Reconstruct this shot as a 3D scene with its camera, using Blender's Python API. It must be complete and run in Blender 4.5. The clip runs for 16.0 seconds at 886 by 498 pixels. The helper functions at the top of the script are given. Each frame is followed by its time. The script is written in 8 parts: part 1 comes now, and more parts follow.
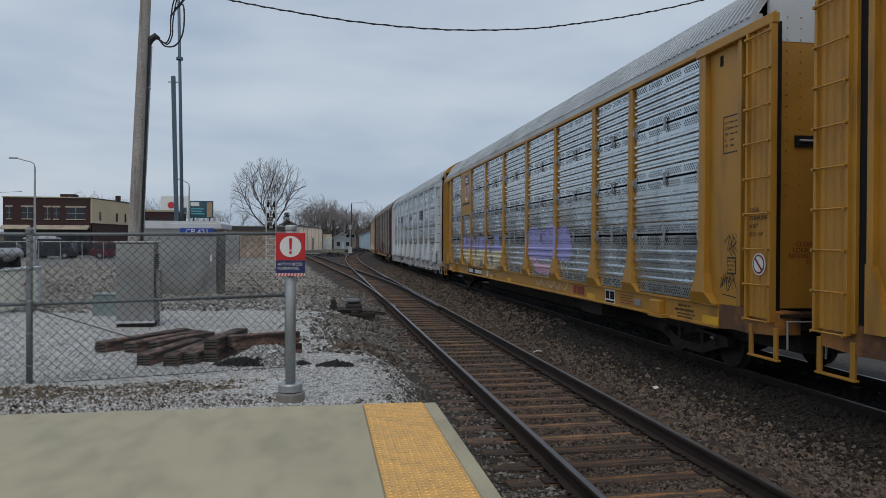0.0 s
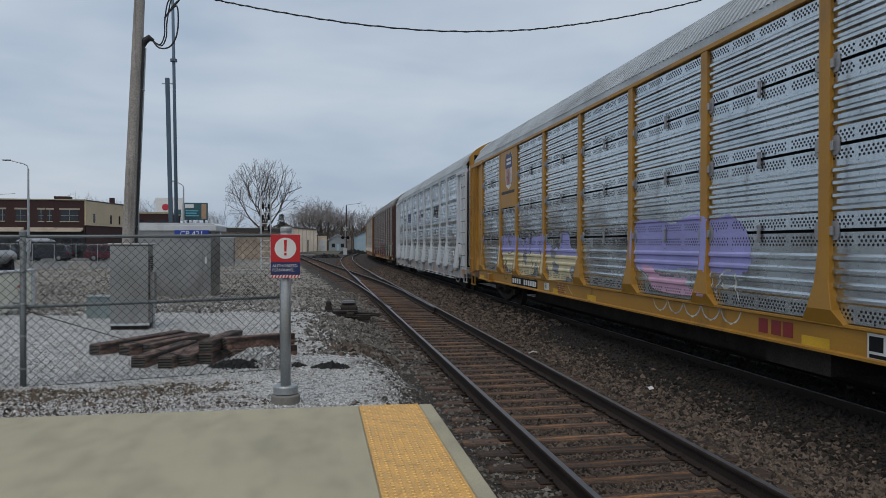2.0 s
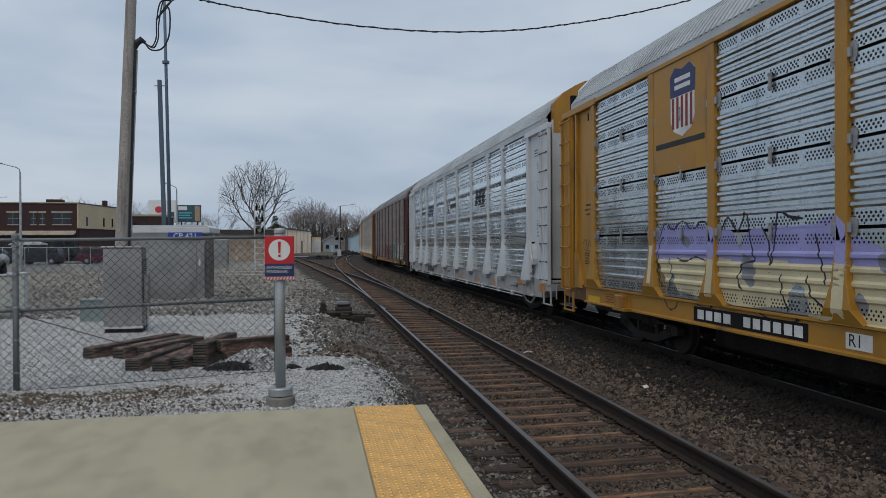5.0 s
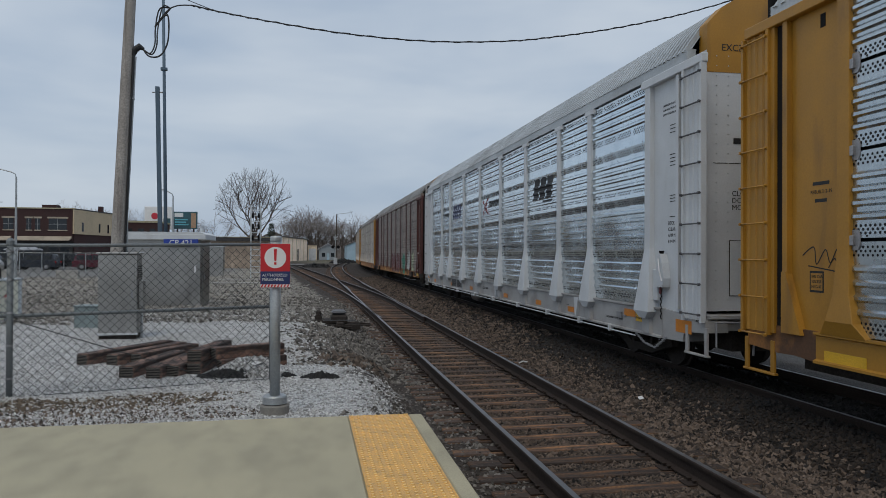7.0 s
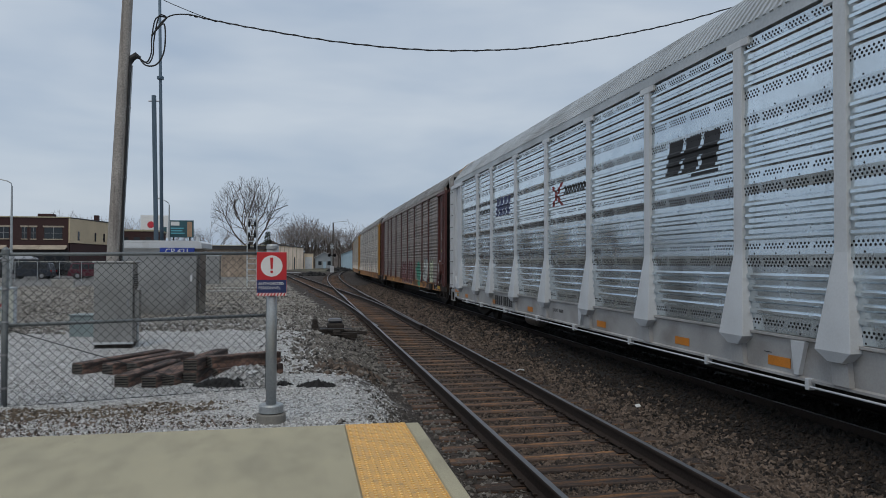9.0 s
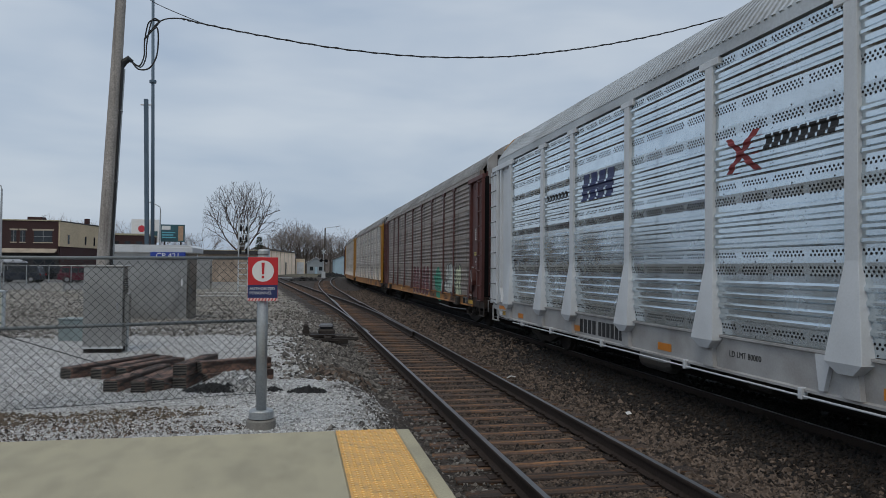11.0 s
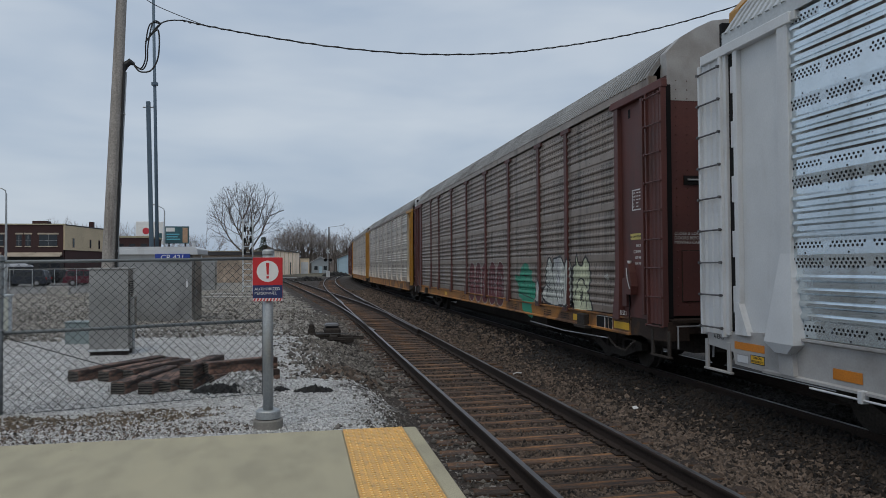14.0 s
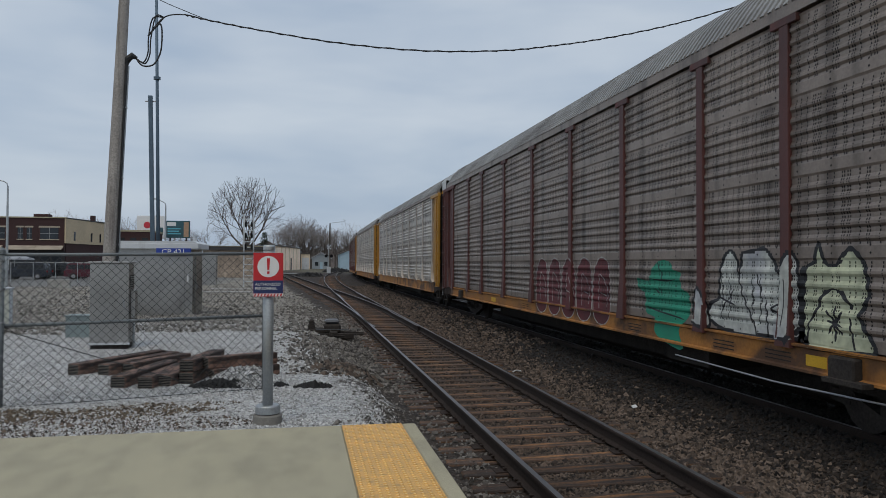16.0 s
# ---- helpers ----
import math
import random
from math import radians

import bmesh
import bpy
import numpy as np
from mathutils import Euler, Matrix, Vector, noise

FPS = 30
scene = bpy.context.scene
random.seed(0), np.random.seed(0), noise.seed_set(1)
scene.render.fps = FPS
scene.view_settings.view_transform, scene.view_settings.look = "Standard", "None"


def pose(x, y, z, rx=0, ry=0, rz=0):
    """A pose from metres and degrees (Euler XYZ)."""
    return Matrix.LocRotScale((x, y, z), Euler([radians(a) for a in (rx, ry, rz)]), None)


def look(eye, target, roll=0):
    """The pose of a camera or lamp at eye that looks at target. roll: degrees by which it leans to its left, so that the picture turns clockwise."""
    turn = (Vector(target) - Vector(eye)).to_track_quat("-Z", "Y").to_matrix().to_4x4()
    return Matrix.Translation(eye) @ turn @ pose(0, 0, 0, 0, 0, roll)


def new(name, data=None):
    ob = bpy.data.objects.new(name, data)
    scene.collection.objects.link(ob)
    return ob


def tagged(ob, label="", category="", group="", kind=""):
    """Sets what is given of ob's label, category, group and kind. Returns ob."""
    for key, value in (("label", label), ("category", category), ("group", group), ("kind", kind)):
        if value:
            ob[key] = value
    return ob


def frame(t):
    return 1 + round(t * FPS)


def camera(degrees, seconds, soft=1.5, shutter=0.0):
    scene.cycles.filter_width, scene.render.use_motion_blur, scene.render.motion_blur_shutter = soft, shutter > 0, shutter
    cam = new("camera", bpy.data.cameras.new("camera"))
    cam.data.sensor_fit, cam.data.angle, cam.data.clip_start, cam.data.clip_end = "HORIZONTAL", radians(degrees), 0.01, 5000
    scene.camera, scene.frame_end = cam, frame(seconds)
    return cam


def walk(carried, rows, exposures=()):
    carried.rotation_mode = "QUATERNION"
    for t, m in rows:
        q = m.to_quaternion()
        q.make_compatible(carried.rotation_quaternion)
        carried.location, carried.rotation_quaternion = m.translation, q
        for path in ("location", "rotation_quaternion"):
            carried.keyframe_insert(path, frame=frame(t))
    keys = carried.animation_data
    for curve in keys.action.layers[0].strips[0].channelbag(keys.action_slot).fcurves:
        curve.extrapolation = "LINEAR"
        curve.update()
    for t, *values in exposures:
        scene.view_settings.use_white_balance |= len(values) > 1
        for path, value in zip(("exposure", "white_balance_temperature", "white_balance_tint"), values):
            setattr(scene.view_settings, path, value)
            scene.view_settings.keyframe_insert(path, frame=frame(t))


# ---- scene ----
# ---------- camera ----------
EYE = (0.0, 0.0, 1.978)
cam = camera(61.8, 16.0, soft=0.4, shutter=0.0)
# seconds, pan to the right, tilt up, lean
AIM = [(0.0, 9.162, -0.446, 0.297), (0.5, 9.430, -0.375, 0.344), (1.0, 9.558, -0.389, 0.379), (1.5, 9.602, -0.391, 0.272),
       (2.0, 9.540, -0.344, 0.141), (2.5, 9.581, -0.287, 0.014), (3.0, 9.736, -0.279, -0.158), (3.5, 9.816, -0.272, -0.232),
       (4.0, 9.845, -0.375, -0.317), (6.5, 10.355, 0.142, 0.021), (7.0, 10.281, 0.399, 0.251), (7.5, 10.299, 0.587, 0.109),
       (8.0, 10.298, 0.804, 0.057), (8.5, 10.367, 0.888, 0.044), (9.0, 10.546, 1.025, 0.122), (11.5, 11.279, 1.551, 0.471),
       (12.0, 11.419, 1.544, 0.250), (12.5, 11.381, 1.524, 0.073), (13.0, 11.180, 1.461, -0.140), (13.5, 10.948, 1.360, -0.333),
       (14.0, 10.855, 1.311, -0.392), (14.5, 10.889, 1.271, -0.484), (15.0, 10.833, 1.158, -0.269), (15.5, 10.894, 1.075, -0.037),
       (16.0, 10.790, 1.084, 0.174)]


def aim(pan, tilt, lean):
    a, b = radians(pan), radians(tilt)
    way = Vector((math.sin(a) * math.cos(b), math.cos(a) * math.cos(b), math.sin(b)))
    return look(EYE, Vector(EYE) + way * 10, lean)


walk(cam, [(t, aim(p, q, r)) for t, p, q, r in AIM])

# ---------- sky and sun ----------
scene.view_settings.exposure = 0.0
world = bpy.data.worlds.new("overcast_sky")
scene.world = world
world.use_nodes = True
wn, wl = world.node_tree.nodes, world.node_tree.links
wn.clear()


def wnode(kind, **kw):
    n = wn.new(kind)
    for k, v in kw.items():
        n.inputs[k].default_value = v
    return n


sky = wn.new("ShaderNodeTexSky")
sky.sky_type, sky.sun_disc, sky.sun_elevation, sky.sun_rotation = "NISHITA", False, radians(48), radians(150)
sky.air_density, sky.dust_density = 1.2, 2.5
wco = wn.new("ShaderNodeTexCoord")
wsep = wn.new("ShaderNodeSeparateXYZ")
wl.new(wco.outputs["Generated"], wsep.inputs[0])
wmap = wn.new("ShaderNodeMapping")
wmap.inputs["Scale"].default_value = (1.6, 1.6, 6.0)
wl.new(wco.outputs["Generated"], wmap.inputs[0])
wno = wnode("ShaderNodeTexNoise", Scale=1.5, Detail=4.0, Roughness=0.5, Distortion=0.2)
wl.new(wmap.outputs[0], wno.inputs["Vector"])
wramp = wn.new("ShaderNodeValToRGB")
wramp.color_ramp.elements[0].position, wramp.color_ramp.elements[1].position = 0.36, 0.66
wramp.color_ramp.elements[0].color = (0.355, 0.44, 0.56, 1)
wramp.color_ramp.elements[1].color = (0.52, 0.585, 0.665, 1)
wl.new(wno.outputs["Fac"], wramp.inputs[0])
# an overcast dome is brightest overhead
wz = wn.new("ShaderNodeMapRange")
wz.inputs["From Min"].default_value, wz.inputs["From Max"].default_value = 0.36, 1.0
wz.inputs["To Min"].default_value, wz.inputs["To Max"].default_value = 1.0, 1.25
wl.new(wsep.outputs["Z"], wz.inputs["Value"])
wmul = wn.new("ShaderNodeVectorMath")
wmul.operation = "SCALE"
wl.new(wramp.outputs[0], wmul.inputs[0])
wl.new(wz.outputs[0], wmul.inputs["Scale"])
wb1, wb2, wadd, wout = wn.new("ShaderNodeBackground"), wn.new("ShaderNodeBackground"), wn.new("ShaderNodeAddShader"), wn.new("ShaderNodeOutputWorld")
wb1.inputs["Strength"].default_value = 0.01
wb2.inputs["Strength"].default_value = 0.95
wl.new(sky.outputs[0], wb1.inputs[0])
wl.new(wmul.outputs[0], wb2.inputs[0])
wl.new(wb1.outputs[0], wadd.inputs[0])
wl.new(wb2.outputs[0], wadd.inputs[1])
wl.new(wadd.outputs[0], wout.inputs[0])
sun = new("sun", bpy.data.lights.new("sun", "SUN"))
sun.data.energy, sun.data.angle, sun.data.color = 0.80, radians(30), (1.0, 0.88, 0.70)
sun.matrix_world = look((0, 0, 60), (0 + 20, 34, 0))


# ---------- materials ----------
def mat(name, base, rough=0.6, metal=0.0, fine=(60, 0.12), coarse=(2.0, 0.15), bump=0.15, bump_scale=0, rnd=0.0,
        dirt=None, dirt_at=(0.5, 0.7), dirt_scale=(1.5, 1.5, 1.5), spec=0.5, tint=None):
    m = bpy.data.materials.new(name)
    m.use_nodes = True
    n, l = m.node_tree.nodes, m.node_tree.links
    b = n["Principled BSDF"]
    co = n.new("ShaderNodeTexCoord")

    def noise_at(scale, detail=5.0, stretch=None):
        t = n.new("ShaderNodeTexNoise")
        t.inputs["Scale"].default_value, t.inputs["Detail"].default_value = scale, detail
        src = co.outputs["Object"]
        if stretch:
            mp = n.new("ShaderNodeMapping")
            mp.inputs["Scale"].default_value = stretch
            l.new(src, mp.inputs[0])
            src = mp.outputs[0]
        l.new(src, t.inputs["Vector"])
        return t.outputs["Fac"]

    def blend(kind, a, c, fac):
        x = n.new("ShaderNodeMix")
        x.data_type, x.blend_type = "RGBA", kind
        for sock, val in ((x.inputs[6], a), (x.inputs[7], c), (x.inputs[0], fac)):
            if isinstance(val, (tuple, list)):
                sock.default_value = (*val, 1) if len(val) == 3 else val
            elif isinstance(val, float):
                sock.default_value = val
            else:
                l.new(val, sock)
        return x.outputs[2]

    def remap(v, a, c, d, e):
        r = n.new("ShaderNodeMapRange")
        for k, val in zip(("From Min", "From Max", "To Min", "To Max"), (a, c, d, e)):
            r.inputs[k].default_value = val
        l.new(v, r.inputs["Value"])
        return r.outputs[0]

    col = tuple(base)
    nf, nc = noise_at(fine[0]), noise_at(coarse[0], 3.0)
    if tint:
        col = blend("MIX", col, tuple(tint), remap(noise_at(coarse[0] * 1.7, 4.0), 0.38, 0.62, 0.0, 1.0))
    if dirt:
        col = blend("MIX", col, tuple(dirt), remap(noise_at(1.0, 6.0, dirt_scale), dirt_at[0], dirt_at[1], 0.0, 0.9))
    vf, vc = remap(nf, 0.3, 0.7, 1 - fine[1], 1 + fine[1]), remap(nc, 0.3, 0.7, 1 - coarse[1], 1 + coarse[1])
    vm = n.new("ShaderNodeMath")
    vm.operation = "MULTIPLY"
    l.new(vf, vm.inputs[0])
    l.new(vc, vm.inputs[1])
    v = vm.outputs[0]
    if rnd:
        oi = n.new("ShaderNodeObjectInfo")
        vr = n.new("ShaderNodeMath")
        vr.operation = "MULTIPLY"
        l.new(v, vr.inputs[0])
        l.new(remap(oi.outputs["Random"], 0, 1, 1 - rnd, 1 + rnd), vr.inputs[1])
        v = vr.outputs[0]
    sc = n.new("ShaderNodeVectorMath")
    sc.operation = "SCALE"
    if isinstance(col, tuple):
        sc.inputs[0].default_value = col[:3]
    else:
        l.new(col, sc.inputs[0])
    l.new(v, sc.inputs["Scale"])
    l.new(sc.outputs[0], b.inputs["Base Color"])
    l.new(remap(nc, 0.3, 0.7, max(0.03, rough - 0.08), min(1, rough + 0.08)), b.inputs["Roughness"])
    b.inputs["Metallic"].default_value = metal
    b.inputs["Specular IOR Level"].default_value = spec
    if bump:
        bp = n.new("ShaderNodeBump")
        bp.inputs["Strength"].default_value, bp.inputs["Distance"].default_value = bump, 0.01
        l.new(noise_at(bump_scale) if bump_scale else nf, bp.inputs["Height"])
        l.new(bp.outputs[0], b.inputs["Normal"])
    return m


TRAIN_YELLOW = mat("yellow_car_paint", (0.365, 0.178, 0.019), 0.5, fine=(40, 0.06), coarse=(1.2, 0.14), bump=0.04, dirt=(0.10, 0.055, 0.025), dirt_at=(0.56, 0.78), dirt_scale=(2, 2, 0.5))
SAFETY_YELLOW = mat("bright_yellow_paint", (0.62, 0.36, 0.02), 0.5, bump=0.03)
GALV = mat("galvanised_sheet", (0.52, 0.565, 0.59), 0.22, 0.95, fine=(30, 0.05), coarse=(1.5, 0.12), bump=0.02, rnd=0.07, dirt=(0.24, 0.24, 0.24), dirt_at=(0.60, 0.85), dirt_scale=(2, 3, 0.4))
GALV_NEW = mat("bright_galvanised_sheet", (0.645, 0.715, 0.76), 0.20, 1.0, fine=(30, 0.04), coarse=(1.5, 0.10), bump=0.02, rnd=0.07, dirt=(0.36, 0.37, 0.38), dirt_at=(0.62, 0.9), dirt_scale=(2, 3, 0.5))
GALV_OLD = mat("weathered_grey_sheet", (0.27, 0.22, 0.185), 0.45, 0.55, fine=(30, 0.10), coarse=(1.4, 0.2), bump=0.05, rnd=0.10, dirt=(0.07, 0.05, 0.04), dirt_at=(0.5, 0.75), dirt_scale=(2, 2.5, 0.4))
WHITE_PAINT = mat("white_car_paint", (0.54, 0.56, 0.58), 0.5, fine=(40, 0.04), coarse=(1.3, 0.08), bump=0.03, dirt=(0.35, 0.34, 0.33), dirt_at=(0.6, 0.85), dirt_scale=(2, 2, 0.5))
DUSTY_WHITE = mat("road_dusty_white_paint", (0.35, 0.345, 0.34), 0.6, fine=(40, 0.06), coarse=(1.3, 0.14), bump=0.03, dirt=(0.22, 0.205, 0.19), dirt_at=(0.46, 0.75), dirt_scale=(2, 1.5, 2))
BROWN_PAINT = mat("oxide_brown_paint", (0.088, 0.028, 0.024), 0.6, fine=(40, 0.10), coarse=(1.3, 0.2), bump=0.04, dirt=(0.03, 0.018, 0.016), dirt_at=(0.5, 0.8), dirt_scale=(2, 2, 0.5))
OLD_YELLOW = mat("rusty_yellow_paint", (0.36, 0.15, 0.03), 0.7, fine=(30, 0.15), coarse=(1.5, 0.2), bump=0.08, dirt=(0.06, 0.03, 0.018), dirt_at=(0.46, 0.62), dirt_scale=(1.5, 1.2, 1.5))
GALV_TAN = mat("rust_stained_sheet", (0.52, 0.475, 0.42), 0.40, 0.6, fine=(30, 0.10), coarse=(1.4, 0.2), bump=0.05, rnd=0.12, dirt=(0.14, 0.09, 0.055), dirt_at=(0.48, 0.75), dirt_scale=(2, 2.5, 0.4))
ROOF_GREY = mat("pale_roof_sheet", (0.45, 0.475, 0.49), 0.55, 0.3, coarse=(0.8, 0.15), fine=(20, 0.08), bump=0.03, dirt=(0.25, 0.25, 0.25), dirt_at=(0.5, 0.75), dirt_scale=(1.2, 0.5, 1.2))
ROOF_OLD = mat("grey_roof_sheet", (0.26, 0.26, 0.255), 0.7, 0.0, coarse=(0.8, 0.25), fine=(20, 0.12), bump=0.03, dirt=(0.11, 0.10, 0.095), dirt_at=(0.48, 0.72), dirt_scale=(1.2, 0.5, 1.2))
BLACK = mat("black_steel", (0.010, 0.010, 0.011), 0.85, bump=0.1, spec=0.2)
STEEL_DARK = mat("dark_steel_rung", (0.10, 0.10, 0.105), 0.5, 0.4, bump=0.05)
UNDER_BROWN = mat("grimy_brown_steel", (0.030, 0.020, 0.016), 0.8, fine=(30, 0.2), coarse=(3, 0.3), bump=0.1, spec=0.25, dirt=(0.10, 0.05, 0.02), dirt_at=(0.58, 0.75))
HOLE_SHADE = mat("dark_perforation", (0.006, 0.006, 0.007), 0.9, bump=0)
UNDER = mat("grimy_undergear", (0.040, 0.034, 0.030), 0.9, spec=0.2, fine=(30, 0.3), coarse=(3, 0.3), bump=0.2)
STEEL = mat("grey_steel_hardware", (0.32, 0.32, 0.33), 0.5, 0.5, bump=0.05)
RAIL_HEAD = mat("polished_rail_head", (0.15, 0.148, 0.15), 0.40, 0.7, fine=(80, 0.1), coarse=(2, 0.1), bump=0.02)
RAIL_SIDE = mat("rusty_rail_web", (0.034, 0.025, 0.021), 0.9, fine=(50, 0.25), coarse=(2, 0.2), bump=0.2, spec=0.15)
TIE_WOOD = mat("creosoted_tie_wood", (0.044, 0.028, 0.020), 0.85, fine=(35, 0.4), coarse=(4, 0.4), bump=0.7, rnd=0.5, dirt=(0.21, 0.097, 0.034), dirt_at=(0.50, 0.67), dirt_scale=(1.2, 14, 8))
CONCRETE = mat("platform_concrete", (0.395, 0.354, 0.243), 0.85, fine=(110, 0.16), coarse=(1.3, 0.08), bump=0.25, bump_scale=150, dirt=(0.315, 0.284, 0.198), dirt_at=(0.44, 0.70), dirt_scale=(3.5, 1.6, 1))
TACTILE = mat("yellow_tactile_tile", (0.66, 0.36, 0.09), 0.5, fine=(90, 0.22), coarse=(5, 0.14), bump=0.15, dirt=(0.36, 0.21, 0.06), dirt_at=(0.57, 0.74), dirt_scale=(14, 14, 14))
TACTILE_WORN = mat("worn_dome_top", (0.80, 0.55, 0.21), 0.45, fine=(90, 0.2), coarse=(5, 0.15), bump=0.05)
BALLAST = mat("dark_ballast_stone", (0.105, 0.092, 0.080), 0.9, fine=(25, 0.3), coarse=(1.2, 0.25), bump=0.4)
GRAVEL = mat("pale_limestone_gravel", (0.44, 0.445, 0.45), 0.9, fine=(25, 0.15), coarse=(1.5, 0.15), bump=0.3)
FENCE_PIPE = mat("dull_fence_pipe", (0.17, 0.185, 0.19), 0.55, 0.4, fine=(60, 0.1), coarse=(3, 0.15), bump=0.05)
GALV_PIPE = mat("galvanised_pipe", (0.36, 0.38, 0.39), 0.45, 0.5, bump=0.04)
WIRE = mat("galvanised_mesh_wire", (0.042, 0.044, 0.044), 0.6, 0.3, bump=0)
CABINET = mat("aluminium_cabinet", (0.36, 0.35, 0.335), 0.36, 0.85, fine=(50, 0.06), coarse=(1.2, 0.15), bump=0.03, dirt=(0.22, 0.21, 0.2), dirt_at=(0.55, 0.8), dirt_scale=(2, 2, 0.6))
POLE_WOOD = mat("weathered_pole_wood", (0.30, 0.275, 0.25), 0.9, fine=(25, 0.25), coarse=(1.5, 0.15), bump=0.5, dirt=(0.10, 0.08, 0.07), dirt_at=(0.5, 0.75), dirt_scale=(8, 8, 0.4))
RED_SIGN = mat("red_sign_sheet", (0.50, 0.016, 0.022), 0.4, fine=(20, 0.03), coarse=(3, 0.05), bump=0)
NAVY_SIGN = mat("navy_sign_sheet", (0.012, 0.025, 0.11), 0.4, fine=(20, 0.03), coarse=(3, 0.05), bump=0)
WHITE_SIGN = mat("white_sign_sheet", (0.72, 0.72, 0.72), 0.4, fine=(20, 0.02), coarse=(3, 0.04), bump=0)
BLUE_SIGN = mat("blue_sign_sheet", (0.02, 0.05, 0.30), 0.4, bump=0)
BRICK_DARK = mat("dark_red_brick", (0.046, 0.021, 0.020), 0.9, fine=(8, 0.2), coarse=(0.3, 0.15), bump=0.2)
BRICK_TAN = mat("tan_brick", (0.50, 0.40, 0.27), 0.9, fine=(6, 0.15), coarse=(0.3, 0.12), bump=0.2)
GLASS_DARK = mat("dark_window_glass", (0.02, 0.024, 0.028), 0.08, fine=(2, 0.1), coarse=(0.5, 0.2), bump=0)
ROOF_BROWN = mat("brown_shingle_roof", (0.10, 0.085, 0.075), 0.9, bump=0.2)
CREAM = mat("cream_siding", (0.92, 0.73, 0.57), 0.8, coarse=(0.5, 0.1), bump=0.05)
PALE_SIDING = mat("pale_grey_siding", (0.50, 0.53, 0.55), 0.8, coarse=(0.5, 0.1), bump=0.05)
BLUE_SIDING = mat("pale_blue_siding", (0.34, 0.46, 0.54), 0.8, coarse=(0.5, 0.1), bump=0.05)
BARK = mat("grey_bark", (0.095, 0.078, 0.066), 0.95, fine=(20, 0.3), coarse=(2, 0.2), bump=0.6)
TWIG = mat("bare_twigs", (0.21, 0.182, 0.17), 0.95, fine=(3, 0.2), coarse=(0.5, 0.2), bump=0)
RUBBER = mat("black_rubber", (0.012, 0.012, 0.012), 0.8, bump=0.1)
CABLE = mat("black_cable", (0.012, 0.012, 0.013), 0.6, bump=0)
MAST_BLUE = mat("weathered_blue_steel", (0.085, 0.125, 0.165), 0.55, 0.3, fine=(30, 0.1), coarse=(0.8, 0.2), bump=0.05)


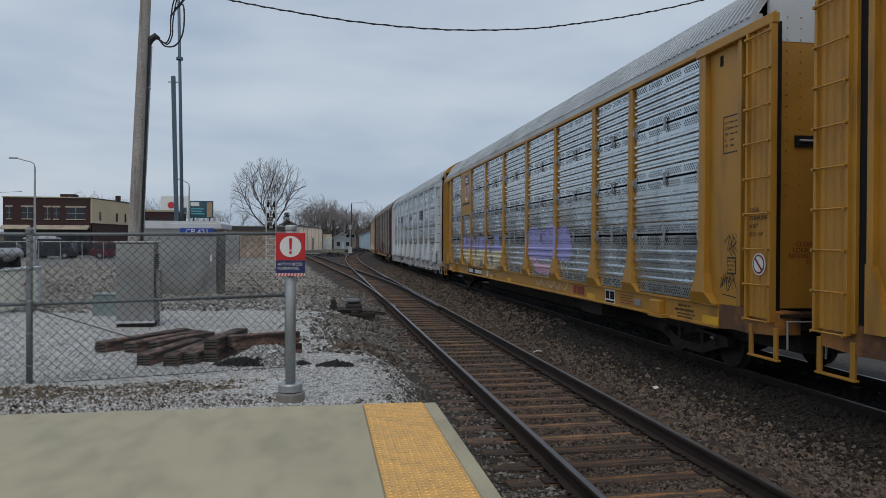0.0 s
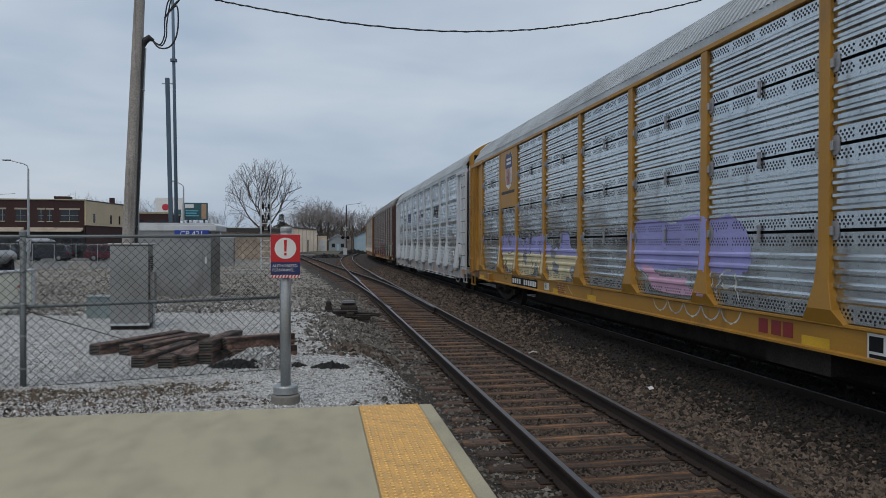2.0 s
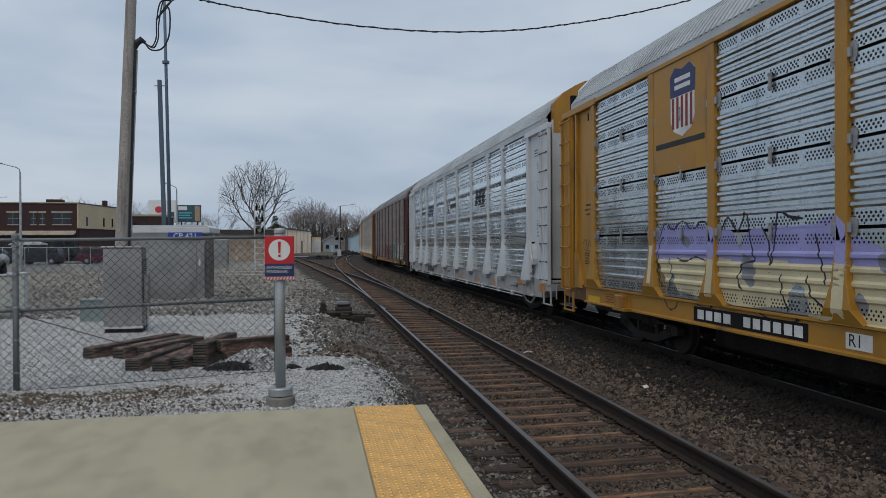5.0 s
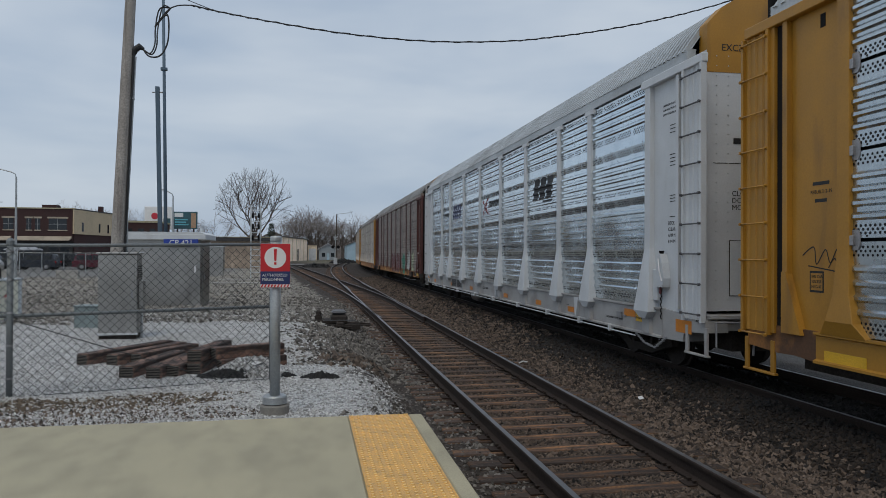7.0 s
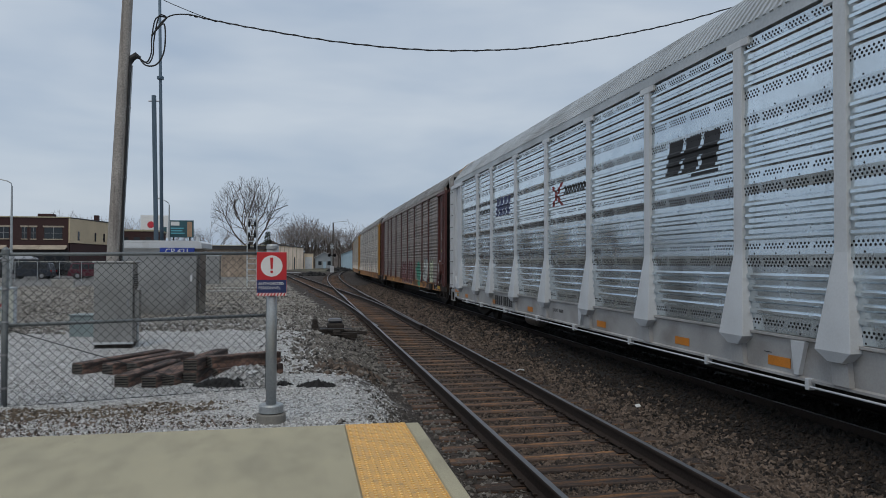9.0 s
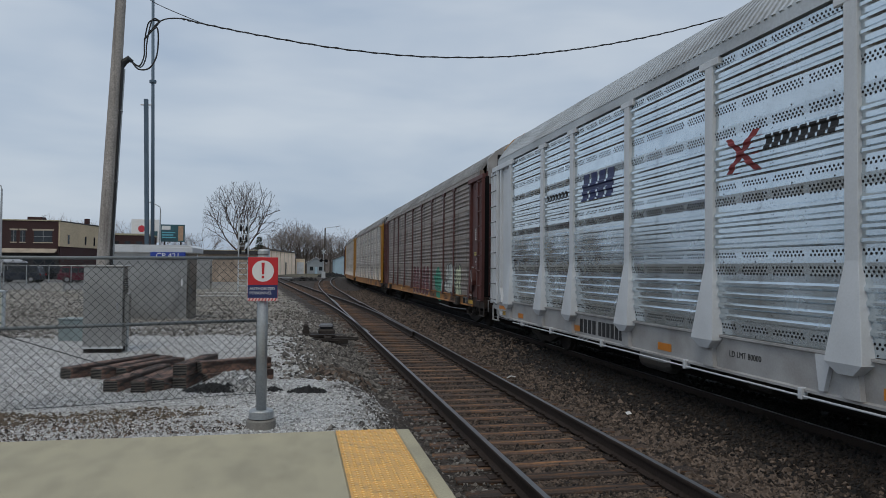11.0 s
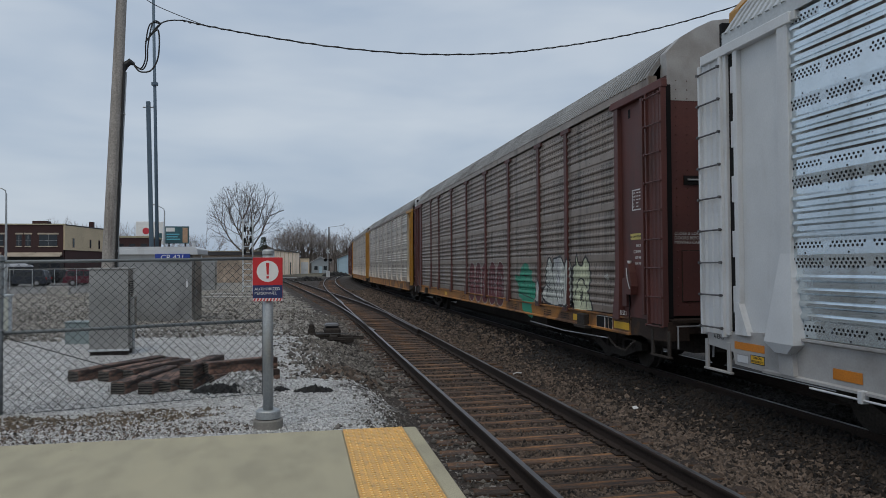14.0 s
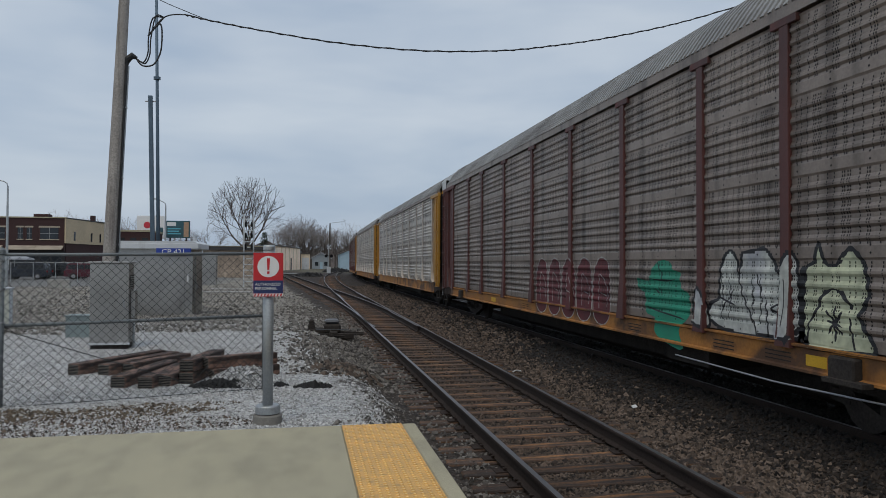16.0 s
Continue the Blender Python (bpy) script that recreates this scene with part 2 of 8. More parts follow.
# ---------- mesh helpers ----------
class Build:
    """Collects vertices and faces for one mesh."""

    def __init__(self):
        self.v, self.f = [], []

    def add(self, verts, faces):
        k = len(self.v)
        self.v += [tuple(p) for p in verts]
        self.f += [tuple(i + k for i in q) for q in faces]
        return self

    def box(self, x0, x1, y0, y1, z0, z1, m=None, c=0.0):
        if c:
            v, f = [], []
            cx, cy, cz = (x0 + x1) / 2, (y0 + y1) / 2, (z0 + z1) / 2
            hx, hy, hz = (x1 - x0) / 2, (y1 - y0) / 2, (z1 - z0) / 2
            for sx in (-1, 1):
                for sy in (-1, 1):
                    for sz in (-1, 1):
                        v += [(cx + sx * hx, cy + sy * (hy - c), cz + sz * (hz - c)),
                              (cx + sx * (hx - c), cy + sy * hy, cz + sz * (hz - c)),
                              (cx + sx * (hx - c), cy + sy * (hy - c), cz + sz * hz)]
            bm = bmesh.new()
            for p in v:
                bm.verts.new(p)
            r = bmesh.ops.convex_hull(bm, input=bm.verts)
            bm.verts.index_update()
            v = [tuple(p.co) for p in bm.verts]
            f = [tuple(q.index for q in fc.verts) for fc in bm.faces]
            bm.free()
        else:
            v = [(x, y, z) for x in (x0, x1) for y in (y0, y1) for z in (z0, z1)]
            f = [(0, 1, 3, 2), (4, 6, 7, 5), (0, 4, 5, 1), (2, 3, 7, 6), (0, 2, 6, 4), (1, 5, 7, 3)]
        if m is not None:
            v = [tuple(m @ Vector(p)) for p in v]
        return self.add(v, f)

    def tube(self, pts, r, seg=8, cap=True):
        """A round bar along points; r is one radius or one for each point."""
        pts = [Vector(p) for p in pts]
        rs = r if isinstance(r, (list, tuple)) else [r] * len(pts)
        v, f = [], []
        up = None
        for i, p in enumerate(pts):
            d = (pts[min(i + 1, len(pts) - 1)] - pts[max(i - 1, 0)]).normalized()
            if up is None:
                up = Vector((0, 0, 1)) if abs(d.z) < 0.9 else Vector((1, 0, 0))
            a = d.cross(up).normalized()
            up = a.cross(d).normalized()
            for k in range(seg):
                w = 2 * math.pi * k / seg
                v.append(p + (a * math.cos(w) + up * math.sin(w)) * rs[i])
        for i in range(len(pts) - 1):
            for k in range(seg):
                f.append((i * seg + k, i * seg + (k + 1) % seg, (i + 1) * seg + (k + 1) % seg, (i + 1) * seg + k))
        if cap:
            f.append(tuple(range(seg - 1, -1, -1)))
            f.append(tuple((len(pts) - 1) * seg + k for k in range(seg)))
        return self.add(v, f)

    def prism(self, poly, axis, a, b):
        """A polygon of (u, v) pairs drawn out along an axis from a to b."""
        def at(u, v, w):
            return {"x": (w, u, v), "y": (u, w, v), "z": (u, v, w)}[axis]
        k = len(poly)
        v = [at(*p, a) for p in poly] + [at(*p, b) for p in poly]
        f = [tuple(range(k)), tuple(range(2 * k - 1, k - 1, -1))]
        f += [(i, i + k, (i + 1) % k + k, (i + 1) % k) for i in range(k)]
        return self.add(v, f)

    def disc(self, c, r, n=8, axis="x"):
        v = []
        for i in range(n):
            a, b = r * math.cos(2 * math.pi * i / n), r * math.sin(2 * math.pi * i / n)
            v.append((c[0], c[1] + a, c[2] + b) if axis == "x" else (c[0] + a, c[1], c[2] + b) if axis == "y" else (c[0] + a, c[1] + b, c[2]))
        return self.add(v, [tuple(range(n))])

    def mesh(self, name, material, smooth=False):
        me = bpy.data.meshes.new(name)
        me.from_pydata(self.v, [], self.f)
        me.materials.append(material)
        bm = bmesh.new()
        bm.from_mesh(me)
        if len(self.f) < 60000:
            bmesh.ops.recalc_face_normals(bm, faces=bm.faces)
        bm.to_mesh(me)
        bm.free()
        if smooth:
            me.polygons.foreach_set("use_smooth", [True] * len(me.polygons))
        me.update()
        return me


def part(name, data, material, parent, label="", m=None, smooth=False):
    """One mesh object under a thing or part."""
    if isinstance(data, Build):
        data = data.mesh(name, material, smooth)
    ob = new(name, data)
    ob.parent = parent
    if m is not None:
        ob.matrix_basis = m
    if label:
        ob["label"] = label
    return ob


def thing(name, label, category, m=None, group="", kind=""):
    ob = new(name)
    ob.empty_display_size = 0.1
    if m is not None:
        ob.matrix_basis = m
    return tagged(ob, label, category, group, kind)


def solid(name, data, material, label, category, m=None, group="", kind="", smooth=False):
    if isinstance(data, Build):
        data = data.mesh(name, material, smooth)
    ob = new(name, data)
    if m is not None:
        ob.matrix_basis = m
    return tagged(ob, label, category, group, kind)


def text_mesh(body, size, material, align="CENTER"):
    cu = bpy.data.curves.new("lettering", "FONT")
    cu.body, cu.size, cu.align_x, cu.align_y = body, size, align, "CENTER"
    cu.extrude = 0.001
    cu.resolution_u = 2
    tmp = bpy.data.objects.new("lettering", cu)
    scene.collection.objects.link(tmp)
    me = bpy.data.meshes.new_from_object(tmp.evaluated_get(bpy.context.evaluated_depsgraph_get()))
    bpy.data.objects.remove(tmp)
    me.materials.clear()
    me.materials.append(material)
    return me


# faces -x (towards the platform): reading direction runs towards -y
FACE_WEST = Matrix(((0, 0, -1, 0), (-1, 0, 0, 0), (0, 1, 0, 0), (0, 0, 0, 1)))
# faces -y: reading direction runs towards +x
FACE_SOUTH = Matrix(((1, 0, 0, 0), (0, 0, -1, 0), (0, 1, 0, 0), (0, 0, 0, 1)))


# ---------- ground ----------
X1, X2, HALF = 2.915, 7.36, 0.7525  # centre lines of the two tracks, half the distance of the rail heads
BEND_Y, BEND_R = 58.0, 1080.0


def along(s, off=0.0):
    """A place on the main line: s metres out, off metres right of the far track's centre line; and the heading."""
    if s <= BEND_Y:
        return X2 + off, s, 0.0
    a = (s - BEND_Y) / BEND_R
    r = BEND_R - off
    return X2 + BEND_R - r * math.cos(a), BEND_Y + r * math.sin(a), a


def siding(y):
    """How far the diverging track has left the near track at y."""
    d = min(max(y - 23.0, 0), 23.0)
    return -(0.063 * d * d / 46.0 + 0.063 * max(y - 46.0, 0))


def bend(y):
    return max(y - BEND_Y, 0) ** 2 / (2 * BEND_R)


def step(v, a, b):
    t = np.clip((v - a) / (b - a), 0, 1)
    return t * t * (3 - 2 * t)


def ground_height(x, y):
    xb = x - np.maximum(y - BEND_Y, 0) ** 2 / (2 * BEND_R)
    left = 0.20 - 0.20 * step(y, 14, 40)
    bed = -0.215
    edge = np.where(y > 30, np.maximum(1.25 - 0.063 * (y - 30), -6), 1.25)
    z = left + (bed - left) * step(xb, edge - 0.55 - 1.2 * step(y, 13, 18), edge + 0.35)
    z = np.where(xb > 8.9, bed + (-0.55 - bed) * step(xb, 8.9, 10.2), z)
    z = z - 0.05 * np.exp(-((xb - 5.0) / 0.7) ** 2)
    # ballast heaped against the train's track
    z = z + 0.135 * step(xb, 5.35, 6.15) * (1 - step(xb, 6.42, 6.58))
    # the platform's footprint lies under its slab
    z = np.where((y < 7.5) & (x < 1.15), np.minimum(z, -0.1), z)
    wav = 0.018 * np.sin(x * 1.7 + y * 0.9) * np.sin(y * 1.3 - x * 0.6) + 0.012 * np.sin(x * 4.1 + 1.3 * y) * np.sin(y * 3.7)
    return z + wav * np.where((xb > 1.2) & (xb < 8.7), 0.4, 1.0)


def gz(x, y):
    return float(ground_height(np.array([x], float), np.array([y], float))[0])


GROUND = bpy.data.materials.new("yard_ground")


def ground_material():
    m = GROUND
    m.use_nodes = True
    n, l = m.node_tree.nodes, m.node_tree.links
    b = n["Principled BSDF"]
    b.inputs["Roughness"].default_value = 0.95
    co = n.new("ShaderNodeTexCoord")
    sep = n.new("ShaderNodeSeparateXYZ")
    l.new(co.outputs["Object"], sep.inputs[0])

    def nz(scale, detail=5.0, rough=0.55):
        t = n.new("ShaderNodeTexNoise")
        t.inputs["Scale"].default_value, t.inputs["Detail"].default_value, t.inputs["Roughness"].default_value = scale, detail, rough
        l.new(co.outputs["Object"], t.inputs["Vector"])
        return t.outputs["Fac"]

    def ma(op, a, c=0.0, d=None):
        x = n.new("ShaderNodeMath")
        x.operation = op
        for s, v in zip(x.inputs, (a, c, d)):
            if v is None:
                continue
            if isinstance(v, (int, float)):
                s.default_value = v
            else:
                l.new(v, s)
        return x.outputs[0]

    def ramp(v, a, c):
        r = n.new("ShaderNodeMapRange")
        r.interpolation_type = "SMOOTHSTEP"
        r.inputs["From Min"].default_value, r.inputs["From Max"].default_value = a, c
        l.new(v, r.inputs["Value"])
        return r.outputs[0]

    def mix(a, c, f):
        x = n.new("ShaderNodeMix")
        x.data_type = "RGBA"
        for s, v in ((x.inputs[6], a), (x.inputs[7], c), (x.inputs[0], f)):
            if isinstance(v, tuple):
                s.default_value = (*v, 1)
            elif isinstance(v, float):
                s.default_value = v
            else:
                l.new(v, s)
        return x.outputs[2]

    vor = n.new("ShaderNodeTexVoronoi")
    vor.inputs["Scale"].default_value = 28.0
    l.new(co.outputs["Object"], vor.inputs["Vector"])
    vsep = n.new("ShaderNodeSeparateColor")
    l.new(vor.outputs["Color"], vsep.inputs[0])
    grain = ma("MULTIPLY", ma("ADD", ma("MULTIPLY", vsep.outputs[0], 0.7), 0.55), ma("ADD", ma("MULTIPLY", nz(9.0), 0.6), 0.7))
    x, y = sep.outputs["X"], sep.outputs["Y"]
    wob = ma("MULTIPLY", ma("SUBTRACT", nz(0.7), 0.5), 2.4)
    wob2 = ma("MULTIPLY", ma("SUBTRACT", nz(3.0), 0.5), 1.2)
    # the ballast's edge runs away to the left with the diverging track
    edge = ma("SUBTRACT", 0.95, ma("MULTIPLY", ma("MAXIMUM", ma("SUBTRACT", y, 30.0), 0.0), 0.063))
    bed = ramp(ma("ADD", ma("SUBTRACT", x, edge), ma("ADD", wob, wob2)), -0.25, 0.25)
    pale = mix((0.50, 0.50, 0.49), (0.40, 0.39, 0.37), ramp(nz(0.6), 0.5, 0.72))
    soil = mix((0.19, 0.155, 0.115), (0.15, 0.135, 0.07), ramp(nz(0.9, 6.0), 0.5, 0.65))
    yard = mix((0.30, 0.275, 0.235), (0.20, 0.17, 0.125), ramp(nz(0.5), 0.45, 0.7))
    # pale stone near the cabinets, brown earth under the fence, stony yard beyond
    far = ramp(ma("ADD", y, ma("MULTIPLY", wob, 3.0)), 22.0, 26.0)
    fence = ma("SUBTRACT", y, ma("ADD", 10.3, ma("MULTIPLY", x, 0.28)))
    strip = ma("MULTIPLY", ramp(ma("SUBTRACT", 0.30, ma("ABSOLUTE", ma("ADD", fence, ma("MULTIPLY", wob, 0.35)))), 0.0, 0.45), ramp(ma("SUBTRACT", -0.8, x), 0.0, 1.2))
    col = mix(mix(pale, soil, ma("MULTIPLY", strip, 0.85)), yard, far)
    col = mix(col, mix((0.048, 0.034, 0.025), (0.028, 0.020, 0.015), ramp(nz(1.3), 0.4, 0.65)), bed)
    # grease and brake dust along the train's track, with its shade painted in
    grime_and_shade = ma("MULTIPLY", ramp(ma("ADD", x, ma("MULTIPLY", wob2, 0.5)), 4.6, 5.7), ramp(ma("SUBTRACT", 11.2, x), 0.0, 0.6))
    grime_and_shade = ma("MULTIPLY", grime_and_shade, ramp(ma("SUBTRACT", 60.0, y), 0.0, 10.0))
    col = mix(col, (0.014, 0.0115, 0.010), grime_and_shade)
    # stony strip beyond the train
    col = mix(col, (0.07, 0.066, 0.06), ramp(ma("ADD", x, ma("MULTIPLY", wob2, 0.5)), 10.8, 11.6))
    # asphalt beyond the yard
    col = mix(col, (0.19, 0.185, 0.175), ma("MULTIPLY", ramp(y, 62.0, 66.0), ramp(ma("SUBTRACT", -6.0, x), 0.0, 4.0)))
    col = mix(col, mix((0.10, 0.085, 0.05), (0.12, 0.11, 0.075), ramp(nz(0.05), 0.4, 0.6)), ramp(y, 150.0, 190.0))
    sc = n.new("ShaderNodeVectorMath")
    sc.operation = "SCALE"
    l.new(col, sc.inputs[0])
    l.new(grain, sc.inputs["Scale"])
    l.new(sc.outputs[0], b.inputs["Base Color"])
    bp = n.new("ShaderNodeBump")
    bp.inputs["Strength"].default_value, bp.inputs["Distance"].default_value = 0.9, 0.03
    l.new(vor.outputs["Distance"], bp.inputs["Height"])
    l.new(bp.outputs[0], b.inputs["Normal"])


ground_material()


def build_ground():
    xs = np.concatenate([np.linspace(-900, -60, 22), np.arange(-56, -12, 2.0), np.arange(-12, 12, 0.2), np.arange(12, 60, 3.0), np.linspace(70, 900, 22)])
    ys = np.concatenate([np.linspace(-300, -12, 14), np.arange(-10, 4, 1.0), np.arange(4, 24, 0.2), np.arange(24, 60, 1.0), np.arange(62, 200, 6.0), np.linspace(210, 1600, 40)])
    gx, gy = np.meshgrid(xs, ys)
    z = ground_height(gx, gy)
    v = np.stack([gx.ravel(), gy.ravel(), z.ravel()], 1)
    nx, ny = len(xs), len(ys)
    i = (np.arange(ny - 1)[:, None] * nx + np.arange(nx - 1)[None]).ravel()
    me = bpy.data.meshes.new("ground")
    me.from_pydata(v.tolist(), [], np.stack([i, i + 1, i + 1 + nx, i + nx], 1).tolist())
    me.materials.append(GROUND)
    me.polygons.foreach_set("use_smooth", [True] * len(me.polygons))
    tagged(new("ground", me), "stony rail yard ground of pale gravel and dark ballast", "ground", kind="structure")


build_ground()


def stones(name, count, place, size, material, label, seed):
    """Loose stones lying on the ground, one mesh; place(rng, n) gives x and y."""
    rng = np.random.default_rng(seed)
    x, y = place(rng, count)
    n = len(x)
    base = np.array([(1, 0, 0), (-1, 0, 0), (0, 1, 0), (0, -1, 0), (0, 0, 1), (0, 0, -1)], float)
    tri = np.array([(0, 2, 4), (2, 1, 4), (1, 3, 4), (3, 0, 4), (2, 0, 5), (1, 2, 5), (3, 1, 5), (0, 3, 5)])
    p = base[None] * (rng.uniform(0.55, 1.25, (n, 6, 1))) + rng.normal(0, 0.16, (n, 6, 3))
    s = size[0] * np.exp(np.clip(rng.normal(0, size[1], n), -0.8, 0.5))
    p *= np.stack([s, s * rng.uniform(0.6, 1.0, n), s * rng.uniform(0.55, 0.95, n)], 1)[:, None]
    a = rng.uniform(0, 6.283, n)
    t = rng.normal(0, 0.35, n)
    ca, sa, ct, st = np.cos(a), np.sin(a), np.cos(t), np.sin(t)
    px, py, pz = p[..., 0], p[..., 1], p[..., 2]
    py, pz = py * ct[:, None] - pz * st[:, None], py * st[:, None] + pz * ct[:, None]
    q = np.stack([px * ca[:, None] - py * sa[:, None] + x[:, None], px * sa[:, None] + py * ca[:, None] + y[:, None],
                  pz + (ground_height(x, y) + s * 0.26)[:, None]], 2)
    f = (tri[None] + (np.arange(n) * 6)[:, None, None]).reshape(-1, 3)
    me = bpy.data.meshes.new(name)
    me.from_pydata(q.reshape(-1, 3).tolist(), [], f.tolist())
    me.materials.append(material)
    return tagged(new(name, me), label, "stones", kind="stuff")


def stone_material(name, lo, hi, rough=0.9):
    m = bpy.data.materials.new(name)
    m.use_nodes = True
    n, l = m.node_tree.nodes, m.node_tree.links
    b = n["Principled BSDF"]
    g = n.new("ShaderNodeNewGeometry")
    r = n.new("ShaderNodeValToRGB")
    r.color_ramp.elements[0].color, r.color_ramp.elements[1].color = (*lo, 1), (*hi, 1)
    l.new(g.outputs["Random Per Island"], r.inputs[0])
    t = n.new("ShaderNodeTexNoise")
    t.inputs["Scale"].default_value = 40
    co = n.new("ShaderNodeTexCoord")
    l.new(co.outputs["Object"], t.inputs["Vector"])
    mx = n.new("ShaderNodeMix")
    mx.data_type, mx.blend_type = "RGBA", "MULTIPLY"
    mx.inputs[0].default_value = 0.6
    l.new(r.outputs[0], mx.inputs[6])
    l.new(t.outputs["Fac"], mx.inputs[7])
    l.new(mx.outputs[2], b.inputs["Base Color"])
    b.inputs["Roughness"].default_value = rough
    return m


BALLAST_STONE = stone_material("ballast_stone", (0.005, 0.004, 0.0035), (0.262, 0.192, 0.145))
CRIB_STONE = stone_material("crib_stone", (0.005, 0.004, 0.0035), (0.215, 0.155, 0.115))
# oil and grime, plus the train's shade painted into both stone colours
OILY_SHADE_STONE = stone_material("oily_ballast_stone", (0.004, 0.003, 0.0025), (0.052, 0.036, 0.025))
GRIMY_SHADE_STONE = stone_material("grimy_stone", (0.006, 0.005, 0.005), (0.035, 0.029, 0.024))
YARD_STONE = stone_material("yard_stone", (0.085, 0.075, 0.065), (0.55, 0.52, 0.475))
EDGE_STONE = stone_material("brown_edge_stone", (0.035, 0.030, 0.026), (0.33, 0.30, 0.265))
PALE_STONE = stone_material("limestone_chip", (0.28, 0.27, 0.255), (0.97, 0.96, 0.94))


def near_rows(rng, n, x0, x1, y0, y1):
    """Places that thin out with distance."""
    u = rng.uniform(0, 1, n)
    y = 1 / (1 / y0 + u * (1 / y1 - 1 / y0))
    return rng.uniform(x0, x1, n), y


def ballast_between(rng, n):
    x, y = near_rows(rng, n, 3.75, 5.75, 5.0, 34.0)
    k = x < 5.2 + rng.normal(0, 0.3, n)
    return x[k], y[k]


def ballast_shoulder(rng, n):
    x, y = near_rows(rng, n, 4.9, 6.55, 6.0, 34.0)
    k = x > 5.25 + rng.normal(0, 0.3, n)
    return x[k], y[k]


def ballast_left(rng, n):
    x, y = near_rows(rng, n, -2.5, 2.1, 4.2, 34.0)
    k = (x > np.where(y < 7.75, 1.2, 1.0 - 0.063 * np.maximum(y - 30, 0) + 0.35 * np.sin(y * 2.1) * np.cos(y * 0.8) + rng.normal(0, 0.25, n)))
    return x[k], y[k]


def ballast_crib(rng, n):
    x, y = near_rows(rng, n, 2.2, 3.62, 4.6, 24.0)
    ph = (y / 0.5) % 1.0
    k = (ph > 0.17 + rng.normal(0, 0.05, n)) & (ph < 0.84 + rng.normal(0, 0.05, n))
    return x[k], y[k]


def ballast_under(rng, n):
    return near_rows(rng, n, 6.0, 8.9, 6.0, 26.0)


def gravel_left(rng, n):
    x, y = near_rows(rng, n, -9.0, 1.3, 7.7, 26.0)
    k = (x < 1.05 - 0.02 * np.maximum(y - 12, 0) + rng.normal(0, 0.3, n)) & ((np.abs(y - 10.3 - 0.28 * x) > 0.08 + rng.uniform(0, 0.2, n)) | (x > -1.2))
    return x[k], y[k]


stones("ballast", 13000, ballast_shoulder, (0.028, 0.30), OILY_SHADE_STONE, "oily ballast shoulder beside the train, its shade painted into the colour", 9)
stones("ballast", 25000, ballast_between, (0.032, 0.28), BALLAST_STONE, "dark angular ballast between the tracks", 3)
stones("ballast", 17000, ballast_left, (0.026, 0.30), EDGE_STONE, "dark angular ballast beside the near track", 4)
stones("ballast", 30000, ballast_crib, (0.0225, 0.32), CRIB_STONE, "dark ballast between the wooden ties", 5)
stones("ballast", 6000, ballast_under, (0.034, 0.25), GRIMY_SHADE_STONE, "ballast under the train's track, dark with grease and painted shade", 6)
stones("gravel", 60000, gravel_left, (0.0145, 0.32), PALE_STONE, "pale crushed limestone gravel behind the platform", 7)



def yard_left(rng, n):
    x, y = near_rows(rng, n, -26.0, 1.2, 20.0, 64.0)
    k = x < 0.9 - 0.063 * np.maximum(y - 30, 0) + rng.normal(0, 0.3, n)
    return x[k], y[k]


def mixed_edge(rng, n):
    y = rng.uniform(12.0, 34.0, n)
    x = 0.85 - 0.063 * np.maximum(y - 30, 0) + rng.normal(0, 0.6, n)
    k = (x < 2.05 + np.minimum(0, -(y - 23) * 0.03)) & ~((y > 20.3) & (y < 22.2) & (x > 0.1) & (x < 1.5))
    return x[k], y[k]


def ballast_far(rng, n):
    y = rng.uniform(18.0, 70.0, n)
    x = rng.uniform(3.9, 6.3, n) + np.maximum(y - BEND_Y, 0) ** 2 / (2 * BEND_R)
    return x, y


stones("ballast", 9000, mixed_edge, (0.040, 0.3), EDGE_STONE, "mixed brown and grey ballast at the yard's edge", 31)
stones("ballast", 9000, ballast_far, (0.055, 0.3), BALLAST_STONE, "dark ballast between the tracks farther out", 32)
stones("yard_stones", 22000, yard_left, (0.055, 0.35), YARD_STONE, "brown and grey stones of the rail yard", 8)
# ---------- tracks ----------
RAIL = [(-0.070, -0.172), (0.070, -0.172), (0.070, -0.160), (0.014, -0.138), (0.009, -0.045), (0.035, -0.036), (0.036, -0.010), (0.028, 0.0), (-0.028, 0.0), (-0.036, -0.010), (-0.035, -0.036), (-0.009, -0.045), (-0.014, -0.138), (-0.070, -0.160)]


def rail_mesh(name, pts):
    """A rail drawn along plan points (x, y); its head is polished."""
    k = len(RAIL)
    v, f, mi = [], [], []
    for i, (x, y) in enumerate(pts):
        a, c = pts[max(i - 1, 0)], pts[min(i + 1, len(pts) - 1)]
        d = Vector((c[0] - a[0], c[1] - a[1])).normalized()
        v += [(x + u * d.y, y - u * d.x, w) for u, w in RAIL]
    for i in range(len(pts) - 1):
        for j in range(k):
            f.append((i * k + j, i * k + (j + 1) % k, (i + 1) * k + (j + 1) % k, (i + 1) * k + j))
            mi.append(1 if j in (7,) else 0)
    f.append(tuple(range(k)))
    mi.append(0)
    me = bpy.data.meshes.new(name)
    me.from_pydata(v, [], f)
    me.materials.append(RAIL_SIDE)
    me.materials.append(RAIL_HEAD)
    me.polygons.foreach_set("material_index", mi)
    return me


def main_rail(off, y0=-40, y1=320):
    return [along(s, off)[:2] for s in [y0, 0, 20, 40] + list(np.arange(58, y1, 6.0))]


